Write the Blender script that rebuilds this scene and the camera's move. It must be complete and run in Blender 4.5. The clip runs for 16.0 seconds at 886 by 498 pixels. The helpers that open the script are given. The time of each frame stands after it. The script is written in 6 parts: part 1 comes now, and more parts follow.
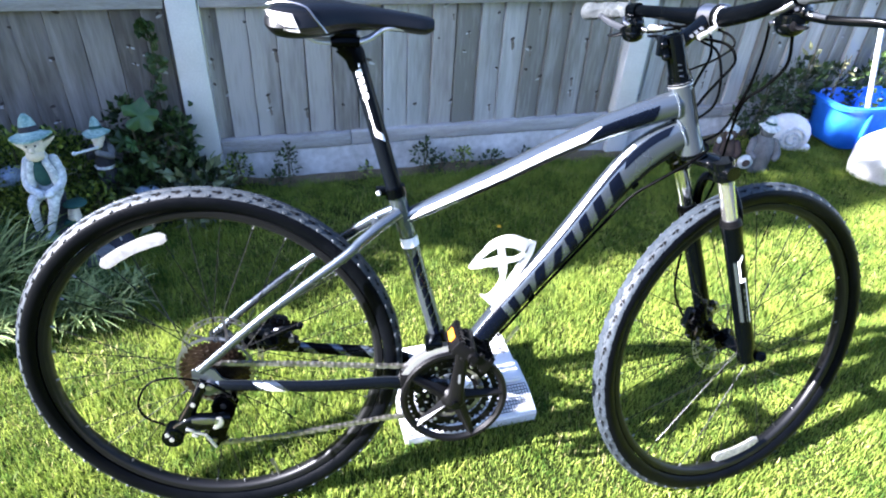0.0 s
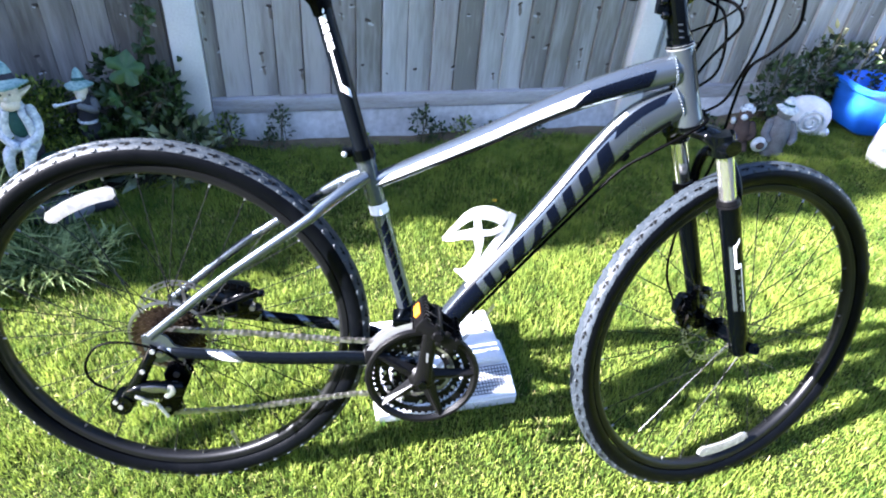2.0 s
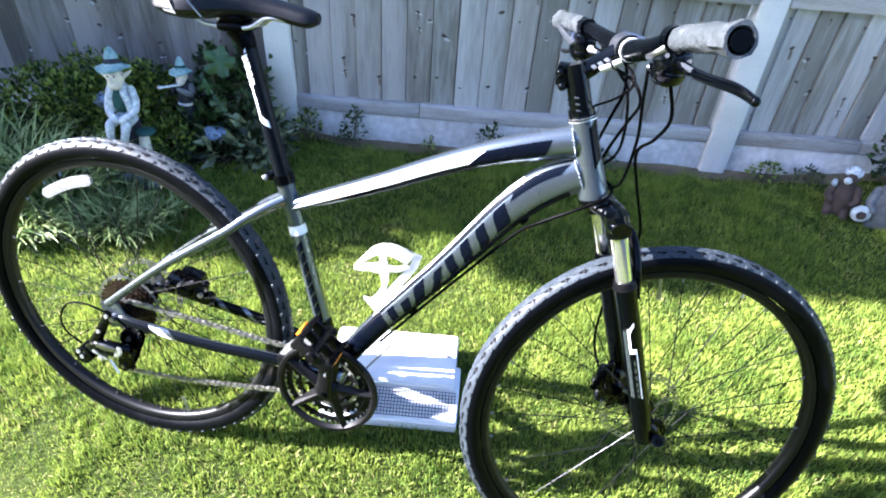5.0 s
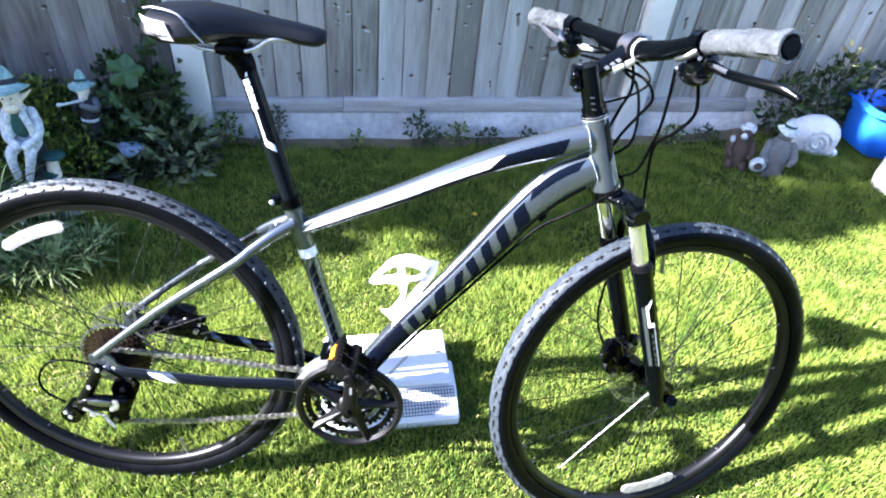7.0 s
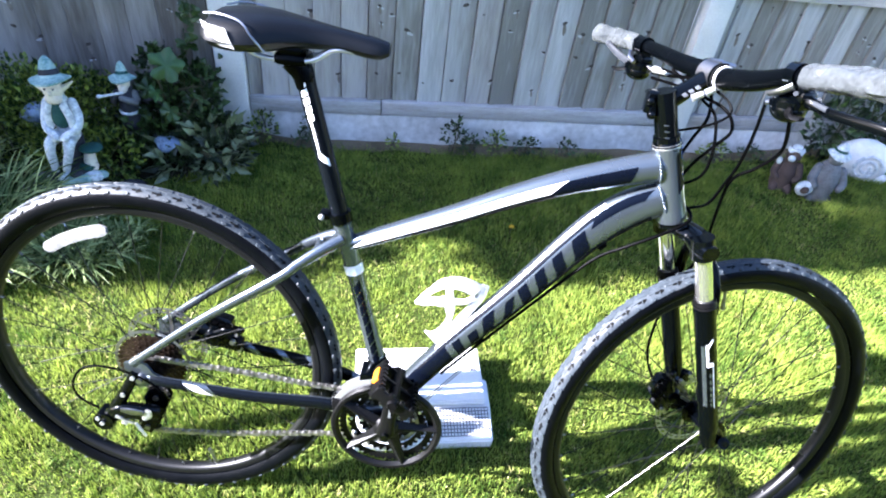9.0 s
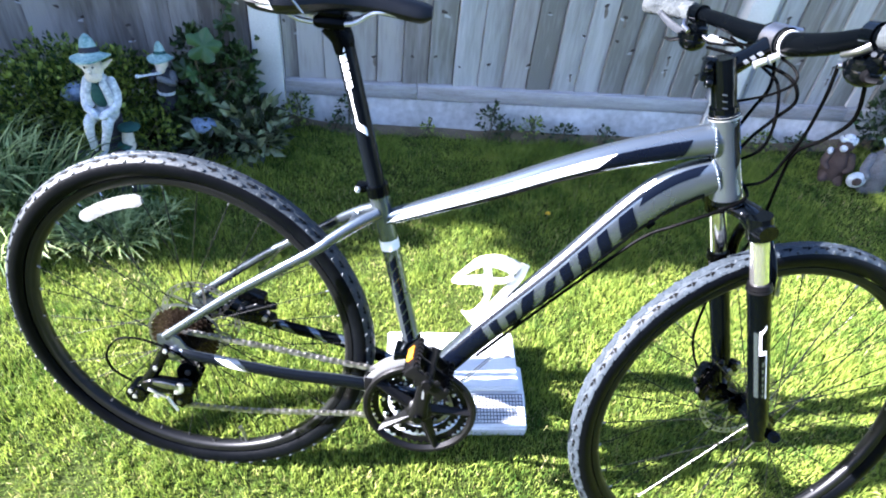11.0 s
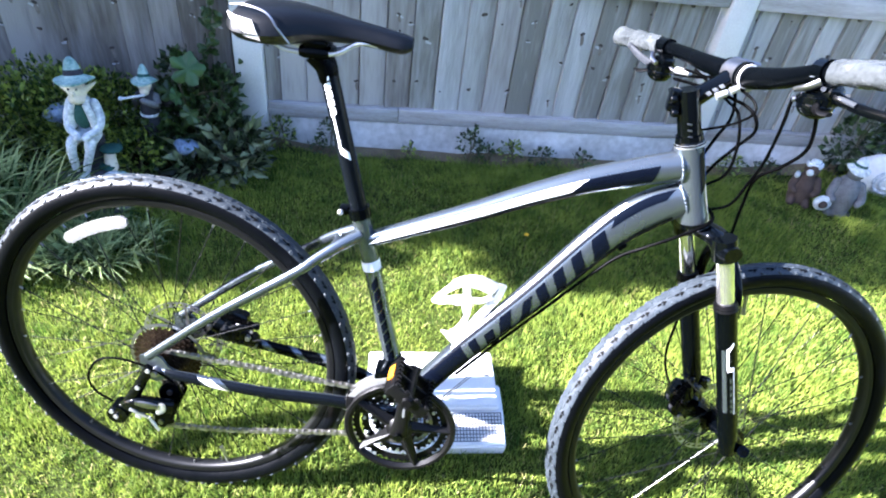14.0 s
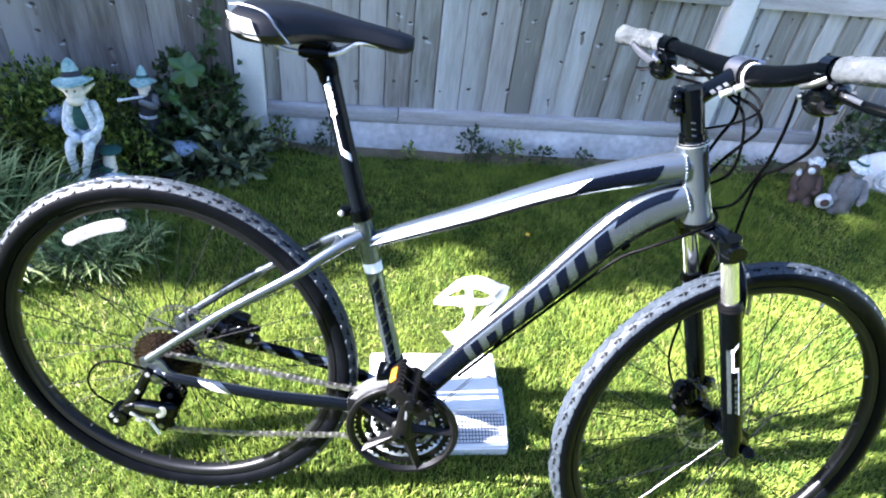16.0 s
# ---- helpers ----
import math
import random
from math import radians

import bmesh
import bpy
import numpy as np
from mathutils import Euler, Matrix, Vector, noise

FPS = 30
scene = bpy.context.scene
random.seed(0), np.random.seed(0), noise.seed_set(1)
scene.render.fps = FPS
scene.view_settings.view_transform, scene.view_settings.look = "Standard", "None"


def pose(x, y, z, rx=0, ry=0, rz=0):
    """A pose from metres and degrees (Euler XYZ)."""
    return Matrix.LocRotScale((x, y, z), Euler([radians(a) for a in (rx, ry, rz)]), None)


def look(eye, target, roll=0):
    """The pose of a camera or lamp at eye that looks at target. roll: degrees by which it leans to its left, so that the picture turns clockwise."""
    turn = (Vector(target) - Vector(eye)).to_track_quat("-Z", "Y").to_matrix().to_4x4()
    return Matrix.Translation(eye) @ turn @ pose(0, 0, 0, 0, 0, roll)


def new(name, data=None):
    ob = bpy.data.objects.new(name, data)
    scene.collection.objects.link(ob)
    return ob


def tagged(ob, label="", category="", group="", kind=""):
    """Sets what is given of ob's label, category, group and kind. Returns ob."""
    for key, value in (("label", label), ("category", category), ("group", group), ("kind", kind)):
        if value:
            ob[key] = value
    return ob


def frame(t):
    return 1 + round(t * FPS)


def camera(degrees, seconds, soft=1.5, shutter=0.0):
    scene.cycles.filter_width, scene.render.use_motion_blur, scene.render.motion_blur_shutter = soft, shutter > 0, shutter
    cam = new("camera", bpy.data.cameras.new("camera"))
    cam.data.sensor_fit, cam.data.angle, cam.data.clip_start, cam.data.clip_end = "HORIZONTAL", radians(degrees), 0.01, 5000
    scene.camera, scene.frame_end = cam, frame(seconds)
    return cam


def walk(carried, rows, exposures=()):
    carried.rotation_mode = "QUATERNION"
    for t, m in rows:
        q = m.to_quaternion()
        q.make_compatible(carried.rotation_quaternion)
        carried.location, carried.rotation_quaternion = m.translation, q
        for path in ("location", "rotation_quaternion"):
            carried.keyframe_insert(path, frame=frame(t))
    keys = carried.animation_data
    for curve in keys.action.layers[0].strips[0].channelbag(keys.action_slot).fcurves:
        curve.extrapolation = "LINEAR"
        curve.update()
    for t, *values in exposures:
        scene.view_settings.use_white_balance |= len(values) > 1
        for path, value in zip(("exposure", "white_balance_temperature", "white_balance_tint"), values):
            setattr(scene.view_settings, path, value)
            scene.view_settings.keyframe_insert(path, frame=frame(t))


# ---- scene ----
cam = camera(71.2, 16.0, soft=2.0)
PATH = [
    (0, (0.305, 0.534, 1.239), (0.818, 2.091, 0.094), 3.6),
    (0.5, (0.352, 0.539, 1.219), (0.794, 2.089, 0.035), 2.4),
    (1, (0.417, 0.555, 1.2), (0.832, 2.083, -0.022), 3.1),
    (1.5, (0.414, 0.563, 1.187), (0.833, 2.086, -0.039), 4.6),
    (2, (0.395, 0.574, 1.188), (0.862, 2.096, -0.024), 5.4),
    (2.5, (0.421, 0.579, 1.2), (0.909, 2.114, 0.015), 6.7),
    (3, (0.499, 0.656, 1.167), (0.882, 2.166, -0.087), 7.6),
    (3.5, (0.628, 0.732, 1.17), (0.944, 2.238, -0.107), 6.7),
    (4, (0.788, 0.656, 1.175), (0.736, 2.217, -0.074), 3.7),
    (4.2, (0.839, 0.623, 1.206), (0.806, 2.174, -0.056), 3.5),
    (6.3, (0.775, 0.517, 1.348), (0.746, 2.077, 0.097), 5.5),
    (6.5, (0.721, 0.535, 1.352), (0.784, 2.084, 0.088), 5.7),
    (7, (0.592, 0.575, 1.342), (0.937, 2.064, 0.053), 6.1),
    (7.5, (0.543, 0.607, 1.341), (0.851, 2.107, 0.054), 7.3),
    (8, (0.536, 0.622, 1.342), (0.84, 2.128, 0.061), 7.4),
    (8.5, (0.539, 0.641, 1.338), (0.866, 2.134, 0.048), 8.1),
    (8.7, (0.539, 0.646, 1.339), (0.848, 2.14, 0.045), 7.8),
    (10.8, (0.533, 0.645, 1.304), (0.786, 2.117, -0.025), 8.0),
    (11, (0.529, 0.654, 1.289), (0.728, 2.144, -0.03), 6.6),
    (11.5, (0.528, 0.657, 1.267), (0.73, 2.124, -0.078), 6.4),
    (12, (0.541, 0.65, 1.286), (0.805, 2.137, -0.025), 7.1),
    (12.5, (0.532, 0.649, 1.294), (0.777, 2.155, 0.002), 7.5),
    (13, (0.532, 0.641, 1.291), (0.783, 2.13, -0.021), 7.5),
    (13.5, (0.53, 0.634, 1.306), (0.787, 2.155, 0.034), 7.6),
    (14, (0.527, 0.63, 1.311), (0.785, 2.159, 0.048), 7.9),
    (14.5, (0.528, 0.633, 1.305), (0.782, 2.149, 0.026), 8.0),
    (15, (0.532, 0.631, 1.298), (0.812, 2.13, 0.004), 7.7),
    (15.5, (0.528, 0.635, 1.3), (0.798, 2.141, 0.012), 7.6),
    (16, (0.525, 0.638, 1.307), (0.783, 2.167, 0.043), 7.6),
]
walk(cam, [(t, look(eye, target, roll)) for t, eye, target, roll in PATH], exposures=((0.0, 3.42, 5450, 20), (3.0, 3.53, 5450, 20), (6.5, 3.59, 5450, 20), (11.0, 3.64, 5450, 20), (16.0, 3.64, 5450, 20)))

# ---- light ----
SUN_TRAVEL = Vector((1.0, 0.05, -0.56)).normalized()      # the way the sunlight travels
world = bpy.data.worlds.new("sky_world")
scene.world = world
world.use_nodes = True
wn = world.node_tree.nodes
sky = wn.new("ShaderNodeTexSky")
sky.sky_type = "NISHITA"
sky.sun_disc = False
sky.sun_elevation = math.asin(-SUN_TRAVEL.z)
sky.sun_rotation = math.atan2(-SUN_TRAVEL.x, -SUN_TRAVEL.y)
wn["Background"].inputs["Strength"].default_value = 0.050
world.node_tree.links.new(sky.outputs["Color"], wn["Background"].inputs["Color"])
sun = new("sun", bpy.data.lights.new("sun", "SUN"))
sun.data.energy = 5.0
sun.data.angle = radians(0.55)
sun.data.color = (1.0, 0.915, 0.79)
sun.matrix_world = look((0, 0, 0), SUN_TRAVEL)
sun.location = (-6, 4, 6)


# ---- materials ----
def mat(name, col, rough=0.5, metal=0.0, col2=None, scale=9.0, fine=160.0, bump=0.0, bscale=220.0, rvar=0.12,
        rnd=0.0, coat=0.0, stretch=(1, 1, 1), spec=0.5, trans=0.0, island=False):
    """A procedural surface: two scales of colour noise, varying gloss, fine relief."""
    m = bpy.data.materials.new(name)
    m.use_nodes = True
    nt = m.node_tree
    N, L = nt.nodes.new, nt.links.new
    b = nt.nodes["Principled BSDF"]
    co = N("ShaderNodeTexCoord")
    mp = N("ShaderNodeMapping")
    mp.inputs["Scale"].default_value = stretch
    L(co.outputs["Object"], mp.inputs["Vector"])
    if rnd and not island:
        oi, sc = N("ShaderNodeObjectInfo"), N("ShaderNodeMath")
        sc.operation = "MULTIPLY"
        sc.inputs[1].default_value = 53.0
        L(oi.outputs["Random"], sc.inputs[0])
        L(sc.outputs[0], mp.inputs["Location"])
    n1, n2 = N("ShaderNodeTexNoise"), N("ShaderNodeTexNoise")
    for k, s in ((n1, scale), (n2, fine)):
        k.inputs["Scale"].default_value = s
        k.inputs["Detail"].default_value = 5
        L(mp.outputs["Vector"], k.inputs["Vector"])
    add = N("ShaderNodeMath")
    add.operation = "MULTIPLY_ADD"
    add.inputs[1].default_value = 0.4
    L(n2.outputs["Fac"], add.inputs[0])
    mul = N("ShaderNodeMath")
    mul.operation = "MULTIPLY"
    mul.inputs[1].default_value = 0.6
    L(n1.outputs["Fac"], mul.inputs[0])
    L(mul.outputs[0], add.inputs[2])
    last = add.outputs[0]
    if rnd:
        r = N("ShaderNodeNewGeometry") if island else N("ShaderNodeObjectInfo")
        o = N("ShaderNodeMath")
        o.operation = "MULTIPLY_ADD"
        o.inputs[1].default_value = rnd
        L(r.outputs["Random Per Island" if island else "Random"], o.inputs[0])
        L(last, o.inputs[2])
        s = N("ShaderNodeMath")
        s.operation = "SUBTRACT"
        s.inputs[1].default_value = rnd / 2
        L(o.outputs[0], s.inputs[0])
        last = s.outputs[0]
    ramp = N("ShaderNodeValToRGB")
    c2 = col2 or tuple(c * 0.72 for c in col)
    ramp.color_ramp.elements[0].position, ramp.color_ramp.elements[0].color = 0.3, (*c2, 1)
    ramp.color_ramp.elements[1].position, ramp.color_ramp.elements[1].color = 0.7, (*col, 1)
    L(last, ramp.inputs["Fac"])
    L(ramp.outputs["Color"], b.inputs["Base Color"])
    rr = N("ShaderNodeMapRange")
    rr.inputs["To Min"].default_value, rr.inputs["To Max"].default_value = max(0.03, rough - rvar), min(1, rough + rvar)
    L(n1.outputs["Fac"], rr.inputs["Value"])
    L(rr.outputs["Result"], b.inputs["Roughness"])
    b.inputs["Metallic"].default_value = metal
    b.inputs["Specular IOR Level"].default_value = spec
    b.inputs["Coat Weight"].default_value = coat
    b.inputs["Coat Roughness"].default_value = 0.12
    if bump:
        nb, bp = N("ShaderNodeTexNoise"), N("ShaderNodeBump")
        nb.inputs["Scale"].default_value = bscale
        nb.inputs["Detail"].default_value = 4
        L(mp.outputs["Vector"], nb.inputs["Vector"])
        bp.inputs["Strength"].default_value = bump
        bp.inputs["Distance"].default_value = 0.004
        L(nb.outputs["Fac"], bp.inputs["Height"])
        L(bp.outputs["Normal"], b.inputs["Normal"])
    if trans:
        t, mix = N("ShaderNodeBsdfTranslucent"), N("ShaderNodeMixShader")
        L(ramp.outputs["Color"], t.inputs["Color"])
        mix.inputs[0].default_value = trans
        L(b.outputs[0], mix.inputs[1])
        L(t.outputs[0], mix.inputs[2])
        L(mix.outputs[0], nt.nodes["Material Output"].inputs["Surface"])
    return m


M_SOIL = mat("soil", (0.175, 0.135, 0.09), 0.95, col2=(0.07, 0.06, 0.032), scale=14, bump=0.8, bscale=60, spec=0.2)
M_TURF = mat("turf", (0.042, 0.057, 0.008), 0.95, col2=(0.018, 0.027, 0.004), scale=3, fine=90, bump=1.0, bscale=180, spec=0.15)
M_GRASS = mat("grass_blade", (0.322, 0.390, 0.062), 0.6, col2=(0.046, 0.106, 0.012), scale=8.0, fine=24, rnd=0.28, island=True, trans=0.35, spec=0.25)
M_STRAW = mat("straw_blade", (0.45, 0.40, 0.16), 0.7, col2=(0.28, 0.25, 0.08), rnd=0.5, island=True, trans=0.25)
M_BOARD = mat("weathered_board", (0.51, 0.51, 0.495), 0.85, col2=(0.215, 0.205, 0.18), scale=2.6, fine=15, bump=0.5, bscale=40, rnd=0.42, stretch=(5, 5, 0.6), spec=0.25)
M_BOARD_B = mat("brown_weathered_board", (0.42, 0.40, 0.375), 0.85, col2=(0.15, 0.13, 0.11), scale=2.6, fine=15, bump=0.5, bscale=40, rnd=0.42, stretch=(5, 5, 0.6), spec=0.25)
# browner boards, darkened in colour for the shade beside the shrub
M_BOARD_SHADE = mat("shade_brown_board", (0.35, 0.325, 0.295), 0.85, col2=(0.125, 0.11, 0.092), scale=2.6, fine=15, bump=0.5, bscale=40, rnd=0.42, stretch=(5, 5, 0.6), spec=0.25)
M_RAIL = mat("weathered_rail", (0.50, 0.495, 0.49), 0.85, col2=(0.24, 0.22, 0.20), scale=7, fine=60, bump=0.4, bscale=40, rnd=0.2, stretch=(0.7, 6, 6), spec=0.25)
M_KNOT = mat("board_knot", (0.075, 0.058, 0.045), 0.8, col2=(0.03, 0.024, 0.02), scale=60)
M_SWIRL = mat("pale_grain_swirl", (0.62, 0.62, 0.63), 0.8, col2=(0.34, 0.33, 0.32), scale=40, fine=120, spec=0.25)
M_STAIN = mat("brown_knot_stain", (0.25, 0.22, 0.19), 0.85, col2=(0.14, 0.115, 0.09), scale=40, fine=120, spec=0.2)
M_CONC = mat("pale_concrete", (0.80, 0.79, 0.76), 0.85, col2=(0.58, 0.57, 0.54), scale=6, fine=140, bump=0.35, bscale=130, spec=0.3)
M_GRAVELB = mat("concrete_gravel_board", (0.76, 0.75, 0.74), 0.9, col2=(0.30, 0.285, 0.26), scale=5, fine=34, bump=0.5, bscale=60, spec=0.25)
M_RUBBER = mat("tyre_rubber", (0.0014, 0.0018, 0.0026), 0.37, col2=(0.0009, 0.0012, 0.0018), scale=25, bump=0.10, bscale=400, spec=0.065)
M_PIT = mat("shadowed_rubber", (0.0012, 0.0012, 0.0013), 0.6, col2=(0.0008, 0.0008, 0.0009), spec=0.08)
M_TREAD = mat("dusty_tread_rubber", (0.034, 0.043, 0.052), 0.5, col2=(0.0135, 0.017, 0.021), scale=30, bump=0.15, bscale=260, spec=0.3)
M_BLACK = mat("satin_black", (0.0006, 0.0009, 0.0013), 0.25, col2=(0.0004, 0.0006, 0.0009), scale=30, spec=0.06)
M_GLOSSBLK = mat("gloss_black", (0.0005, 0.0008, 0.0012), 0.11, col2=(0.0003, 0.0005, 0.0008), spec=0.13, rvar=0.05)
M_PLASTIC = mat("black_plastic", (0.0032, 0.0032, 0.0036), 0.36, col2=(0.002, 0.002, 0.0022), bump=0.1, bscale=500, spec=0.09)
M_PAINT = mat("charcoal_paint", (0.120, 0.142, 0.163), 0.27, metal=0.85, col2=(0.098, 0.118, 0.139), scale=5, fine=900, coat=0.4, rvar=0.04)
M_NAVY = mat("black_blue_decal", (0.0016, 0.0026, 0.0058), 0.2, col2=(0.0012, 0.0019, 0.0044), spec=0.10, rvar=0.04)
M_SILVER = mat("silver_decal", (0.24, 0.25, 0.27), 0.3, metal=0.5, col2=(0.20, 0.21, 0.23), coat=0.4, rvar=0.04)
M_WHITE = mat("white_decal", (0.82, 0.82, 0.82), 0.35, col2=(0.76, 0.76, 0.76), rvar=0.05)
M_STEEL = mat("bright_steel", (0.62, 0.62, 0.63), 0.34, metal=0.8, col2=(0.50, 0.50, 0.52), rvar=0.08)
M_CHROME = mat("chrome_stanchion", (0.76, 0.75, 0.72), 0.10, metal=0.94, col2=(0.68, 0.67, 0.65), rvar=0.03)
M_ALLOY = mat("brushed_alloy", (0.34, 0.34, 0.36), 0.32, metal=1.0, col2=(0.24, 0.24, 0.26), bump=0.05)
M_COG = mat("brown_cog_steel", (0.100, 0.070, 0.048), 0.32, metal=0.9, col2=(0.018, 0.013, 0.010), scale=50)
M_CHAIN = mat("chain_steel", (0.46, 0.45, 0.42), 0.36, metal=0.92, col2=(0.18, 0.175, 0.165), scale=80)
M_RIM = mat("black_anodised_rim", (0.0035, 0.0038, 0.0044), 0.40, col2=(0.0022, 0.0024, 0.0028), rvar=0.06, spec=0.16)
M_RIM_IN = mat("satin_rim_wall", (0.004, 0.0043, 0.005), 0.42, col2=(0.0028, 0.003, 0.0034), rvar=0.06, spec=0.30)
M_LEVER = mat("grey_lever_blade", (0.035, 0.039, 0.045), 0.45, col2=(0.02, 0.022, 0.026), spec=0.03)
M_GUARD = mat("black_resin_guard", (0.0032, 0.0032, 0.0035), 0.36, col2=(0.002, 0.002, 0.0022), bump=0.08, bscale=400, spec=0.16)
M_PIANO = mat("polished_black", (0.0005, 0.0008, 0.0012), 0.09, col2=(0.0003, 0.0005, 0.0008), spec=0.24, rvar=0.04)
M_ROTOR = mat("rotor_steel", (0.40, 0.40, 0.41), 0.33, metal=0.95, col2=(0.28, 0.28, 0.29))
M_SPOKE = mat("black_spoke", (0.008, 0.008, 0.009), 0.26, metal=0.15, rvar=0.06, spec=0.3)
M_REFL = mat("white_reflector", (0.27, 0.27, 0.265), 0.25, col2=(0.13, 0.13, 0.13), scale=60, bump=0.3, bscale=900, coat=0.3)
M_ORANGE = mat("amber_reflector", (0.85, 0.30, 0.01), 0.2, col2=(0.70, 0.22, 0.01), bump=0.3, bscale=700, coat=0.5)
M_SADDLE = mat("saddle_vinyl", (0.0009, 0.0014, 0.0026), 0.38, col2=(0.0006, 0.0010, 0.0018), bump=0.12, bscale=700, spec=0.26)
M_WRAP = mat("grey_plastic_wrap", (0.062, 0.068, 0.070), 0.26, col2=(0.018, 0.021, 0.023), scale=30, bump=0.7, bscale=60, coat=0.12)
M_CHARCOAL = mat("charcoal_gloss", (0.0024, 0.0034, 0.0052), 0.24, col2=(0.0016, 0.0023, 0.0036), spec=0.14, rvar=0.04)
M_CABLE = mat("black_cable_housing", (0.0008, 0.0008, 0.0009), 0.45, rvar=0.05, spec=0.02)
M_CAGE = mat("white_cage_plastic", (0.52, 0.52, 0.51), 0.35, col2=(0.45, 0.45, 0.445), rvar=0.05)


# ---- mesh helpers ----
def shade(me, angle=40):
    for p in me.polygons:
        p.use_smooth = True
    me.set_sharp_from_angle(angle=radians(angle))


def mesh_of(name, bm, materials, smooth=40):
    me = bpy.data.meshes.new(name)
    bm.normal_update()
    bm.to_mesh(me)
    bm.free()
    for m in (materials if isinstance(materials, (list, tuple)) else [materials]):
        me.materials.append(m)
    if smooth:
        shade(me, smooth)
    return me


def part(name, bm, material, parent=None, label="", smooth=40):
    """Links a bmesh as one mesh object under a thing or under a part."""
    ob = new(name, bm if isinstance(bm, bpy.types.Mesh) else mesh_of(name, bm, material, smooth))
    if parent:
        ob.parent = parent
    if label:
        ob["label"] = label
    return ob


def thing(name, label, category, at=None, group="", kind=""):
    ob = new(name)
    ob.empty_display_size = 0.05
    if at is not None:
        ob.matrix_world = at
    return tagged(ob, label, category, group, kind)


def box(bm, lo, hi, m=None, bevel=0.0, mi=0):
    """A box between two corners, with bevelled edges."""
    lo, hi = Vector(lo), Vector(hi)
    t = Matrix.Translation((lo + hi) / 2) @ Matrix.Diagonal((*(hi - lo), 1))
    r = bmesh.ops.create_cube(bm, size=1, matrix=t)
    vs = r["verts"]
    fs = {f for v in vs for f in v.link_faces}
    if bevel:
        es = list({e for v in vs for e in v.link_edges})
        out = bmesh.ops.bevel(bm, geom=es, offset=bevel, segments=2, affect="EDGES", profile=0.5)
        fs = set(out["faces"]) | {f for f in fs if f.is_valid}
        vs = list({v for f in fs for v in f.verts})
    for f in fs:
        f.material_index = mi
    if m is not None:
        bmesh.ops.transform(bm, matrix=m, verts=vs)
    return vs


def rod(bm, a, b, r1, r2=None, seg=12, mi=0, cap=True):
    a, b = Vector(a), Vector(b)
    d = b - a
    m = Matrix.Translation((a + b) / 2) @ d.to_track_quat("Z", "Y").to_matrix().to_4x4()
    r = bmesh.ops.create_cone(bm, cap_ends=cap, segments=seg, radius1=r1, radius2=r1 if r2 is None else r2, depth=d.length, matrix=m)
    for f in {f for v in r["verts"] for f in v.link_faces}:
        f.material_index = mi
    return r["verts"]


def ball(bm, at, r, sx=1, sy=1, sz=1, seg=14, m=None, mi=0):
    t = Matrix.Translation(at) @ (m or Matrix.Identity(4)) @ Matrix.Diagonal((sx, sy, sz, 1))
    o = bmesh.ops.create_uvsphere(bm, u_segments=seg, v_segments=max(6, seg // 2 + 1), radius=r, matrix=t)
    for f in {f for v in o["verts"] for f in v.link_faces}:
        f.material_index = mi
    return o["verts"]


def spline(pts, n):
    """Catmull-Rom through rows of numbers, n steps a stretch."""
    p = np.array(pts, float)
    p = np.vstack([2 * p[0] - p[1], p, 2 * p[-1] - p[-2]])
    out = []
    for i in range(1, len(p) - 2):
        for k in range(n):
            t = k / n
            out.append(0.5 * (2 * p[i] + (p[i + 1] - p[i - 1]) * t + (2 * p[i - 1] - 5 * p[i] + 4 * p[i + 1] - p[i + 2]) * t * t
                              + (3 * p[i] - p[i - 1] - 3 * p[i + 1] + p[i + 2]) * t ** 3))
    out.append(p[-2])
    return np.array(out)


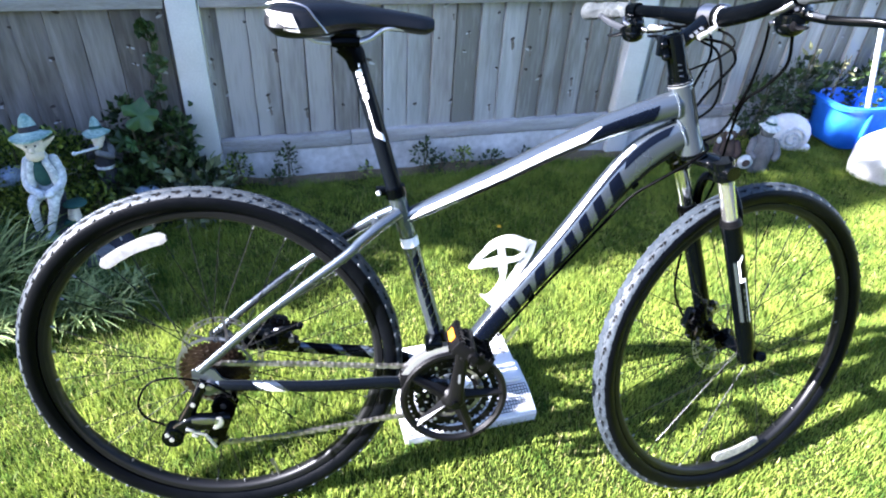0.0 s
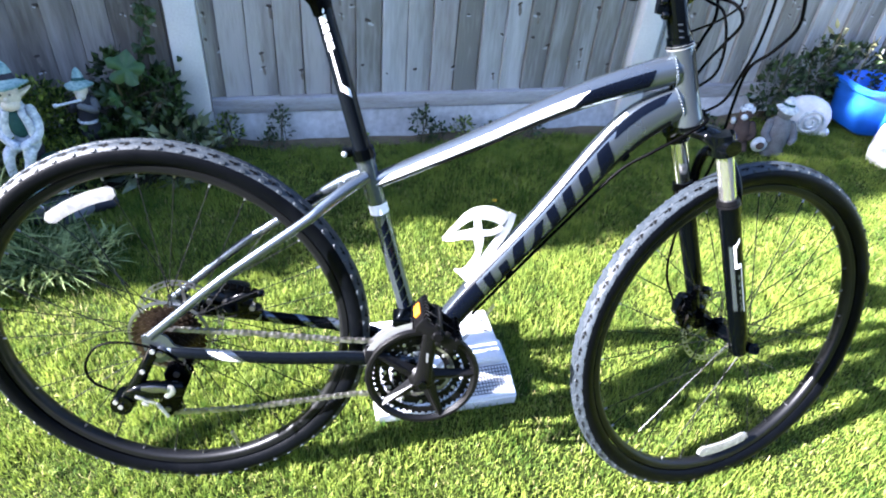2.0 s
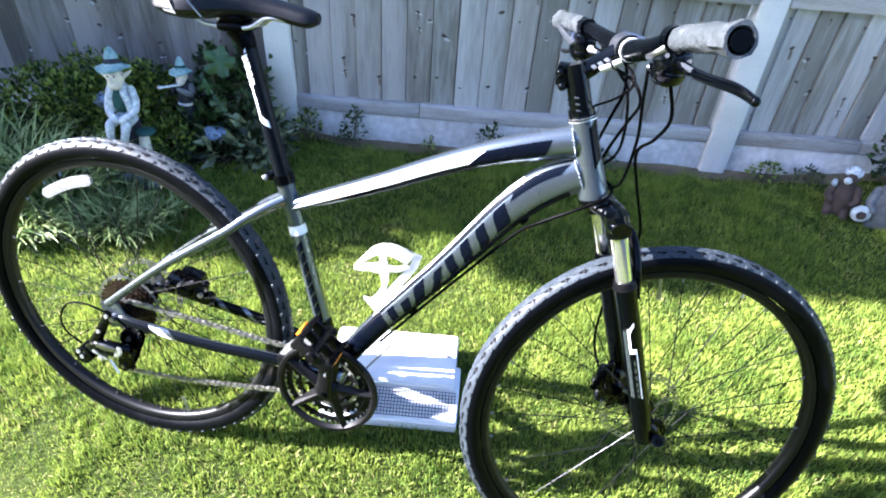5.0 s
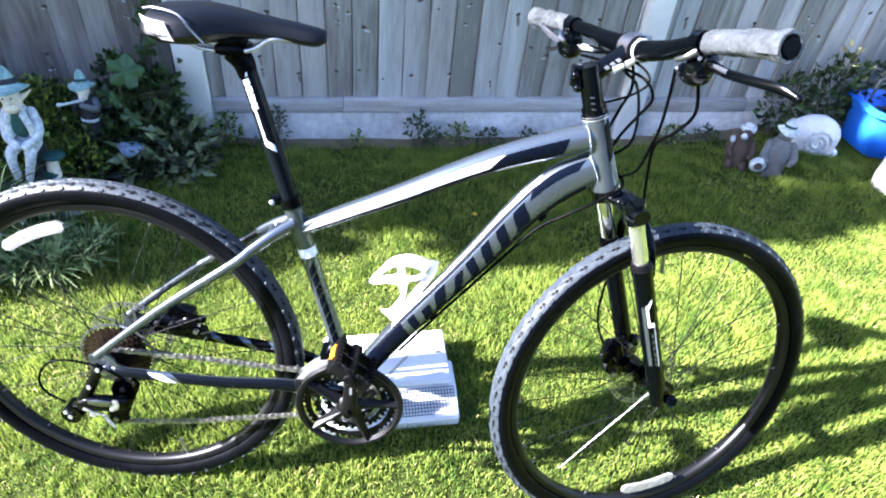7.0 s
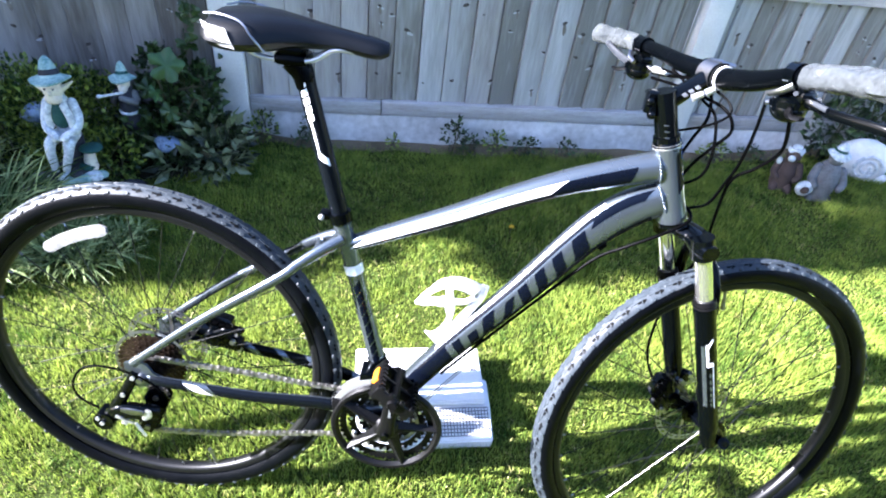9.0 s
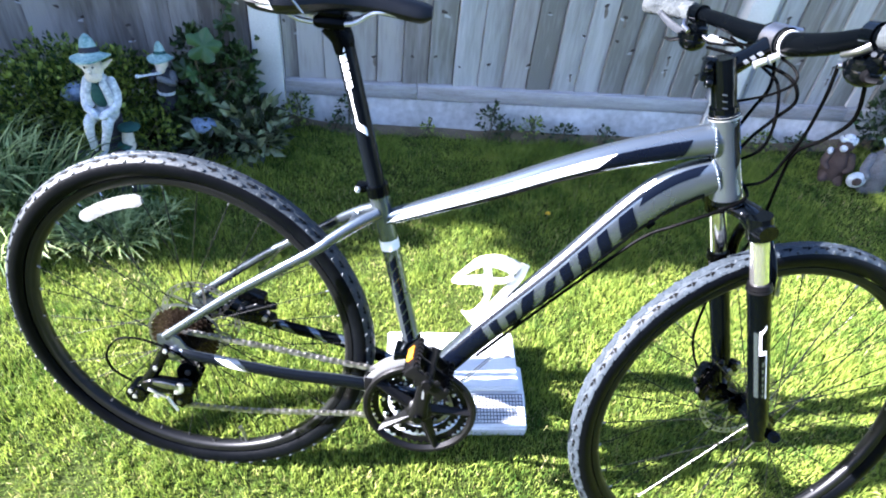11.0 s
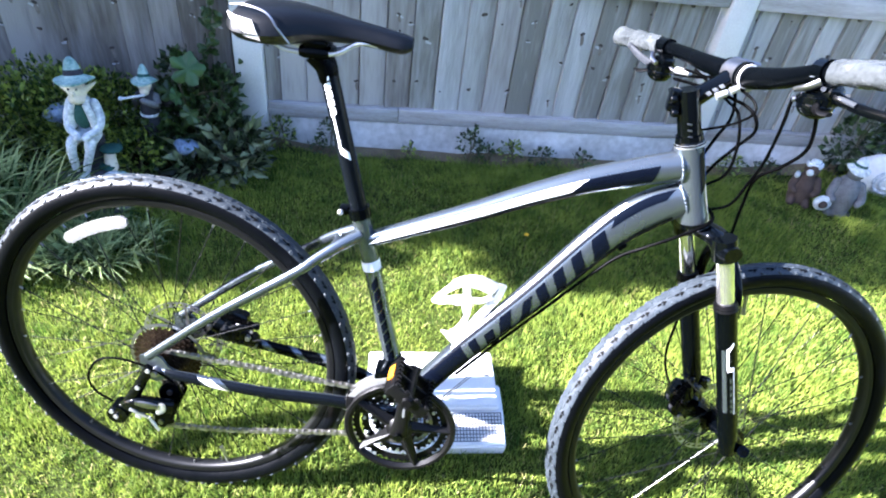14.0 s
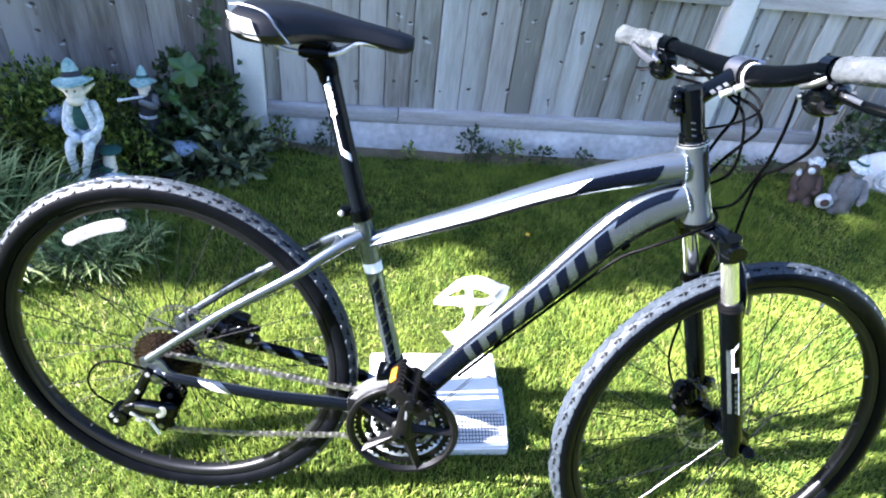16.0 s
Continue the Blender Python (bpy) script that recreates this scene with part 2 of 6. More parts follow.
class Sweep:
    """A tube along rows of x, y, z, half-width (sideways), half-height; side is the sideways direction. power > 2 squares the section."""

    def __init__(self, rows, side=(0, 1, 0), steps=8, power=2.0):
        self.r = spline(rows, steps) if len(rows) > 2 else np.array([np.array(rows[0]) * (1 - k / steps) + np.array(rows[1]) * (k / steps) for k in range(steps + 1)])
        self.c = self.r[:, :3]
        t = np.gradient(self.c, axis=0)
        self.t = t / np.linalg.norm(t, axis=1)[:, None]
        s = np.array(side, float)
        a = s - (self.t @ s)[:, None] * self.t
        self.a = a / np.linalg.norm(a, axis=1)[:, None]
        self.b = np.cross(self.t, self.a)
        self.p = power

    def at(self, s, ang, off=0.0):
        """The place at s (0 to 1 along), ang degrees round: 0 is the sideways direction, 90 is up."""
        x = s * (len(self.c) - 1)
        i = min(int(x), len(self.c) - 2)
        k = x - i
        mix = lambda v: v[i] * (1 - k) + v[i + 1] * k  # noqa: E731
        r = mix(self.r)
        ca, sa = math.cos(radians(ang)), math.sin(radians(ang))
        q = 2.0 / self.p
        u = math.copysign(abs(ca) ** q, ca) * (r[3] + off)
        v = math.copysign(abs(sa) ** q, sa) * (r[4] + off)
        return Vector(mix(self.c) + mix(self.a) * u + mix(self.b) * v)

    def mesh(self, bm, seg=18, cap=True, mi=0):
        rings = []
        n = len(self.c) - 1
        for i in range(n + 1):
            rings.append([bm.verts.new(self.at(i / n, 360 * k / seg)) for k in range(seg)])
        for i in range(n):
            for k in range(seg):
                f = bm.faces.new((rings[i][k], rings[i][(k + 1) % seg], rings[i + 1][(k + 1) % seg], rings[i + 1][k]))
                f.material_index = mi
        if cap:
            bm.faces.new(rings[0][::-1]).material_index = mi
            bm.faces.new(rings[-1]).material_index = mi
        bmesh.ops.recalc_face_normals(bm, faces=bm.faces)
        return bm

    def patch(self, bm, s0, s1, a0, a1, off=0.0006, n=10, m=6, slant=0.0, mi=0):
        """A thin skin on the tube from s0 to s1 along and a0 to a1 degrees round; its ends may slant."""
        m, n = max(m, math.ceil(abs(a1 - a0) / 10)), max(n, math.ceil(abs(s1 - s0) * 40))
        g = [[bm.verts.new(self.at(min(1, max(0, s0 + (s1 - s0) * i / n + slant * (j / m - 0.5))), a0 + (a1 - a0) * j / m, off)) for j in range(m + 1)] for i in range(n + 1)]
        for i in range(n):
            for j in range(m):
                bm.faces.new((g[i][j], g[i + 1][j], g[i + 1][j + 1], g[i][j + 1])).material_index = mi
        return bm


def tube(bm, pts, r, seg=8, steps=8, side=(0, 0.3, 1), mi=0):
    """A round cable or bar through points."""
    return Sweep([(*p, r, r) for p in pts], side=side, steps=steps).mesh(bm, seg, mi=mi)


def lathe(bm, prof, seg=96, axis="y", mi=0, closed=False):
    """Turns a profile of (radius, offset along the axis) round the y axis."""
    rings = []
    for k in range(seg):
        c, s = math.cos(2 * math.pi * k / seg), math.sin(2 * math.pi * k / seg)
        rings.append([bm.verts.new((r * c, o, r * s) if axis == "y" else (r * c, r * s, o)) for r, o in prof])
    m = len(prof)
    for k in range(seg):
        for j in range(m if closed else m - 1):
            f = bm.faces.new((rings[k][j], rings[(k + 1) % seg][j], rings[(k + 1) % seg][(j + 1) % m], rings[k][(j + 1) % m]))
            f.material_index = mi
    bmesh.ops.recalc_face_normals(bm, faces=bm.faces)
    return bm


def prism(bm, outline, y0, y1, mi=0):
    """A plate with an outline of (x, z), from y0 to y1."""
    a = [bm.verts.new((x, y0, z)) for x, z in outline]
    b = [bm.verts.new((x, y1, z)) for x, z in outline]
    n = len(outline)
    fs = [bm.faces.new(a), bm.faces.new(b[::-1])]
    fs += [bm.faces.new((a[i], b[i], b[(i + 1) % n], a[(i + 1) % n])) for i in range(n)]
    for f in fs:
        f.material_index = mi
    bmesh.ops.recalc_face_normals(bm, faces=fs)
    return bm


# ---- ground ----
FENCE_Y = 2.90


def fence_dip(x, y):
    """The lawn sinks a little along the foot of the fence."""
    u = np.clip((np.asarray(y, float) - 2.60) / 0.26, 0, 1)
    v = np.clip((np.asarray(x, float) - 0.05) / 0.30, 0, 1) * np.clip((2.55 - np.asarray(x, float)) / 0.30, 0, 1)
    return -0.042 * u * u * (3 - 2 * u) * v


bm = bmesh.new()
NX, NY = 40, 30
xs = [-400, -60, -12, -4] + [-2 + 7 * i / NX for i in range(NX + 1)] + [9, 14, 60, 400]
ys = [-400, -60, -12, -3] + [-0.5 + 4 * i / NY for i in range(NY + 1)] + [8, 14, 60, 400]
grid = [[bm.verts.new((x, y, (0.008 * noise.noise((x * 1.3, y * 1.3, 0)) if -2 < x < 5 and -0.5 < y < 3.5 else 0) - 0.012 + float(fence_dip(x, y)))) for y in ys] for x in xs]
for i in range(len(xs) - 1):
    for j in range(len(ys) - 1):
        bm.faces.new((grid[i][j], grid[i + 1][j], grid[i + 1][j + 1], grid[i][j + 1]))
tagged(part("ground", bm, M_TURF), "mown lawn turf with dark soil between the blades", "lawn", kind="structure")

# soil of the flower bed, its colour darkened for shade between the plants
M_BED = mat("gap_dark_bed_soil", (0.032, 0.026, 0.015), 0.95, col2=(0.012, 0.011, 0.006), scale=18, bump=0.9, bscale=70, spec=0.12)
bm = bmesh.new()
n = 60
g = []
for i in range(n + 1):
    x = -2.4 + 2.52 * i / n
    y0 = 2.38 + 0.04 * math.sin(x * 5) + 0.03 * noise.noise((x * 7, 2, 0)) + 0.17 * min(1, max(0, (x + 0.42) / 0.2)) + 0.25 * max(0, (x + 0.1) / 0.22) ** 2
    g.append([bm.verts.new((x, y0 + (FENCE_Y - 0.02 - y0) * u, -0.010 + 0.016 * math.sin(min(1, u * 3) * math.pi / 2) + 0.008 * noise.noise((x * 16, u * 8, 5)) * (u > 0))) for u in (0, 0.15, 0.3, 0.45, 0.6, 0.8, 1.0)])
for i in range(n):
    for k in range(6):
        bm.faces.new((g[i][k], g[i + 1][k], g[i + 1][k + 1], g[i][k + 1]))
tagged(part("flower_bed", bm, M_BED, None, "", 60), "soil of the flower bed by the fence, darkened for gaps between plants", "soil", kind="structure")
# bare earth heaped along the foot of the fence
bm = bmesh.new()
n = 90
g = []
for i in range(n + 1):
    x = -1.6 + 5.4 * i / n
    w = 0.045 + 0.085 * noise.noise((x * 6, 1, 0))
    h = 0.026 + 0.012 * noise.noise((x * 5, 4, 0))
    g.append([bm.verts.new((x, FENCE_Y - 0.001 - w * (1 - u), -0.012 + float(fence_dip(x, FENCE_Y - w * (1 - u))) + h * math.sin(u * math.pi / 2) + 0.006 * noise.noise((x * 22, u * 9, 2)))) for u in (0, 0.2, 0.4, 0.6, 0.8, 1.0)])
for i in range(n):
    for k in range(5):
        bm.faces.new((g[i][k], g[i + 1][k], g[i + 1][k + 1], g[i][k + 1]))
tagged(part("soil_strip", bm, M_SOIL, None, "", 60), "brown bare earth along the foot of the fence", "soil", kind="structure")

# ---- unseen plain wall added behind the walk to cut the bright low sky ----
M_REAR = mat("grey_plaster", (0.30, 0.30, 0.31), 0.9, col2=(0.21, 0.21, 0.22), scale=3, fine=40, bump=0.4, bscale=60, spec=0.2)
bm = bmesh.new()
box(bm, (-9.0, -3.45, -0.05), (9.5, -3.20, 2.5), bevel=0.01)
tagged(part("unseen_wall", bm, M_REAR), "unseen plain grey wall added to block the low sky", "wall", kind="structure")

# ---- fence ----
POSTS = [-1.739 + 1.8265 * i - 0.0 for i in range(5)]     # centres; the posts stand 1.83 m apart


def concrete_post():
    bm = bmesh.new()
    box(bm, (-0.055, -0.05, -0.3), (0.055, 0.05, 1.84), bevel=0.006)
    # chamfered weathering at the top
    for v in bm.verts:
        if v.co.z > 1.8:
            v.co.x *= 0.8
    return mesh_of("fence_post", bm, M_CONC, 30)


post_mesh = concrete_post()
for i, x in enumerate(POSTS):
    ob = part("fence_post", post_mesh, None)
    ob.location = (x, FENCE_Y + 0.03, 0)
    tagged(ob, "pale grey concrete fence post set in the ground", "fence post", "fence posts")


def board_mesh(w, h, seed, wood):
    """A feather-edge board: thick on one edge, thin on the other, with a slightly wavy face."""
    rng = random.Random(seed)
    bm = bmesh.new()
    rows = 10
    cols = [(-w / 2, 0.016), (-w / 2, -0.018), (-w / 2 + 0.002, -0.020), (-w * 0.1, -0.0145), (w / 2 - 0.0165, -0.0085), (w / 2 - 0.0150, -0.006), (w / 2 - 0.0145, 0.012), (w / 2, 0.012), (w / 2, 0.016)]
    ring = []
    for i in range(rows + 1):
        z = h * i / rows
        dx, dy = rng.uniform(-0.0012, 0.0012), rng.uniform(-0.0012, 0.0012)
        ring.append([bm.verts.new((x + dx, y + (dy if y < -0.001 else 0), z)) for x, y in cols])
    for i in range(rows):
        for k in range(9):
            bm.faces.new((ring[i][k], ring[i][(k + 1) % 9], ring[i + 1][(k + 1) % 9], ring[i + 1][k]))
    bm.faces.new(ring[0][::-1])
    bm.faces.new(ring[-1])
    bmesh.ops.recalc_face_normals(bm, faces=bm.faces)
    # knots: a dark heart with a pale swirl beside it, some with a stain running down
    def spot(x, z, rx, rz, lift, tilt, mi):
        vs = []
        for k in range(12):
            a = k * math.pi / 6
            q = rng.uniform(0.82, 1.18)
            u, v = q * rx * math.cos(a), q * rz * math.sin(a)
            px = min(w * 0.47, max(-w * 0.47, x + u * math.cos(tilt) - v * math.sin(tilt)))
            vs.append(bm.verts.new((px, -0.019 + (px + w / 2) / w * 0.013 - lift, z + u * math.sin(tilt) + v * math.cos(tilt))))
        bm.faces.new(vs).material_index = mi

    for _ in range(rng.choice((3, 4, 4, 5))):
        x, z, r = rng.uniform(-w * 0.36, w * 0.36), rng.choice((0.09, 0.20, 0.31, 0.34, 0.36, 0.47, 0.62, 0.90, 1.2)) + rng.uniform(-0.035, 0.035), rng.uniform(0.0035, 0.0085)
        tilt = rng.uniform(-0.5, 0.5)
        if rng.random() < 0.75:
            spot(x + r * rng.uniform(-1, 1), z - 1.5 * r, 2.6 * r, 0.75 * r, 0.0010, tilt, 2)
        if rng.random() < 0.35:
            spot(x + 0.4 * r, z - 3.2 * r, 0.9 * r, 3.4 * r, 0.0014, 0.1, 3)
        spot(x, z, 1.5 * r, 0.85 * r, 0.0018, tilt, 1)
    return mesh_of("board", bm, [wood, M_KNOT, M_SWIRL, M_STAIN], 30)


def fence_bay(x0, x1, index):
    bay = thing("timber_fence", "weathered grey timber feather-edge fence panel between concrete posts", "fence", Matrix.Translation(((x0 + x1) / 2, FENCE_Y, 0)), "fence panels")
    w = x1 - x0
    # gravel board
    bm = bmesh.new()
    box(bm, (-w / 2, 0.0, -0.25), (w / 2, 0.045, 0.093), bevel=0.004)
    part("gravel_board", bm, M_GRAVELB, bay, "pale concrete gravel board")
    # bottom rail in two butted lengths, middle and top rail
    cut = -w / 2 + 0.508
    bm = bmesh.new()
    box(bm, (-w / 2, -0.006, 0.096), (cut, 0.05, 0.153), bevel=0.003)
    part("bottom_rail", bm, M_RAIL, bay)
    bm = bmesh.new()
    box(bm, (cut + 0.003, -0.004, 0.097), (w / 2, 0.05, 0.154), bevel=0.003)
    part("bottom_rail", bm, M_RAIL, bay)
    for z in (0.655, 1.66):
        bm = bmesh.new()
        box(bm, (-w / 2, -0.012, z), (w / 2, 0.012, z + 0.075), bevel=0.004)
        part("rail", bm, M_RAIL, bay)
    first, pitch = LAY[index]
    lefts = [x0] + [x for x in (first + pitch * k for k in range(-2, 20)) if x0 + 0.02 < x < x1 - 0.03] + [x1]
    for i in range(len(lefts) - 1):
        a, b = lefts[i], lefts[i + 1] + (0.0125 if i < len(lefts) - 2 else 0)
        # the whole left bay takes the boards with shade in their colour
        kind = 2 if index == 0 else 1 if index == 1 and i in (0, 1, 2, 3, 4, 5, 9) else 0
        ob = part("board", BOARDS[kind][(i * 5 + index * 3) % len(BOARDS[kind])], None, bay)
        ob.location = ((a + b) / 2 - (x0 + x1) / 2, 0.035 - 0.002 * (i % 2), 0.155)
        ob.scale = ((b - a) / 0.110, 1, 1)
    return bay


LAY = [(-1.646, 0.100), (0.196, 0.0996), (2.010, 0.0930), (3.83, 0.098)]      # first board edge and spacing in each bay
BOARDS = [[board_mesh(0.110, 1.64, 40 + k, wood) for k in range(13)] for wood in (M_BOARD, M_BOARD_B, M_BOARD_SHADE)]
for i in range(len(POSTS) - 1):
    fence_bay(POSTS[i] + 0.056, POSTS[i + 1] - 0.056, i)

# ---- bicycle: x ahead, y to its left, z up from the rear axle ----
BIKE = Matrix(((0.984034, 0.175794, 0.027797, 0.167722), (-0.177790, 0.963750, 0.198940, 1.475517), (0.008183, -0.200707, 0.979617, 0.339736), (0, 0, 0, 1)))
bike = thing("bicycle", "charcoal grey hybrid bicycle with disc brakes leaning on a white block", "bicycle", BIKE)
STEER = radians(15.5)
HEAD_LOW, HEAD_TOP = Vector((0.893, 0, 0.418)), Vector((0.8515, 0, 0.540))
HEAD_AXIS = (HEAD_TOP - HEAD_LOW).normalized()
STEERED = Matrix.Translation(HEAD_LOW) @ Matrix.Rotation(STEER, 4, HEAD_AXIS) @ Matrix.Translation(-HEAD_LOW)
R_OUT, R_TYRE = 0.359, 0.0212
R_MID = R_OUT - R_TYRE


def wheel(name, at, phase, reflector_at, valve_at):
    """Rim with tyre, hub, spokes, brake rotor and a reflector; y is the axle."""
    bm = bmesh.new()
    lathe(bm, [(0.3205, -0.011), (0.3190, -0.0125), (0.3105, -0.0122), (0.3065, -0.0108), (0.3040, -0.0072), (0.3030, -0.003), (0.3030, 0.003), (0.3040, 0.0072), (0.3065, 0.0108), (0.3105, 0.0122), (0.3190, 0.0125), (0.3205, 0.011)], 120)
    for fc in bm.faces:
        c = fc.calc_center_median()
        fc.material_index = 1 if math.hypot(c.x, c.z) < 0.3085 else 0
    rim = part(name, bm, [M_RIM, M_RIM_IN], bike, "black alloy rim with black spokes")
    rim.matrix_local = at
    # tyre: round casing, thick enough to show its shoulders
    bm = bmesh.new()
    prof = []
    for k in range(19):
        a = radians(-138 + 276 * k / 18)
        prof.append((R_MID + R_TYRE * math.cos(a), R_TYRE * math.sin(a)))
    lathe(bm, prof, 140, closed=True)
    for fc in bm.faces:
        c = fc.calc_center_median()
        fc.material_index = 1 if math.hypot(c.x, c.z) - R_MID > 0.40 * R_TYRE else 0
    part("tyre", bm, [M_RUBBER, M_TREAD], rim, "black knobbly hybrid tyre")
    # tread: low centre blocks, small edge knobs
    bm = bmesh.new()
    n = 66
    for i in range(n):
        a = 2 * math.pi * i / n
        for ang, la, lw, hh, sh in ((0, 0.0150, 0.0062, 0.0008, 0), (17, 0.0140, 0.0040, 0.0007, 0.5), (-17, 0.0140, 0.0040, 0.0007, 0.5)):
            t = radians(ang)
            aa = a + sh * 2 * math.pi / n
            m = Matrix.Rotation(-aa, 4, "Y") @ Matrix.Translation((R_MID, 0, 0)) @ Matrix.Rotation(t, 4, "Z") @ Matrix.Translation((R_TYRE, 0, 0))
            vs = []
            for x, kx in ((-0.001, 1), (hh, 0.84)):
                for y, z in ((-lw, -la), (lw, -la), (lw * 1.1, 0), (lw, la), (-lw, la), (-lw * 1.1, 0)):
                    vs.append(bm.verts.new(m @ Vector((x, y * kx, z * kx))))
            bm.faces.new(vs[6:])
            for k in range(6):
                bm.faces.new((vs[k], vs[(k + 1) % 6], vs[6 + (k + 1) % 6], vs[6 + k]))
    # round shoulder knobs between the pits
    for i in range(n):
        for ang in (-52, 52):
            m = Matrix.Rotation(-2 * math.pi * (i + 0.72) / n, 4, "Y") @ Matrix.Translation((R_MID, 0, 0)) @ Matrix.Rotation(radians(ang), 4, "Z") @ Matrix.Translation((R_TYRE, 0, 0))
            lo = [bm.verts.new(m @ Vector((-0.0006, 0.0036 * math.cos(k), 0.0056 * math.sin(k)))) for k in [q * math.pi / 4 for q in range(8)]]
            hi = [bm.verts.new(m @ Vector((0.0019, 0.0026 * math.cos(k), 0.0042 * math.sin(k)))) for k in [q * math.pi / 4 for q in range(8)]]
            bm.faces.new(hi)
            for k in range(8):
                bm.faces.new((lo[k], lo[(k + 1) % 8], hi[(k + 1) % 8], hi[k]))
    bmesh.ops.recalc_face_normals(bm, faces=bm.faces)
    tread = part("tread", bm, M_TREAD, rim, "dusty rubber tread knobs", smooth=0)
    tread["kind"] = "stuff"
    # flat arrow skins for the shoulder sipes, shade painted in, pointing the way the wheel rolls
    bm = bmesh.new()
    for i in range(n):
        for ang in (-33, 33):
            m = Matrix.Rotation(-2 * math.pi * (i + 0.25) / n, 4, "Y") @ Matrix.Translation((R_MID, 0, 0)) @ Matrix.Rotation(radians(ang), 4, "Z") @ Matrix.Translation((R_TYRE + 0.0007, 0, 0))
            for shape in (((0, -0.0090), (-0.0050, 0.0005), (0, -0.0008)), ((0, -0.0090), (0, -0.0008), (0.0050, 0.0005)), ((-0.0015, 0.0010), (0.0015, 0.0010), (0.0024, 0.0085), (-0.0010, 0.0085))):
                bm.faces.new([bm.verts.new(m @ Vector((-y * y / 0.0424, y, z))) for y, z in shape])
    bmesh.ops.recalc_face_normals(bm, faces=bm.faces)
    pits = part("tread_groove_shade", bm, M_PIT, rim, "flat dark marks for the shaded tread grooves", smooth=0)
    pits["kind"] = "stuff"
    # hub
    bm = bmesh.new()
    lathe(bm, [(0.0, -0.062), (0.008, -0.062), (0.009, -0.05), (0.012, -0.048), (0.014, -0.036), (0.026, -0.035), (0.027, -0.031), (0.016, -0.028), (0.014, 0), (0.016, 0.026), (0.027, 0.030), (0.026, 0.034), (0.014, 0.036), (0.012, 0.05), (0.009, 0.05), (0.008, 0.062), (0, 0.062)], 28)
    part("hub", bm, M_GLOSSBLK, rim)
    # spokes, laced three across
    sp = bmesh.new()
    rod(sp, (0, 0, 0), (0, 0, 1), 0.00095, seg=6)
    sp = mesh_of("spoke", sp, [M_SPOKE])
    nip = bmesh.new()
    rod(nip, (0, 0, 0), (0, 0, 0.011), 0.0018, seg=8)
    nip = mesh_of("nipple", nip, [M_ALLOY])
    for i in range(32):
        side = 1 if i % 2 else -1
        a = 2 * math.pi * (i + phase) / 32
        lace = (1 if (i // 2) % 2 else -1) * radians(62)
        h = Vector((0.0235 * math.cos(a + lace), side * 0.031, 0.0235 * math.sin(a + lace)))
        r = Vector((0.304 * math.cos(a), side * 0.003, 0.304 * math.sin(a)))
        d = r - h
        s = part("spoke", sp, None, rim)
        s.matrix_local = Matrix.Translation(h) @ d.to_track_quat("Z", "Y").to_matrix().to_4x4() @ Matrix.Diagonal((1, 1, d.length, 1))
        k = part("nipple", nip, None, rim)
        k.matrix_local = Matrix.Translation(r - d.normalized() * 0.008) @ d.to_track_quat("Z", "Y").to_matrix().to_4x4()
    # brake rotor, on the left side
    bm = bmesh.new()
    for ro, ri in ((0.0800, 0.0772), (0.0712, 0.0688)):
        lathe(bm, [(ro, 0.0392), (ro, 0.0408), (ri, 0.0408), (ri, 0.0392)], 60, closed=True)
    for k in range(34):
        box(bm, (0.0695, 0.0393, -0.0022), (0.0790, 0.0407, 0.0022), Matrix.Rotation(2 * math.pi * k / 34, 4, "Y") @ Matrix.Translation((0.0742, 0, 0)) @ Matrix.Rotation(radians(28), 4, "Y") @ Matrix.Translation((-0.0742, 0, 0)))
    rotor = part("brake_rotor", bm, M_ROTOR, rim, "thin steel disc brake rotor")
    bm = bmesh.new()
    prism(bm, [(0.02, -0.004), (0.0205, 0.003), (0.045, 0.016), (0.0650, 0.0315), (0.0672, 0.0275), (0.047, 0.011)], 0.0393, 0.0407)
    arm_mesh = mesh_of("rotor_arm", bm, M_ROTOR)
    for k in range(6):
        part("rotor_arm", arm_mesh, None, rotor).matrix_local = Matrix.Rotation(k * math.pi / 3, 4, "Y")
    # curved reflector clipped to the spokes near the rim
    bm = bmesh.new()
    g = []
    for i in range(15):
        a = reflector_at + (i / 14 - 0.5) * 0.465
        e = 0.006 if i in (0, 14) else 0
        g.append([bm.verts.new((r * math.cos(a), y, r * math.sin(a))) for r, y in ((0.289 - e, -0.010), (0.289 - e, -0.0155), (0.278, -0.0165), (0.267 + e, -0.0155), (0.267 + e, -0.010))])
    for i in range(14):
        for k in range(5):
            bm.faces.new((g[i][k], g[i][(k + 1) % 5], g[i + 1][(k + 1) % 5], g[i + 1][k]))
    bm.faces.new(g[0])
    bm.faces.new(g[-1])
    bmesh.ops.recalc_face_normals(bm, faces=bm.faces)
    part("reflector", bm, M_REFL, rim, "curved white wheel reflector")
    # tyre valve standing in from the rim
    bm = bmesh.new()
    v = Vector((math.cos(valve_at), 0, math.sin(valve_at)))
    rod(bm, v * 0.305, v * 0.272, 0.0034, 0.0030, seg=10)
    rod(bm, v * 0.273, v * 0.262, 0.0042, seg=10)
    part("valve", bm, M_ALLOY, rim, "pale tyre valve")
    return rim


rear = wheel("rear_wheel", Matrix.Identity(4), 0.35, radians(114.5), radians(-72))
AXLE = Vector((1.0865, 0, -0.0185))
wheel("front_wheel", STEERED @ Matrix.Translation(AXLE), 0.1, radians(-81.5), radians(98.5))

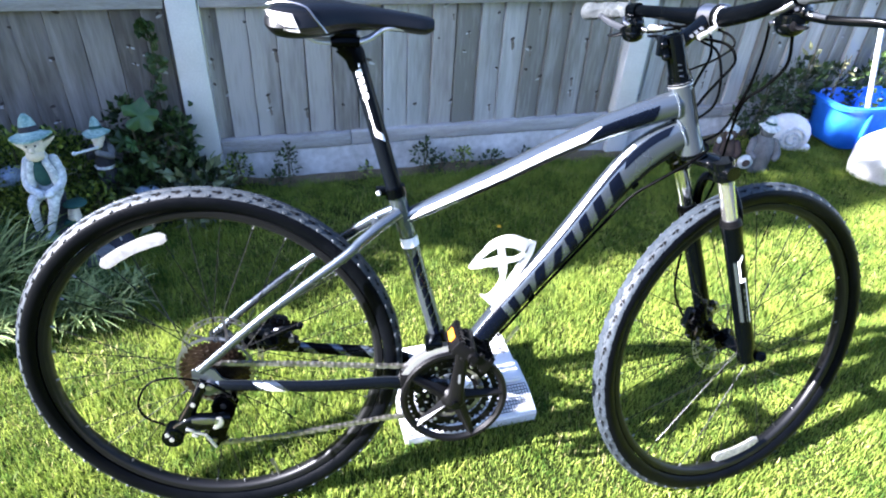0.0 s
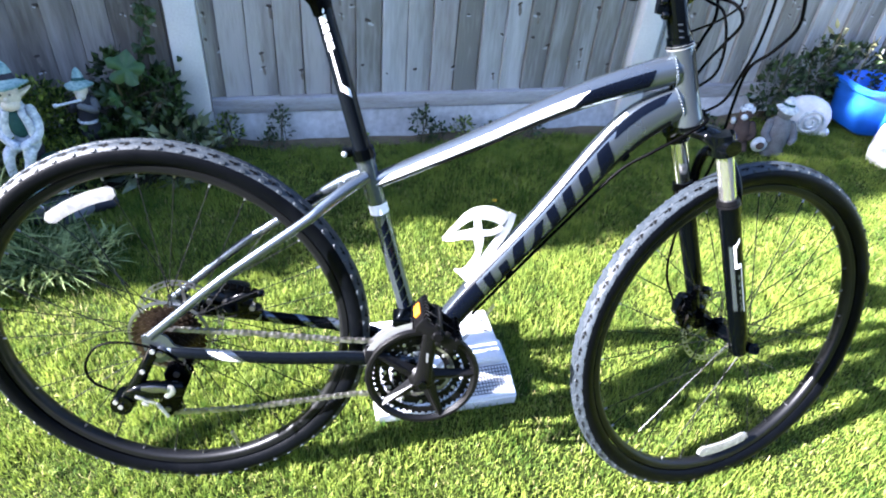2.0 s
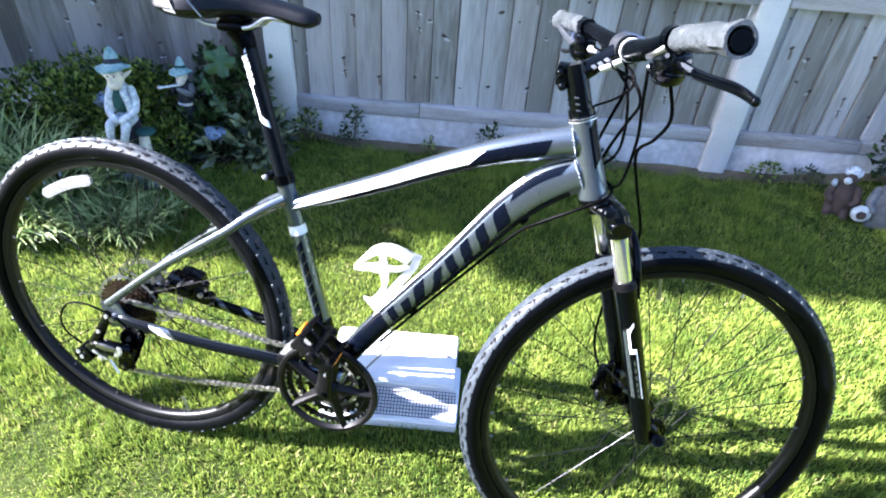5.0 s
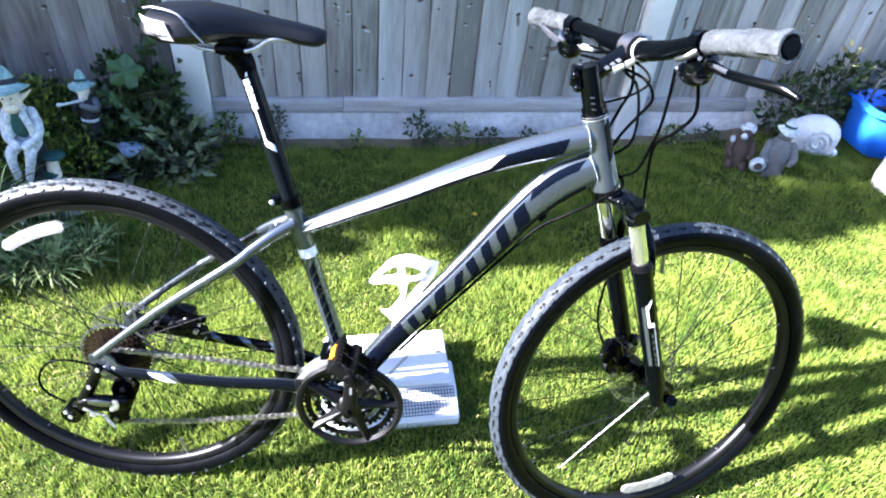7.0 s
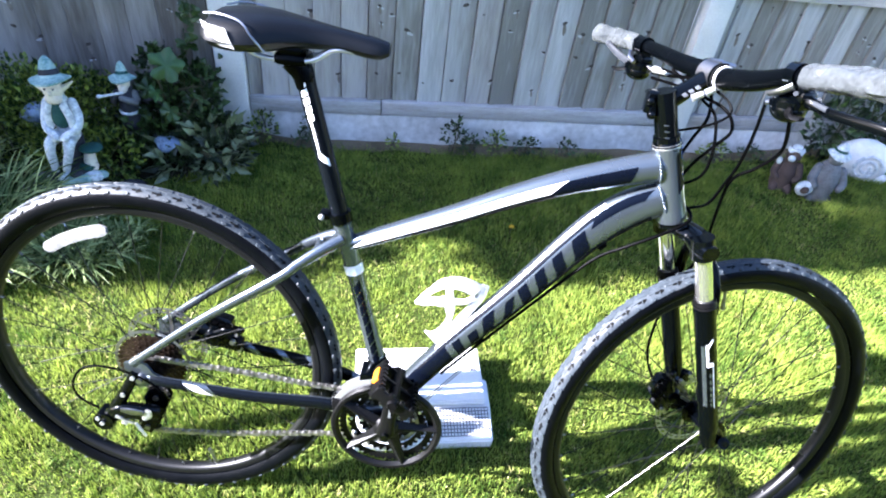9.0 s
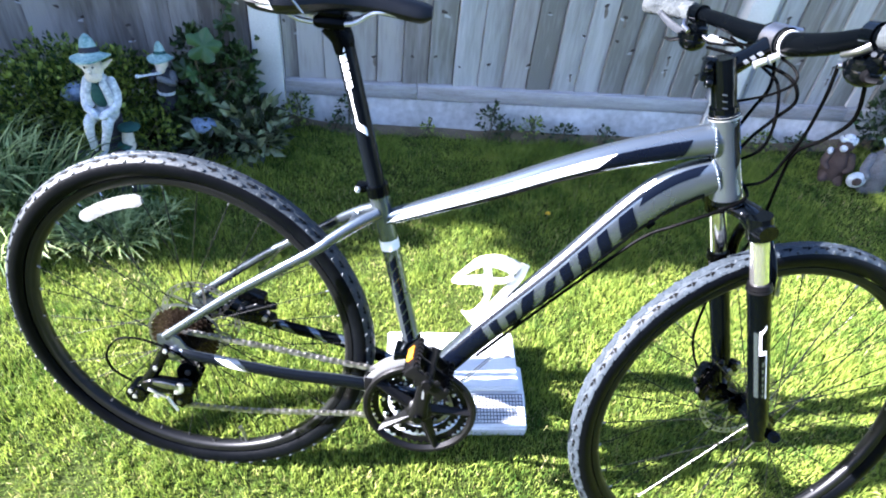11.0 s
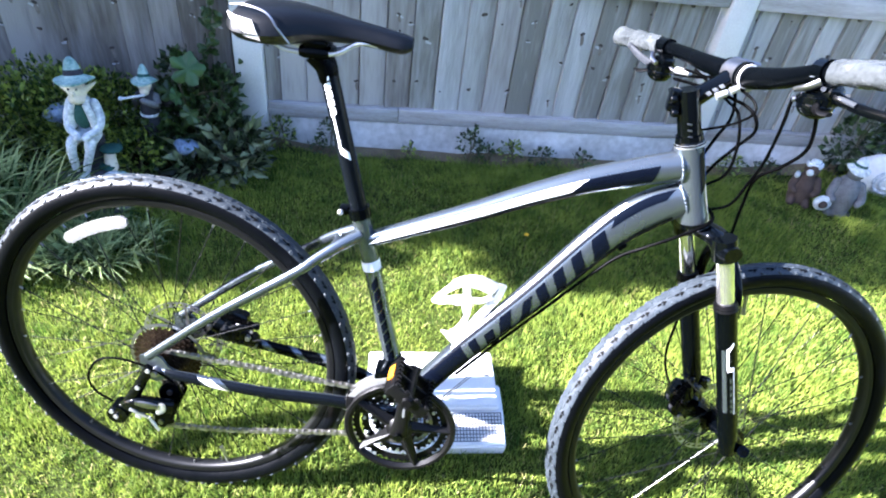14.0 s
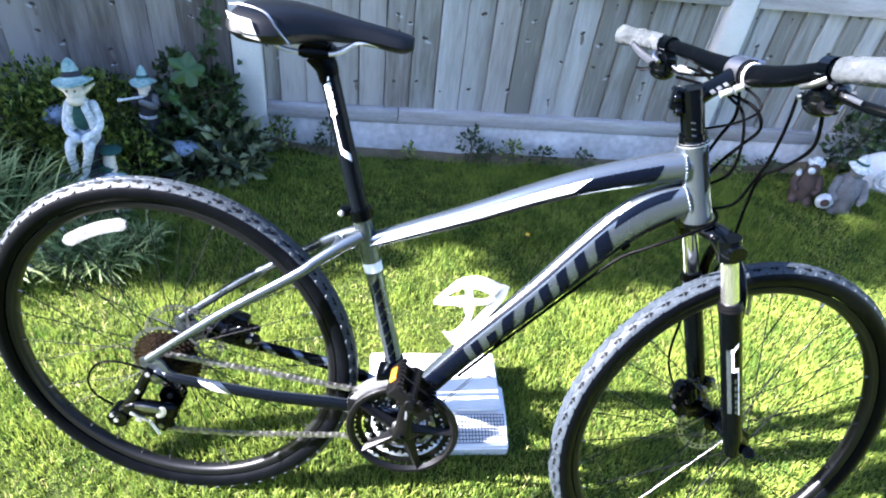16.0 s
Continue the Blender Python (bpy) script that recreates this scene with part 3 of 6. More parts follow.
# frame: bottom bracket and head tube in one mesh, the other tubes under it
BB = Vector((0.460, 0, -0.0693))
bm = bmesh.new()
lathe(bm, [(0.0, -0.036), (0.021, -0.036), (0.0225, -0.034), (0.0225, 0.034), (0.021, 0.036), (0, 0.036)], 28)
bmesh.ops.translate(bm, vec=BB, verts=bm.verts)
bracket = mesh_of("bottom_bracket", bm, M_PAINT)
bm = bmesh.new()
ht = Sweep([(*(HEAD_LOW - HEAD_AXIS * 0.002), 0.0245, 0.0245), (*(HEAD_LOW * 0.7 + HEAD_TOP * 0.3), 0.0222, 0.0222), (*(HEAD_LOW * 0.3 + HEAD_TOP * 0.7), 0.021, 0.021), (*HEAD_TOP, 0.0215, 0.0215)])
ht.mesh(bm, 28)
frame_part = part("frame", bm, M_PAINT, bike, "charcoal grey aluminium frame with black, silver and white decals")
part("bottom_bracket", bracket, None, frame_part)
SEAT_TOP = Vector((0.3485, 0, 0.348))
st = Sweep([(*BB, 0.0165, 0.0165), (*(BB * 0.5 + SEAT_TOP * 0.5), 0.0155, 0.0155), (*SEAT_TOP, 0.0165, 0.0165)])
tt = Sweep([(0.366, 0, 0.297, 0.014, 0.0128), (0.455, 0, 0.3375, 0.0152, 0.0148), (0.545, 0, 0.379, 0.0168, 0.0165), (0.630, 0, 0.421, 0.0185, 0.0182), (0.7135, 0, 0.4575, 0.020, 0.0208), (0.796, 0, 0.4865, 0.0205, 0.0232), (0.862, 0, 0.507, 0.0205, 0.0242)], power=2.3)
dt = Sweep([(0.456, 0, -0.055, 0.021, 0.0215), (0.5305, 0, 0.0565, 0.0225, 0.0225), (0.5880, 0, 0.1335, 0.0225, 0.0232), (0.6745, 0, 0.2450, 0.0225, 0.0258), (0.7520, 0, 0.3530, 0.022, 0.0292), (0.7945, 0, 0.4015, 0.0215, 0.0322), (0.832, 0, 0.4310, 0.0205, 0.0318), (0.878, 0, 0.456, 0.020, 0.0262)], power=2.5)
for nm, sw in (("seat_tube", st), ("top_tube", tt), ("down_tube", dt)):
    part(nm, sw.mesh(bmesh.new(), 24), M_PAINT, frame_part)
STAYS = {}
for side in (-1, 1):
    ss = Sweep([(0.356, side * 0.012, 0.311, 0.009, 0.011), (0.318, side * 0.028, 0.289, 0.0085, 0.0105), (0.285, side * 0.040, 0.2655, 0.0078, 0.0098), (0.252, side * 0.050, 0.239, 0.0075, 0.0092), (0.118, side * 0.063, 0.1425, 0.0075, 0.0085), (-0.016, side * 0.068, 0.028, 0.006, 0.0082)])
    cs = Sweep([(0.000, side * 0.068, -0.003, 0.005, 0.010), (0.05, side * 0.071, -0.005, 0.0075, 0.0108), (0.20, side * 0.065, -0.0195, 0.0085, 0.0118), (0.33, side * 0.050, -0.0300, 0.009, 0.0135), (0.445, side * 0.028, -0.058, 0.009, 0.014)])
    STAYS[side] = (ss, cs)
    part("seat_stay", ss.mesh(bmesh.new(), 16), M_PAINT, frame_part)
    part("chain_stay", cs.mesh(bmesh.new(), 16), M_PAINT, frame_part)
    bm = bmesh.new()
    prism(bm, [(-0.030, 0.010), (-0.030, 0.030), (-0.008, 0.040), (0.012, 0.030), (0.022, 0.012), (0.040, 0.004), (0.040, -0.014), (0.014, -0.016), (-0.004, -0.026), (-0.022, -0.020)], side * 0.0665, side * 0.0715)
    part("dropout", bm, M_PAINT, frame_part)
bm = bmesh.new()
tube(bm, [(0.308, -0.030, 0.281), (0.314, 0, 0.287), (0.308, 0.030, 0.281)], 0.0075, seg=12)
part("stay_bridge", bm, M_PAINT, frame_part)
bm = bmesh.new()
box(bm, (0.405, -0.035, -0.055), (0.43, 0.035, -0.035), bevel=0.004)
part("stay_bridge", bm, M_PAINT, frame_part)


def decal(name, sw, quads, material, label=""):
    """Thin skins on a tube: rows of s0, s1, angle0, angle1, slant."""
    bm = bmesh.new()
    for q in quads:
        sw.patch(bm, *q[:4], slant=q[4] if len(q) > 4 else 0.0, off=q[5] if len(q) > 5 else 0.0006)
    bmesh.ops.recalc_face_normals(bm, faces=bm.faces)
    return part(name, bm, material, frame_part, label)


# the camera sees the right flank: 180 degrees is the right side, 90 the top, 270 the underside
decal("decal", tt, [(0.61, 0.865, 156, 210, -0.035)], M_NAVY, "blue-black decal panel")
# dark strip along the top tube's lower edge
decal("decal", tt, [(0.19, 0.62, 202, 236, 0.05)], M_NAVY)
decal("decal", tt, [(0.03, 0.64, 156, 192, -0.06)], M_WHITE, "white decal stripe")
decal("decal", dt, [(0.66, 0.92, 128, 160, -0.05)], M_NAVY)
decal("decal", dt, [(0.20, 0.68, 124, 140, 0.0)], M_NAVY)
# white line painted for the highlight along the down tube's upper edge
decal("decal", dt, [(0.20, 0.74, 104, 120, 0.0)], M_WHITE)
decal("decal", dt, [(0.02, 0.225, 128, 235, -0.02)], M_NAVY)
# dark strip along the down tube's underside
decal("decal", dt, [(0.22, 0.90, 211, 244, 0.0)], M_NAVY)
# the maker's name as plain dark slanted shapes on the bare paint
LETTERS = [(0.250, 0.276, 152, 206, -0.012), (0.294, 0.318, 168, 208, -0.012), (0.335, 0.362, 150, 208, -0.026), (0.384, 0.405, 160, 208, -0.030), (0.424, 0.446, 152, 208, -0.014),
           (0.464, 0.486, 150, 208, -0.020), (0.506, 0.530, 150, 208, -0.020), (0.556, 0.602, 148, 206, -0.030)]
decal("logo", dt, [q + (0.0008,) for q in LETTERS], M_NAVY, "dark slanted shapes on the paint")
decal("decal", st, [(0.745, 0.788, 60, 300, 0.0)], M_WHITE, "white band round the seat tube")
decal("logo", st, [(0.30 + 0.052 * k, 0.344 + 0.052 * k, 166, 212, 0.03) for k in range(8)], M_NAVY)
decal("decal", ht, [(0.45, 0.92, 205, 245, 0.1)], M_NAVY)
decal("decal", STAYS[-1][1], [(0.40, 0.95, 100, 262, 0.06), (0.125, 0.318, 100, 262, 0.04)], M_CHARCOAL)
decal("decal", STAYS[-1][1], [(0.335, 0.378, 130, 232, 0.06)], M_WHITE)
decal("decal", STAYS[1][1], [(0.15, 0.85, 20, 300, 0.06)], M_BLACK)
decal("decal", STAYS[1][1], [(0.30 + 0.12 * k, 0.335 + 0.12 * k, 60, 240, 0.09, 0.0011) for k in range(4)], M_PAINT)

# weld bead round the head tube joints
bm = bmesh.new()
for sw, cnt in ((tt, 34), (dt, 40)):
    for k in range(cnt):
        p = sw.at(0.962 if sw is tt else 0.965, 360 * k / cnt, 0.001)
        ball(bm, p, 0.0027, seg=8)
part("weld_bead", bm, M_PAINT, frame_part)

# seat collar, post, saddle
AX = (SEAT_TOP - BB).normalized()
bm = bmesh.new()
rod(bm, SEAT_TOP - AX * 0.010, SEAT_TOP + AX * 0.008, 0.0195, seg=28)
box(bm, (-0.012, -0.010, -0.007), (0.004, 0.010, 0.007), Matrix.Translation(SEAT_TOP + Vector((-0.022, 0, 0))), bevel=0.002)
collar = part("seat_clamp", bm, M_GLOSSBLK, bike, "black seat clamp with a steel bolt")
bm = bmesh.new()
rod(bm, SEAT_TOP + Vector((-0.030, -0.013, 0)), SEAT_TOP + Vector((-0.030, 0.013, 0)), 0.0042, seg=10)
ball(bm, SEAT_TOP + Vector((-0.030, -0.014, 0)), 0.005, seg=10)
part("bolt", bm, M_STEEL, collar)
POST_TOP = SEAT_TOP + AX * 0.249
post = Sweep([(*(SEAT_TOP - AX * 0.05), 0.0146, 0.0146), (*POST_TOP, 0.0146, 0.0146)], steps=10)
bm = post.mesh(bmesh.new(), 24)
tube(bm, [POST_TOP - AX * 0.01, POST_TOP + AX * 0.008 + Vector((-0.008, 0, 0)), POST_TOP + AX * 0.022 + Vector((-0.026, 0, 0))], 0.0146, seg=20, side=(0, 1, 0))
seatpost = part("seatpost", bm, M_CHARCOAL, bike, "black seatpost with white decal")
bm = bmesh.new()
post.patch(bm, 0.545, 0.74, 158, 172, slant=0.0)
post.patch(bm, 0.505, 0.550, 156, 214, slant=-0.05)
part("decal", bm, M_WHITE, seatpost)
bm = bmesh.new()
for k in range(5):
    post.patch(bm, 0.735 + 0.044 * k, 0.770 + 0.044 * k, 150, 190, slant=0.012)
part("logo", bm, M_WHITE, seatpost)

# saddle: padded shell, white flank panels, rails, clamp
bm = bmesh.new()
SEC = [(0.127, 0.050, 0.640, 0.616), (0.142, 0.066, 0.654, 0.604), (0.175, 0.073, 0.659, 0.600), (0.215, 0.067, 0.660, 0.603), (0.258, 0.046, 0.656, 0.611),
       (0.305, 0.028, 0.649, 0.613), (0.350, 0.0215, 0.643, 0.611), (0.392, 0.0195, 0.637, 0.607), (0.410, 0.012, 0.632, 0.614)]
rings = []
for x, w, zt, zb in spline([(0.414 - (0.410 - a) * 0.925, b, c + 0.007, d + 0.007) for a, b, c, d in SEC], 4):
    ring = []
    for k in range(20):
        a = 2 * math.pi * k / 20
        c, s = math.cos(a), math.sin(a)
        y = math.copysign(abs(c) ** 0.7, c) * w
        h = zt - zb
        z = zb + h * (0.5 + 0.5 * math.copysign(abs(s) ** (0.55 if s > 0 else 0.9), s)) - 0.18 * h * (y / w) ** 2 * (s > 0)
        ring.append(bm.verts.new((x, y, z)))
    rings.append(ring)
for i in range(len(rings) - 1):
    for k in range(20):
        bm.faces.new((rings[i][k], rings[i][(k + 1) % 20], rings[i + 1][(k + 1) % 20], rings[i + 1][k]))
bm.faces.new(rings[0][::-1])
bm.faces.new(rings[-1])
bmesh.ops.recalc_face_normals(bm, faces=bm.faces)
saddle = part("saddle", bm, M_SADDLE, bike, "black vinyl saddle with white rear flanks and grey piping", 60)
for side in (-1, 1):
    bm = bmesh.new()
    g = []
    for i in range(7):
        x = 0.131 + 0.044 * i / 6
        w = 0.056 + 0.0175 * math.sin(min(1, i / 4) * math.pi / 2)
        g.append([bm.verts.new((0.0347 + 0.925 * (x + 0.004 * j), side * (w + 0.0008 - 0.0035 * (j - 1.2) ** 2 * 0.35), 0.652 - 0.009 * j - 0.0009 * i)) for j in range(4)])
    for i in range(6):
        for j in range(3):
            bm.faces.new((g[i][j], g[i + 1][j], g[i + 1][j + 1], g[i][j + 1]))
    bmesh.ops.solidify(bm, geom=bm.faces[:], thickness=0.0025)
    part("flank_panel", bm, M_WHITE, saddle, "white glossy saddle flank")
    bm = bmesh.new()
    tube(bm, [(0.158, side * 0.044, 0.659), (0.183, side * 0.059, 0.663), (0.215, side * 0.0665, 0.657), (0.231, side * 0.069, 0.639), (0.246, side * 0.062, 0.619)], 0.0016, seg=6)
    part("piping", bm, M_ALLOY, saddle)
    bm = bmesh.new()
    tube(bm, [(0.188, side * 0.034, 0.622), (0.208, side * 0.030, 0.615), (0.234, side * 0.023, 0.603), (0.300, side * 0.022, 0.605), (0.336, side * 0.019, 0.624), (0.378, side * 0.010, 0.622)], 0.0036, seg=10)
    part("saddle_rail", bm, M_STEEL, saddle, "bright steel saddle rail")
bm = bmesh.new()
box(bm, (0.246, -0.028, 0.594), (0.296, 0.028, 0.612), bevel=0.008)
box(bm, (0.252, -0.026, 0.608), (0.290, 0.026, 0.626), bevel=0.008)
Sweep([(0.290, 0, 0.560, 0.0150, 0.0150), (0.284, 0, 0.582, 0.0165, 0.018), (0.270, 0, 0.600, 0.019, 0.021)], steps=4).mesh(bm, 18)
part("saddle_clamp", bm, M_BLACK, seatpost, "black saddle clamp")

# steerer, spacers, stem
bm = bmesh.new()
H0 = HEAD_TOP
for k, (h0, h1, r) in enumerate(((0.0, 0.006, 0.0235), (0.006, 0.014, 0.0205), (0.0145, 0.024, 0.0175), (0.0245, 0.034, 0.0175), (0.0345, 0.044, 0.0175))):
    rod(bm, H0 + HEAD_AXIS * h0, H0 + HEAD_AXIS * h1, r, r if k else 0.021, seg=28)
headset = part("headset", bm, M_PIANO, bike, "black headset spacers with a silver ring")
bm = bmesh.new()
rod(bm, H0 - HEAD_AXIS * 0.003, H0 + HEAD_AXIS * 0.003, 0.0225, seg=28)
part("ring", bm, M_STEEL, headset)
for h in (0.0145, 0.0242, 0.0342):
    bm = bmesh.new()
    box(bm, (-0.0035, -0.0012, -0.0011), (0.0035, 0.0012, 0.0011), Matrix.Translation(H0 + HEAD_AXIS * h + Vector((-0.0035, -0.0172, 0))), bevel=0.0005)
    part("spacer_mark", bm, M_ALLOY, headset)
BAR_C = Vector((0.893, 0.010, 0.649))
bm = bmesh.new()
rod(bm, H0 + HEAD_AXIS * 0.044, H0 + HEAD_AXIS * 0.084, 0.0178, seg=28)
stem_tube = Sweep([(*(H0 + HEAD_AXIS * 0.066), 0.015, 0.016), (*((H0 + HEAD_AXIS * 0.066) * 0.5 + BAR_C * 0.5), 0.0125, 0.013), (*BAR_C, 0.017, 0.016)])
stem_tube.mesh(bm, 20)
box(bm, (-0.030, -0.009, -0.017), (-0.012, 0.009, 0.017), Matrix.Translation(H0 + HEAD_AXIS * 0.065), bevel=0.003)
stem = part("stem", bm, M_PIANO, bike, "black stem with bright clamp and bolts")
bm = bmesh.new()
for s0 in (0.30, 0.43, 0.56):
    stem_tube.patch(bm, s0, s0 + 0.08, 168, 196, slant=0.03)
part("logo", bm, M_SILVER, stem)
for h in (0.055, 0.076):
    bm = bmesh.new()
    p = H0 + HEAD_AXIS * h + Vector((-0.022, 0, 0))
    rod(bm, p + Vector((0, -0.014, 0)), p + Vector((0, 0.014, 0)), 0.0042, seg=10)
    part("bolt", bm, M_GLOSSBLK, stem)
BAR = [(0.778, 0.330, 0.640), (0.810, 0.250, 0.648), (0.842, 0.165, 0.650), (0.866, 0.085, 0.648), (0.886, 0.034, 0.648), tuple(BAR_C), (0.902, -0.018, 0.650), (0.921, -0.075, 0.664), (0.939, -0.135, 0.686), (0.960, -0.195, 0.698), (0.985, -0.272, 0.709)]
bar_dir = (Vector(BAR[6]) - Vector(BAR[4])).normalized()
bm = bmesh.new()
for d in (-0.0185, 0.0165):
    rod(bm, BAR_C + bar_dir * (d - 0.003), BAR_C + bar_dir * (d + 0.003), 0.0202, seg=26)
part("faceplate", bm, M_GLOSSBLK, stem)
bm = bmesh.new()
rod(bm, BAR_C - bar_dir * 0.0155, BAR_C + bar_dir * 0.0130, 0.0208, 0.0200, seg=26)
part("faceplate", bm, M_ALLOY, stem, "bright alloy bar clamp")
for d in (-0.014, 0.014):
    for up in (-1, 1):
        bm = bmesh.new()
        p = BAR_C + bar_dir * d
        rod(bm, p + Vector((-0.004, 0, up * 0.019)), p + Vector((0.017, 0, up * 0.017)), 0.0032, seg=8)
        part("bolt", bm, M_ALLOY, stem)
bm = bmesh.new()
RAD = [0.0111, 0.0111, 0.0112, 0.0135, 0.0155, 0.0159, 0.0158, 0.0140, 0.0113, 0.0111, 0.0111]
Sweep([(*p, r, r) for p, r in zip(BAR, RAD)], side=(0, 0, 1), steps=6).mesh(bm, 20)
handlebar = part("handlebar", bm, M_BLACK, bike, "black flat handlebar")
# white scale ring beside the clamp
bm = bmesh.new()
rod(bm, BAR_C + bar_dir * 0.0215, BAR_C + bar_dir * 0.0248, 0.0173, seg=24)
part("ring", bm, M_WHITE, handlebar)


def wrapped_grip(pts):
    """A grip still in its grey plastic wrap: an uneven hollow sleeve."""
    bm = bmesh.new()
    sw = Sweep([(*p, r, r) for p, r in pts], side=(0, 0, 1), steps=6)
    n, seg = len(sw.c) - 1, 22
    rings = []
    for i in range(n + 1):
        rings.append([bm.verts.new(sw.at(i / n, 360 * k / seg, 0.0028 * noise.noise((i * 0.33, k * 0.8, 3.1)) + (0.0015 if k % 7 == 0 else 0))) for k in range(seg)])
    inner = [[bm.verts.new(sw.at(1 - 0.16 * j, 360 * k / seg, -0.0035 - 0.002 * j)) for k in range(seg)] for j in range(3)]
    loops = rings + inner
    for i in range(len(loops) - 1):
        for k in range(seg):
            bm.faces.new((loops[i][k], loops[i][(k + 1) % seg], loops[i + 1][(k + 1) % seg], loops[i + 1][k]))
    bm.faces.new(loops[0][::-1])
    bm.faces.new(loops[-1])
    bmesh.ops.recalc_face_normals(bm, faces=bm.faces)
    g = part("grip", bm, M_WRAP, handlebar, "grip still wrapped in grey plastic film", 50)
    return g


wrapped_grip([((0.9425, -0.148, 0.6885), 0.0145), ((0.954, -0.178, 0.695), 0.0158), ((0.970, -0.225, 0.703), 0.0160), ((0.985, -0.270, 0.709), 0.0185)])
wrapped_grip([((0.826, 0.208, 0.649), 0.0140), ((0.815, 0.235, 0.648), 0.0152), ((0.800, 0.275, 0.645), 0.0158), ((0.779, 0.327, 0.640), 0.0172)])


def brake_lever(c, fwd, out, reach, blade_mat, blade_label):
    """Clamp, shifter pod, lever body and blade; c: on the bar, fwd: ahead, out: to the bar's end, reach: the blade's line."""
    c, fwd, out = Vector(c), Vector(fwd).normalized(), Vector(out).normalized()
    up = Vector((0, 0, 1))
    r = [Vector(p) for p in reach]
    bm = bmesh.new()
    rod(bm, c - out * 0.008, c + out * 0.008, 0.0155, seg=20)
    box(bm, (-0.007, -0.007, -0.024), (0.007, 0.009, -0.010), Matrix.Translation(c) @ Matrix((tuple(out), tuple(fwd), tuple(up))).transposed().to_4x4(), bevel=0.003)
    mid = (c + r[0]) / 2 + fwd * 0.010 - up * 0.006
    Sweep([(*(c + fwd * 0.006 - up * 0.008), 0.010, 0.010), (*mid, 0.0105, 0.0095), (*r[0], 0.0095, 0.0085), (*r[1], 0.0065, 0.006)], side=tuple(fwd)).mesh(bm, 14)
    body = part("brake_lever", bm, M_PIANO, bike, "black brake lever with shifter pod")
    bm = bmesh.new()
    n = len(r)
    Sweep([(*p, 0.0050 + 0.0015 * (0 < i < n - 1), 0.0042) for i, p in enumerate(r)], side=(0, 0, 1), power=2.6).mesh(bm, 12)
    ball(bm, r[-1], 0.0058, seg=10)
    part("blade", bm, blade_mat, body, blade_label)
    bm = bmesh.new()
    q = c + fwd * 0.002 - up * 0.036 + out * 0.004
    m = Matrix.Translation(q) @ Matrix((tuple(out), tuple(fwd), tuple(up))).transposed().to_4x4()
    bmesh.ops.create_cone(bm, cap_ends=True, segments=22, radius1=0.0235, radius2=0.0255, depth=0.016, matrix=m)
    bmesh.ops.bevel(bm, geom=bm.edges[:], offset=0.004, segments=2, affect="EDGES")
    ball(bm, m @ Vector((0, 0, -0.006)), 0.0225, sz=0.75, seg=18)
    box(bm, (-0.016, -0.010, 0.004), (0.024, 0.014, 0.020), m, bevel=0.004)
    part("shifter", bm, M_PIANO, body)
    bm = bmesh.new()
    Sweep([(*(c + out * 0.014 - up * 0.012 - fwd * 0.013), 0.003, 0.0055), (*(c + out * 0.004 - up * 0.020 - fwd * 0.020), 0.003, 0.0045), (*(m @ Vector((-0.016, -0.024, 0.010))), 0.003, 0.004)]).mesh(bm, 10)
    part("bracket", bm, M_ALLOY, body, "bright alloy lever bracket")
    bm = bmesh.new()
    Sweep([(*(m @ Vector((0.010, -0.014, -0.004))), 0.006, 0.003), (*(m @ Vector((0.028, -0.020, -0.010))), 0.0065, 0.003), (*(m @ Vector((0.044, -0.020, -0.010))), 0.005, 0.0025)]).mesh(bm, 10)
    part("thumb_lever", bm, M_PLASTIC, body)
    bm = bmesh.new()
    rod(bm, m @ Vector((0.022, 0.0, 0.010)), m @ Vector((0.052, 0.004, 0.004)), 0.0034, seg=10)
    part("link_rod", bm, M_LEVER, body)
    bm = bmesh.new()
    rod(bm, m @ Vector((-0.018, 0.004, 0.004)), m @ Vector((-0.034, 0.006, 0.0)), 0.0042, seg=10)
    part("barrel_adjuster", bm, M_ALLOY, body)
    for k in ((0.014, -0.012, 0.016), (0.030, 0.010, 0.012)):
        bm = bmesh.new()
        p = m @ Vector(k)
        rod(bm, p, p + Vector((-0.002, -0.004, 0.001)), 0.0030, seg=10)
        part("bolt", bm, M_LEVER, body)
    return body


right_lever = brake_lever((0.938, -0.132, 0.687), (0.94, 0.30, 0.0), (0.33, -0.94, 0.08), [(0.952, -0.152, 0.662), (0.963, -0.174, 0.657), (0.980, -0.204, 0.656), (1.002, -0.238, 0.656), (1.019, -0.262, 0.650)], M_GLOSSBLK, "")
brake_lever((0.832, 0.190, 0.649), (0.94, 0.30, 0.0), (-0.36, 0.93, -0.05), [(0.834, 0.188, 0.612), (0.818, 0.205, 0.616), (0.800, 0.232, 0.624), (0.784, 0.252, 0.636)], M_LEVER, "grey alloy lever blade")
bm = bmesh.new()
rod(bm, (0.938, -0.128, 0.649), (0.927, -0.124, 0.649), 0.0062, seg=12)
rod(bm, (0.928, -0.124, 0.649), (0.917, -0.120, 0.647), 0.0044, 0.0036, seg=12)
part("barrel_adjuster", bm, M_ALLOY, right_lever)
# bolts standing behind the stem's steerer clamp
for h in (0.055, 0.076):
    bm = bmesh.new()
    ball(bm, H0 + HEAD_AXIS * (h - 0.008) + Vector((-0.024, -0.010, 0)), 0.0072, seg=12)
    part("bolt_head", bm, M_PIANO, stem)


def cable(pts, r=0.0024, material=None):
    part("cable", tube(bmesh.new(), pts, r, seg=8, steps=7), material or M_CABLE, bike, "thin black cable housing")


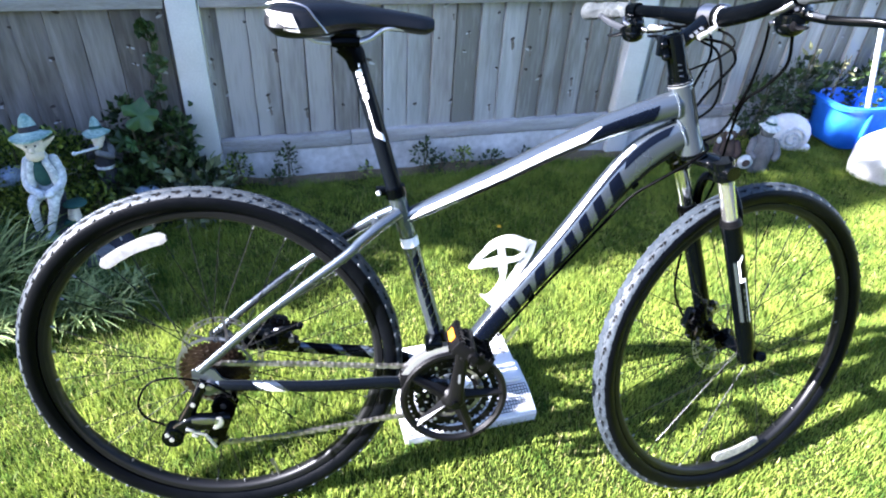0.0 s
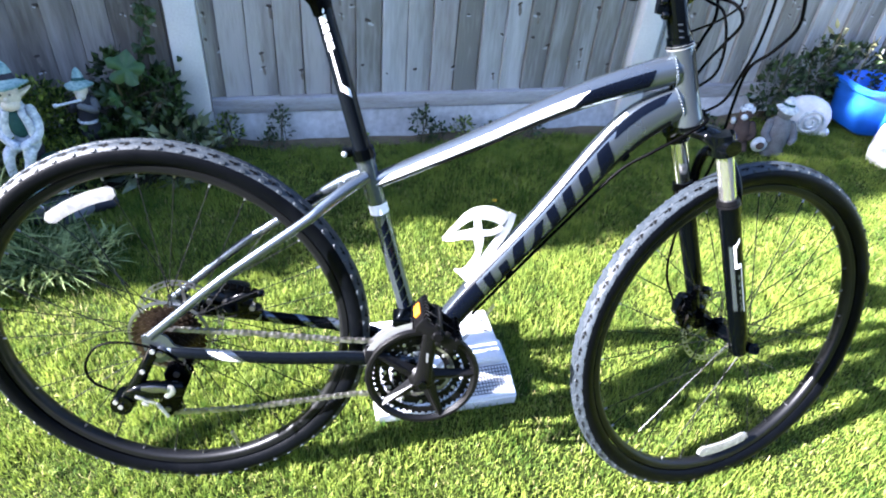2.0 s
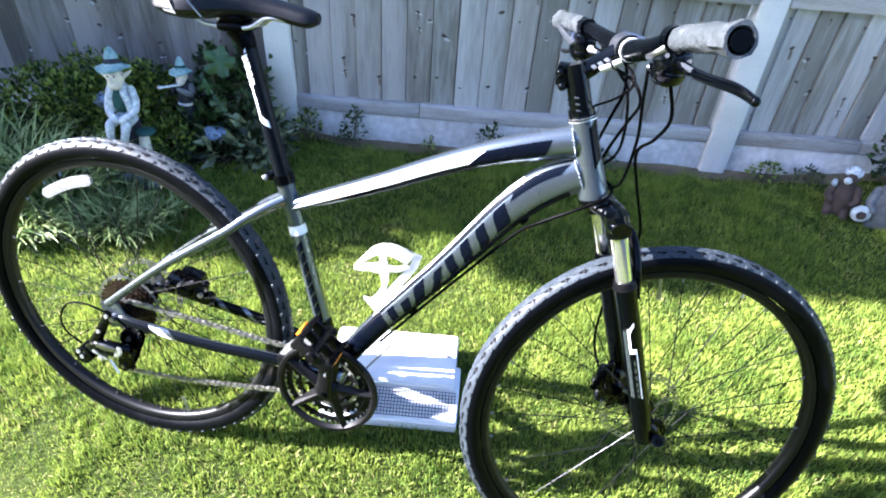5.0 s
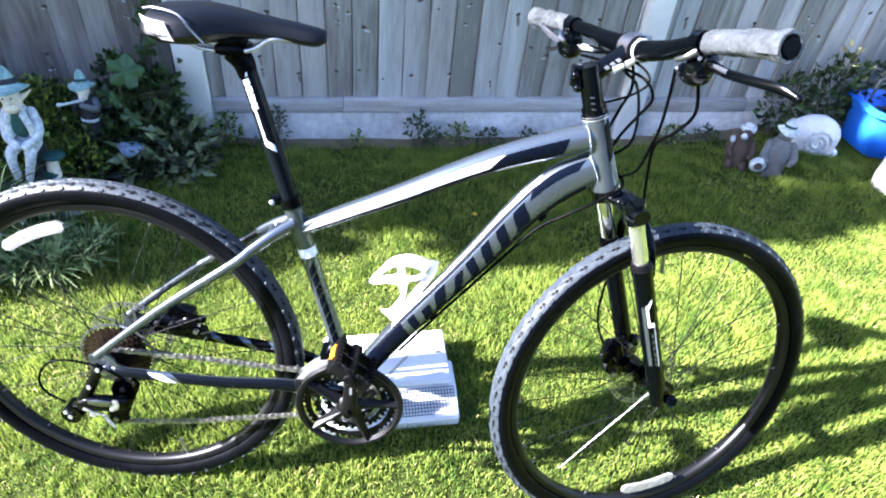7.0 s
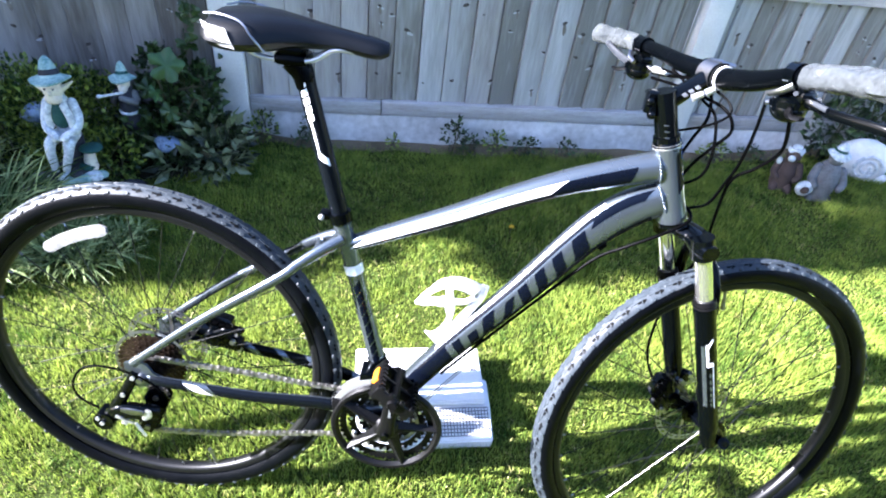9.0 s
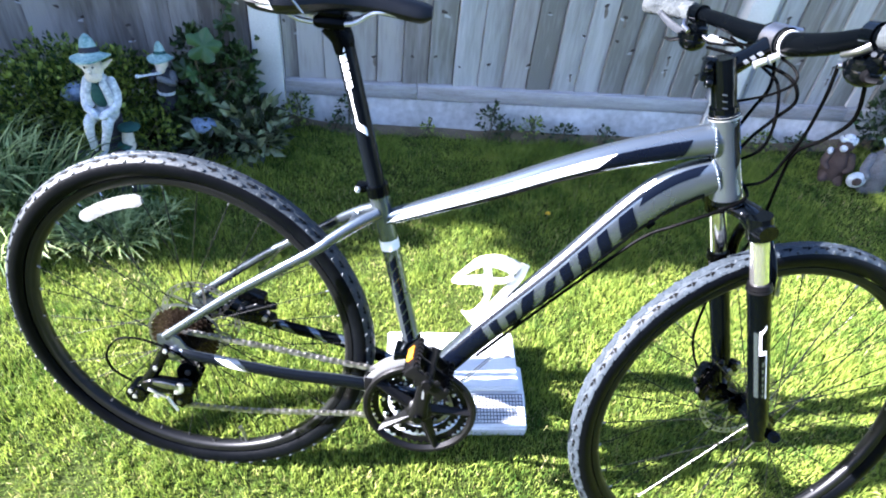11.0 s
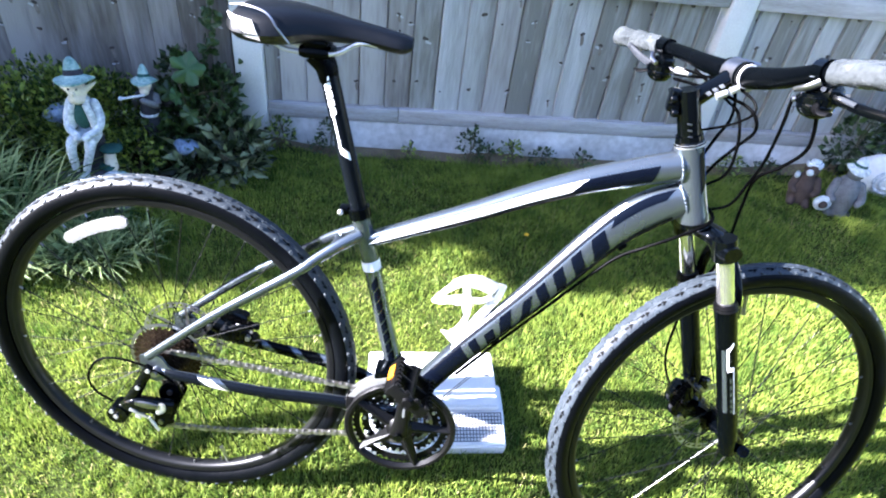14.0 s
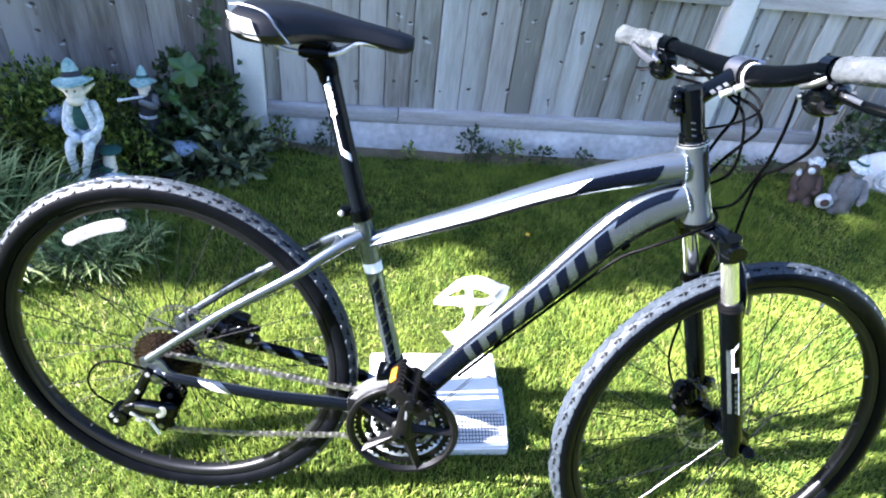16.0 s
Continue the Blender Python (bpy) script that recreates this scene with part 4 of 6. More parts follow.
cable([(0.918, -0.120, 0.648), (0.922, -0.112, 0.606), (0.930, -0.085, 0.551), (0.932, -0.060, 0.512), (0.930, -0.030, 0.462), (0.924, 0.020, 0.430), (0.895, 0.040, 0.412)])
cable([(0.945, -0.140, 0.640), (0.962, -0.120, 0.587), (0.953, -0.090, 0.548), (0.936, -0.066, 0.518), (0.955, -0.015, 0.450), (0.990, 0.060, 0.34), (0.986, 0.086, 0.265), (0.967, 0.086, 0.205), (0.962, 0.087, 0.135), (0.964, 0.087, 0.088), (0.975, 0.082, 0.049), (1.003, 0.070, -0.002)], 0.0026)
cable([(0.862, 0.105, 0.632), (0.896, 0.030, 0.606), (0.908, -0.005, 0.592), (0.916, -0.018, 0.546), (0.915, -0.010, 0.500), (0.900, 0.030, 0.462), (0.865, 0.034, 0.425)])
cable([(0.866, 0.02, 0.556), (0.896, -0.028, 0.585), (0.912, -0.045, 0.612), (0.895, -0.005, 0.630), (0.850, 0.12, 0.628)], 0.0020)
cable([(0.900, 0.034, 0.440), (0.9195, 0.008, 0.432), (0.912, -0.024, 0.424), (0.872, -0.036, 0.402), (0.822, -0.030, 0.368), (0.778, -0.016, 0.328), (0.6975, -0.010, 0.226), (0.6105, -0.008, 0.1155), (0.552, -0.008, 0.040)], 0.0028)
for pts in ([(0.848, 0.160, 0.612), (0.866, 0.100, 0.622), (0.884, 0.045, 0.634), (0.900, 0.020, 0.622), (0.905, 0.012, 0.585), (0.896, 0.022, 0.548), (0.884, 0.032, 0.50), (0.867, 0.034, 0.435)],
            [(0.846, 0.150, 0.606), (0.872, 0.090, 0.610), (0.892, 0.030, 0.612), (0.915, -0.020, 0.606), (0.928, -0.030, 0.580), (0.918, -0.008, 0.545), (0.905, 0.022, 0.50), (0.882, 0.037, 0.43)]):
    cable(pts, 0.0026)
for a, b in (((0.862, -0.016, 0.617), (0.876, -0.016, 0.625)), ((0.879, -0.017, 0.627), (0.890, -0.017, 0.634))):
    bm = bmesh.new()
    rod(bm, a, b, 0.0056, 0.0048, seg=12)
    part("cable_sleeve", bm, M_STEEL, stem, "bright cable sleeve")
bm = bmesh.new()
rod(bm, (0.844, 0.140, 0.622), (0.858, 0.112, 0.624), 0.0062, 0.0046, seg=12)
part("barrel_adjuster", bm, M_STEEL, stem, "bright barrel adjuster")
# bare gear wires from the last guide to the bottom bracket
for dy in (-0.016, -0.008):
    part("gear_wire", tube(bmesh.new(), [(0.592, dy, 0.062), (0.545, dy, -0.005), (0.500, dy, -0.072), (0.480, dy, -0.094)], 0.0011, seg=6), M_ALLOY, bike, "bare steel gear wire")
# cable guides under the down tube
for s in (0.30, 0.62):
    bm = bmesh.new()
    p = dt.at(s, 250)
    box(bm, (-0.008, -0.006, -0.004), (0.008, 0.006, 0.004), Matrix.Translation(p) @ Matrix.Rotation(radians(-52), 4, "Y"), bevel=0.0015)
    part("cable_guide", bm, M_BLACK, frame_part)

# fork, turned with the steering
bm = bmesh.new()
CR = HEAD_LOW - HEAD_AXIS * 0.006
rod(bm, CR - HEAD_AXIS * 0.004, HEAD_LOW - HEAD_AXIS * 0.001, 0.0245, seg=28)
LEG = Vector((1.056, 0, 0.0))


def leg_at(z):
    return LEG - Vector((z * 0.341, 0, -z))


Sweep([(leg_at(0.387).x, -0.080, 0.387, 0.016, 0.013), (leg_at(0.389).x, -0.058, 0.389, 0.020, 0.017), (0.922, -0.030, 0.400, 0.024, 0.014), (0.910, 0, 0.404, 0.028, 0.013), (0.922, 0.030, 0.400, 0.024, 0.014), (leg_at(0.389).x, 0.058, 0.389, 0.020, 0.017), (leg_at(0.387).x, 0.080, 0.387, 0.016, 0.013)], side=(1, 0, 0)).mesh(bm, 18)
for side in (-1, 1):
    rod(bm, (*leg_at(0.374).xy[:1], side * 0.058, 0.374), (leg_at(0.408).x, side * 0.058, 0.408), 0.0205, 0.0185, seg=24)
fork = part("fork", bm, M_PIANO, bike, "black suspension fork with chrome stanchions")
fork.matrix_local = STEERED
for side in (-1, 1):
    y = side * 0.058
    up3 = lambda z: Vector((leg_at(z).x, y, z))  # noqa: E731
    bm = bmesh.new()
    rod(bm, up3(0.26), up3(0.378), 0.0142, seg=24)
    part("stanchion", bm, M_CHROME, fork, "chrome fork stanchion")
    bm = bmesh.new()
    low = Sweep([(*up3(0.290), 0.0195, 0.0195), (*up3(0.275), 0.0190, 0.0190), (*up3(0.24), 0.0178, 0.0180), (*up3(0.08), 0.0170, 0.0175), (*up3(0.02), 0.0165, 0.0175), (*up3(-0.022), 0.0120, 0.0150)], side=(0, 1, 0), steps=5)
    low.mesh(bm, 24)
    Sweep([(*up3(0.016), 0.008, 0.012), (1.072, y, 0.000, 0.008, 0.013), (AXLE.x + 0.002, y, AXLE.z, 0.007, 0.011)], side=(0, 1, 0)).mesh(bm, 12)
    leg = part("lower_leg", bm, M_GLOSSBLK, fork, "gloss black lower leg with white outline decals")
    bm = bmesh.new()
    rod(bm, up3(0.285), up3(0.297), 0.0205, 0.0175, seg=24)
    part("seal", bm, M_PLASTIC, fork)
    if side < 0:
        bm = bmesh.new()
        for s0, s1, a0, a1, sl in ((0.436, 0.490, 199, 210, 0), (0.481, 0.490, 173, 210, 0), (0.428, 0.440, 173, 206, 0.022), (0.488, 0.60, 172, 177, 0)):
            low.patch(bm, s0, s1, a0, a1, slant=sl)
        part("decal", bm, M_WHITE, fork, "white outline decal")
        bm = bmesh.new()
        for k in range(6):
            low.patch(bm, 0.505 + 0.016 * k, 0.515 + 0.016 * k, 182, 196, n=3)
        part("logo", bm, M_PAINT, fork)
        bm = bmesh.new()
        low.patch(bm, 0.44, 0.595, 214, 236)
        part("decal", bm, M_PAINT, fork, "grey decal panel")
bm = bmesh.new()
Sweep([(leg_at(0.262).x + 0.014, -0.056, 0.268, 0.007, 0.012), (leg_at(0.30).x + 0.020, -0.050, 0.318, 0.008, 0.011), (leg_at(0.33).x + 0.022, -0.028, 0.356, 0.009, 0.010), (leg_at(0.34).x + 0.022, 0, 0.364, 0.009, 0.010), (leg_at(0.33).x + 0.022, 0.028, 0.356, 0.009, 0.010), (leg_at(0.30).x + 0.020, 0.050, 0.318, 0.008, 0.011), (leg_at(0.262).x + 0.014, 0.056, 0.268, 0.007, 0.012)], side=(1, 0, 0)).mesh(bm, 14)
part("arch", bm, M_GLOSSBLK, fork)
bm = bmesh.new()
rod(bm, AXLE + Vector((-0.006, -0.074, 0.010)), AXLE + Vector((0, -0.058, 0)), 0.0110, 0.0095, seg=16)
rod(bm, AXLE + Vector((-0.007, -0.079, 0.011)), AXLE + Vector((-0.006, -0.073, 0.010)), 0.0065, seg=12)
part("axle_nut", bm, M_GLOSSBLK, fork, "black axle nut")
bm = bmesh.new()
rod(bm, AXLE + Vector((0, 0.064, 0)), AXLE + Vector((0, 0.080, 0)), 0.0085, seg=16)
tube(bm, [AXLE + Vector(q) for q in ((0, 0.076, 0), (-0.008, 0.082, 0.022), (-0.023, 0.083, 0.052))], 0.004, seg=8)
part("axle_skewer", bm, M_STEEL, fork, "steel quick-release skewer")


def caliper(parent, at, turn, scale=1.0):
    """Cable disc brake: two body halves, mount plate, dial, lever arm with its boot and bolts."""
    m = Matrix.Translation(at) @ Matrix.Rotation(turn, 4, "Y") @ Matrix.Scale(scale, 4)
    bm = bmesh.new()
    box(bm, (-0.028, -0.018, -0.022), (0.026, 0.016, 0.024), m, bevel=0.011)
    box(bm, (-0.016, -0.025, -0.038), (0.008, 0.006, 0.034), m, bevel=0.009)
    box(bm, (0.012, -0.006, -0.050), (0.032, 0.004, 0.046), m, bevel=0.003)
    for dz in (-0.034, 0.034):
        rod(bm, m @ Vector((0.016, -0.012, dz)), m @ Vector((0.016, 0.008, dz)), 0.009 * scale, seg=14)
    c = part("brake_caliper", bm, M_PIANO, parent, "black mechanical disc brake caliper")
    bm = bmesh.new()
    prof = [(0.0, -0.034), (0.011, -0.034), (0.0145, -0.031), (0.0155, -0.024), (0.0155, -0.014), (0.0, -0.014)]
    lathe(bm, prof, 24)
    bmesh.ops.transform(bm, matrix=m @ Matrix.Translation((-0.004, 0, 0.002)), verts=bm.verts)
    part("adjuster_dial", bm, M_GLOSSBLK, c, "black adjuster dial")
    for dx, dz in ((-0.004, -0.030), (-0.004, 0.032), (0.022, -0.042), (0.022, 0.040)):
        bm = bmesh.new()
        p = m @ Vector((dx, -0.024 if dx < 0 else -0.006, dz))
        rod(bm, p, p + Vector((0, -0.007, 0)), 0.0042 * scale, seg=10)
        part("bolt", bm, M_ALLOY, c)
    bm = bmesh.new()
    arm = [(-0.010, -0.030, 0.004), (-0.026, -0.032, 0.022), (-0.034, -0.030, 0.042)]
    Sweep([(*(m @ Vector(p)), 0.0035 * scale, r * scale) for p, r in zip(arm, (0.009, 0.007, 0.006))]).mesh(bm, 8)
    ball(bm, m @ Vector(arm[-1]), 0.0065 * scale, seg=10)
    part("lever_arm", bm, M_GLOSSBLK, c)
    bm = bmesh.new()
    p, q = m @ Vector((-0.036, -0.028, -0.012)), m @ Vector((-0.034, -0.030, 0.040))
    for k in range(5):
        rod(bm, p.lerp(q, k / 5), p.lerp(q, (k + 0.8) / 5), 0.0058 * scale, 0.0044 * scale, seg=12)
    part("cable_boot", bm, M_CABLE, c, "ribbed black rubber cable boot")
    return c


caliper(fork, (1.020, 0.052, 0.030), radians(20), 1.14)
caliper(bike, (0.100, 0.052, 0.036), radians(100), 1.25)

# drivetrain
def cog(bm, r, teeth, y0, y1, hole=0.0, tooth=0.0045, at=(0, 0), mi=0):
    """A toothed ring."""
    out, inn = [], []
    for k in range(teeth * 4):
        a = 2 * math.pi * k / (teeth * 4)
        rr = r + (tooth if k % 4 in (1, 2) else 0)
        out.append((at[0] + rr * math.cos(a), at[1] + rr * math.sin(a)))
        inn.append((at[0] + hole * math.cos(a), at[1] + hole * math.sin(a)))
    n = len(out)
    v = [[bm.verts.new((x, y, z)) for x, z in loop] for loop, y in ((out, y0), (out, y1), (inn, y1), (inn, y0))]
    for j in range(4):
        for k in range(n):
            bm.faces.new((v[j][k], v[j][(k + 1) % n], v[(j + 1) % 4][(k + 1) % n], v[(j + 1) % 4][k])).material_index = mi


RING_Y = -0.056
bm = bmesh.new()
lathe(bm, [(0.108, -0.001), (0.108, 0.002), (0.1055, 0.0035), (0.095, 0.0035), (0.0925, 0.002), (0.0925, 0.0005), (0.0985, -0.0055), (0.1050, -0.0055)], 90, closed=True)
lathe(bm, [(0.0, -0.012), (0.016, -0.012), (0.020, -0.009), (0.026, -0.002), (0.026, 0.004), (0.0, 0.004)], 30)
bmesh.ops.translate(bm, vec=(BB.x, RING_Y, BB.z), verts=bm.verts)
crankset = part("crankset", bm, M_GUARD, bike, "black crankset with a five-spoke chain guard")
# guard spokes: each a ridged bar, slightly swept
bm = bmesh.new()
for (x0, z0), (x1, z1), w0, w1 in (((0.018, 0.004), (0.096, 0.012), 0.015, 0.0075),):
    d = Vector((x1 - x0, 0, z1 - z0)).normalized()
    e = Vector((-d.z, 0, d.x))
    a, b = Vector((x0, 0, z0)), Vector((x1, 0, z1))
    lo = [bm.verts.new(p + e * w + Vector((0, 0.003, 0))) for p, w in ((a, -w0), (a, w0), (b, w1), (b, -w1))]
    hi = [bm.verts.new(p + e * w * 0.15 + Vector((0, -0.0055, 0))) for p, w in ((a, -w0), (a, w0), (b, w1), (b, -w1))]
    bm.faces.new(lo)
    bm.faces.new(hi[::-1])
    for k in range(4):
        bm.faces.new((lo[k], lo[(k + 1) % 4], hi[(k + 1) % 4], hi[k]))
bmesh.ops.recalc_face_normals(bm, faces=bm.faces)
spoke_mesh = mesh_of("guard_spoke", bm, M_GUARD, 20)
for k in range(5):
    part("guard_spoke", spoke_mesh, None, crankset).matrix_local = Matrix.Translation((BB.x, RING_Y, BB.z)) @ Matrix.Rotation(radians(-(142 + 72 * k)), 4, "Y")
pin = bmesh.new()
rod(pin, (0, -0.0025, 0), (0, 0.0025, 0), 0.0030, seg=8)
pin = mesh_of("pin", pin, M_STEEL)
for r, t, y in ((0.0905, 46, -0.0465), (0.0735, 36, -0.0395), (0.0545, 26, -0.0325)):
    bm = bmesh.new()
    cog(bm, r, t, y - 0.0012, y + 0.0012, r - 0.011, at=(BB.x, BB.z))
    ring = part("chainring", bm, M_GUARD, crankset, "toothed dark steel chainring")
    for k in range(12 if t < 40 else 0):
        a = 2 * math.pi * (k + 0.3 * (t == 26)) / 12
        part("pin", pin, None, ring).matrix_local = Matrix.Translation((BB.x + (r - 0.003) * math.cos(a), y - 0.002, BB.z + (r - 0.003) * math.sin(a)))
PEDAL_R = Vector((0.474, -0.088, 0.097))
PEDAL_L = Vector((2 * BB.x - PEDAL_R.x, 0.088, 2 * BB.z - PEDAL_R.z))
for p, y in ((PEDAL_R, -0.073), (PEDAL_L, 0.070)):
    bm = bmesh.new()
    Sweep([(BB.x, y * 0.94, BB.z, 0.009, 0.018), (BB.x * 0.8 + p.x * 0.2, y, BB.z * 0.8 + p.z * 0.2, 0.0075, 0.0145), (BB.x * 0.2 + p.x * 0.8, y * 1.07, BB.z * 0.2 + p.z * 0.8, 0.0065, 0.0125), (p.x, y * 1.08, p.z, 0.0065, 0.0145)], power=2.8).mesh(bm, 18)
    arm = part("crank_arm", bm, M_GUARD, crankset)
    if y < 0:
        bm = bmesh.new()
        box(bm, (-0.0022, -0.0006, -0.010), (0.0022, 0.0006, 0.010), Matrix.Translation((BB.x + 0.0055, y - 0.0088, BB.z + 0.062)))
        part("logo", bm, M_SILVER, arm)
        bm = bmesh.new()
        rod(bm, (BB.x, y - 0.002, BB.z), (BB.x, y - 0.012, BB.z), 0.0085, seg=16)
        part("bolt", bm, M_PIANO, arm)


def pedal(c, side, turn):
    """Resin platform pedal: outer cage, spindle barrel, toothed rims and two amber reflectors."""
    m = Matrix.Translation(c) @ Matrix.Rotation(turn, 4, "Y") @ Matrix.Diagonal((0.95, 0.82, 0.95, 1))
    s = side
    bm = bmesh.new()
    rod(bm, m @ Vector((0, 0, 0)), m @ Vector((0, s * 0.095, 0)), 0.0115, 0.0095, seg=18)
    rod(bm, m @ Vector((0, -s * 0.012, 0)), m @ Vector((0, s * 0.01, 0)), 0.007, seg=12)
    for x in (-0.037, 0.037):
        box(bm, (x - 0.005, min(0, s * 0.088) + s * 0.008, -0.013), (x + 0.005, max(0, s * 0.088) + s * 0.008, 0.013), m, bevel=0.002)
        for k in range(7):
            y = s * (0.014 + 0.012 * k)
            for z in (-0.0155, 0.0155):
                box(bm, (x - 0.004, y - 0.003, z - 0.003), (x + 0.004, y + 0.003, z + 0.003), m)
    for y in (0.012, 0.050):
        box(bm, (-0.039, s * y - 0.004, -0.010), (0.039, s * y + 0.004, 0.010), m, bevel=0.002)
    ob = part("pedal", bm, M_PLASTIC, crankset, "black resin pedal with amber reflectors")
    bm = bmesh.new()
    box(bm, (-0.042, s * 0.094 - 0.004, -0.012), (0.042, s * 0.094 + 0.004, 0.012), m, bevel=0.003)
    for x in (-0.034, -0.012, 0.012, 0.034):
        box(bm, (x - 0.005, s * 0.094 - 0.0035, -0.0165), (x + 0.005, s * 0.094 + 0.0035, 0.0165), m, bevel=0.0015)
    part("end_plate", bm, M_GUARD, ob)
    bm = bmesh.new()
    rod(bm, m @ Vector((0, s * 0.094, 0)), m @ Vector((0, s * 0.104, 0)), 0.0105, 0.008, seg=16)
    part("axle_cap", bm, M_PLASTIC, ob)
    for x in (-0.0435, 0.0435) if s < 0 else ():
        bm = bmesh.new()
        box(bm, (x - 0.0025, s * 0.050 - 0.019, -0.0075), (x + 0.0025, s * 0.050 + 0.019, 0.0075), m, bevel=0.0015)
        part("reflector", bm, M_ORANGE, ob, "amber pedal reflector")


pedal(PEDAL_R, -1, radians(38))
pedal(PEDAL_L, 1, radians(8))

# freewheel cogs and spoke guard on the rear wheel
for k in range(7):
    r = 0.0625 - 0.0058 * k
    bm = bmesh.new()
    cog(bm, r, 34 - 3 * k, -0.0275 - 0.0045 * k, -0.0295 - 0.0045 * k, 0.018, tooth=0.004)
    part("cog", bm, M_COG, rear, "brown-tinted steel cog")
bm = bmesh.new()
lathe(bm, [(0.0725, -0.0235), (0.0735, -0.0245), (0.0680, -0.0258), (0.0670, -0.0245)], 60, closed=True)
part("spoke_guard", bm, M_ALLOY, rear, "clear plastic spoke guard")

# chain: alternating links along its loop, from the inner ring out to a small cog
path = []
for k in range(15):
    a = radians(98 - 190 * k / 14)
    path.append((BB.x + 0.0585 * math.cos(a), BB.z + 0.0585 * math.sin(a)))
path += [(0.335, -0.1245), (0.132, -0.148), (0.006, -0.1535), (-0.014, -0.154), (-0.027, -0.140), (-0.020, -0.122), (-0.002, -0.104), (0.020, -0.076), (0.032, -0.060), (0.026, -0.044)]
for k in range(11):
    a = radians(-50 - 222 * k / 10)
    path.append((0.0335 * math.cos(a), 0.0335 * math.sin(a)))
path += [(0.15, 0.020), (0.32, 0.000), path[0]]
P = np.array(path)
seg = np.linalg.norm(np.diff(P, axis=0), axis=1)
cum = np.r_[0, np.cumsum(seg)]
links = int(cum[-1] / 0.0127)
bm = bmesh.new()


def chain_at(s):
    x, z = np.interp(s, cum, P[:, 0]), np.interp(s, cum, P[:, 1])
    return Vector((x, -0.0500 + 0.0185 * min(1, max(0, (x - 0.04) / 0.38)), z))


for i in range(links):
    a, b = chain_at(cum[-1] * i / links), chain_at(cum[-1] * (i + 1) / links)
    d = (b - a).normalized()
    m = Matrix.Translation((a + b) / 2) @ Matrix(((d.x, 0, -d.z, 0), (0, 1, 0, 0), (d.z, 0, d.x, 0), (0, 0, 0, 1)))
    w = 0.0034 if i % 2 else 0.0022
    for y in (-w, w):
        box(bm, (-0.0083, y - 0.0006, -0.0038), (0.0083, y + 0.0006, 0.0038), m)
    rod(bm, a + Vector((0, -0.0042, 0)), a + Vector((0, 0.0042, 0)), 0.0034, seg=8)
part("chain", bm, M_CHAIN, bike, "steel roller chain", 30)

# rear derailleur
bm = bmesh.new()
Sweep([(-0.008, -0.075, 0.010, 0.006, 0.011), (-0.022, -0.079, -0.014, 0.007, 0.010), (-0.034, -0.081, -0.038, 0.008, 0.011), (-0.052, -0.083, -0.070, 0.010, 0.013)]).mesh(bm, 14)
rod(bm, (-0.075, -0.096, -0.101), (-0.075, -0.066, -0.101), 0.0195, 0.0205, seg=22)
derailleur = part("rear_derailleur", bm, M_PIANO, bike, "black and silver rear derailleur")
bm = bmesh.new()
Sweep([(-0.070, -0.082, -0.092, 0.010, 0.012), (-0.038, -0.086, -0.074, 0.011, 0.017), (0.000, -0.082, -0.076, 0.011, 0.017), (0.026, -0.074, -0.080, 0.010, 0.014)], power=3).mesh(bm, 14)
part("link_body", bm, M_PIANO, derailleur)
bm = bmesh.new()
Sweep([(-0.034, -0.0985, -0.060, 0.002, 0.0045), (-0.014, -0.0985, -0.062, 0.0025, 0.0075), (0.006, -0.0955, -0.066, 0.002, 0.0060)], power=3).mesh(bm, 12)
part("link_plate", bm, M_ALLOY, derailleur, "bright alloy linkage plate")
bm = bmesh.new()
Sweep([(0.014, -0.0925, -0.060, 0.002, 0.005), (0.012, -0.0935, -0.072, 0.002, 0.009), (0.004, -0.0935, -0.084, 0.002, 0.004)], power=3).mesh(bm, 10)
part("link_plate", bm, M_STEEL, derailleur)
for q, w in (((-0.040, -0.097, -0.082), 0.008), ((-0.026, -0.094, -0.092), 0.011), ((-0.034, -0.094, -0.098), 0.006)):
    bm = bmesh.new()
    box(bm, (-w, -0.002, -0.003), (w, 0.002, 0.003), Matrix.Translation(q) @ Matrix.Rotation(radians(24), 4, "Y"), bevel=0.001)
    part("adjuster_screw", bm, M_STEEL, derailleur)
for q in ((-0.075, -0.0975, -0.101), (-0.030, -0.090, -0.030), (-0.010, -0.084, 0.008), (-0.082, -0.0975, -0.090)):
    bm = bmesh.new()
    rod(bm, q, (q[0], q[1] - 0.003, q[2]), 0.0044, seg=10)
    part("bolt", bm, M_STEEL, derailleur)
for y in (-0.060, -0.041):
    bm = bmesh.new()
    prism(bm, [(0.014, -0.034), (0.032, -0.042), (0.040, -0.060), (0.032, -0.080), (0.010, -0.132), (-0.006, -0.154), (-0.024, -0.146), (-0.022, -0.126), (-0.006, -0.088), (-0.008, -0.058), (0.000, -0.042)], y - 0.001, y + 0.001)
    part("cage_plate", bm, M_GLOSSBLK, derailleur)
for x, z in ((0.0150, -0.058), (-0.010, -0.137)):
    bm = bmesh.new()
    cog(bm, 0.0175, 11, -0.053, -0.047, 0.004, at=(x, z))
    part("jockey_wheel", bm, M_PLASTIC, derailleur)
    bm = bmesh.new()
    rod(bm, (x, -0.0605, z), (x, -0.0645, z), 0.0055, seg=12)
    part("bolt", bm, M_ALLOY, derailleur)
bm = bmesh.new()
rod(bm, (-0.017, -0.088, -0.102), (0.000, -0.088, -0.133), 0.0034, 0.0026, seg=8)
part("cable_bolt", bm, M_STEEL, derailleur)
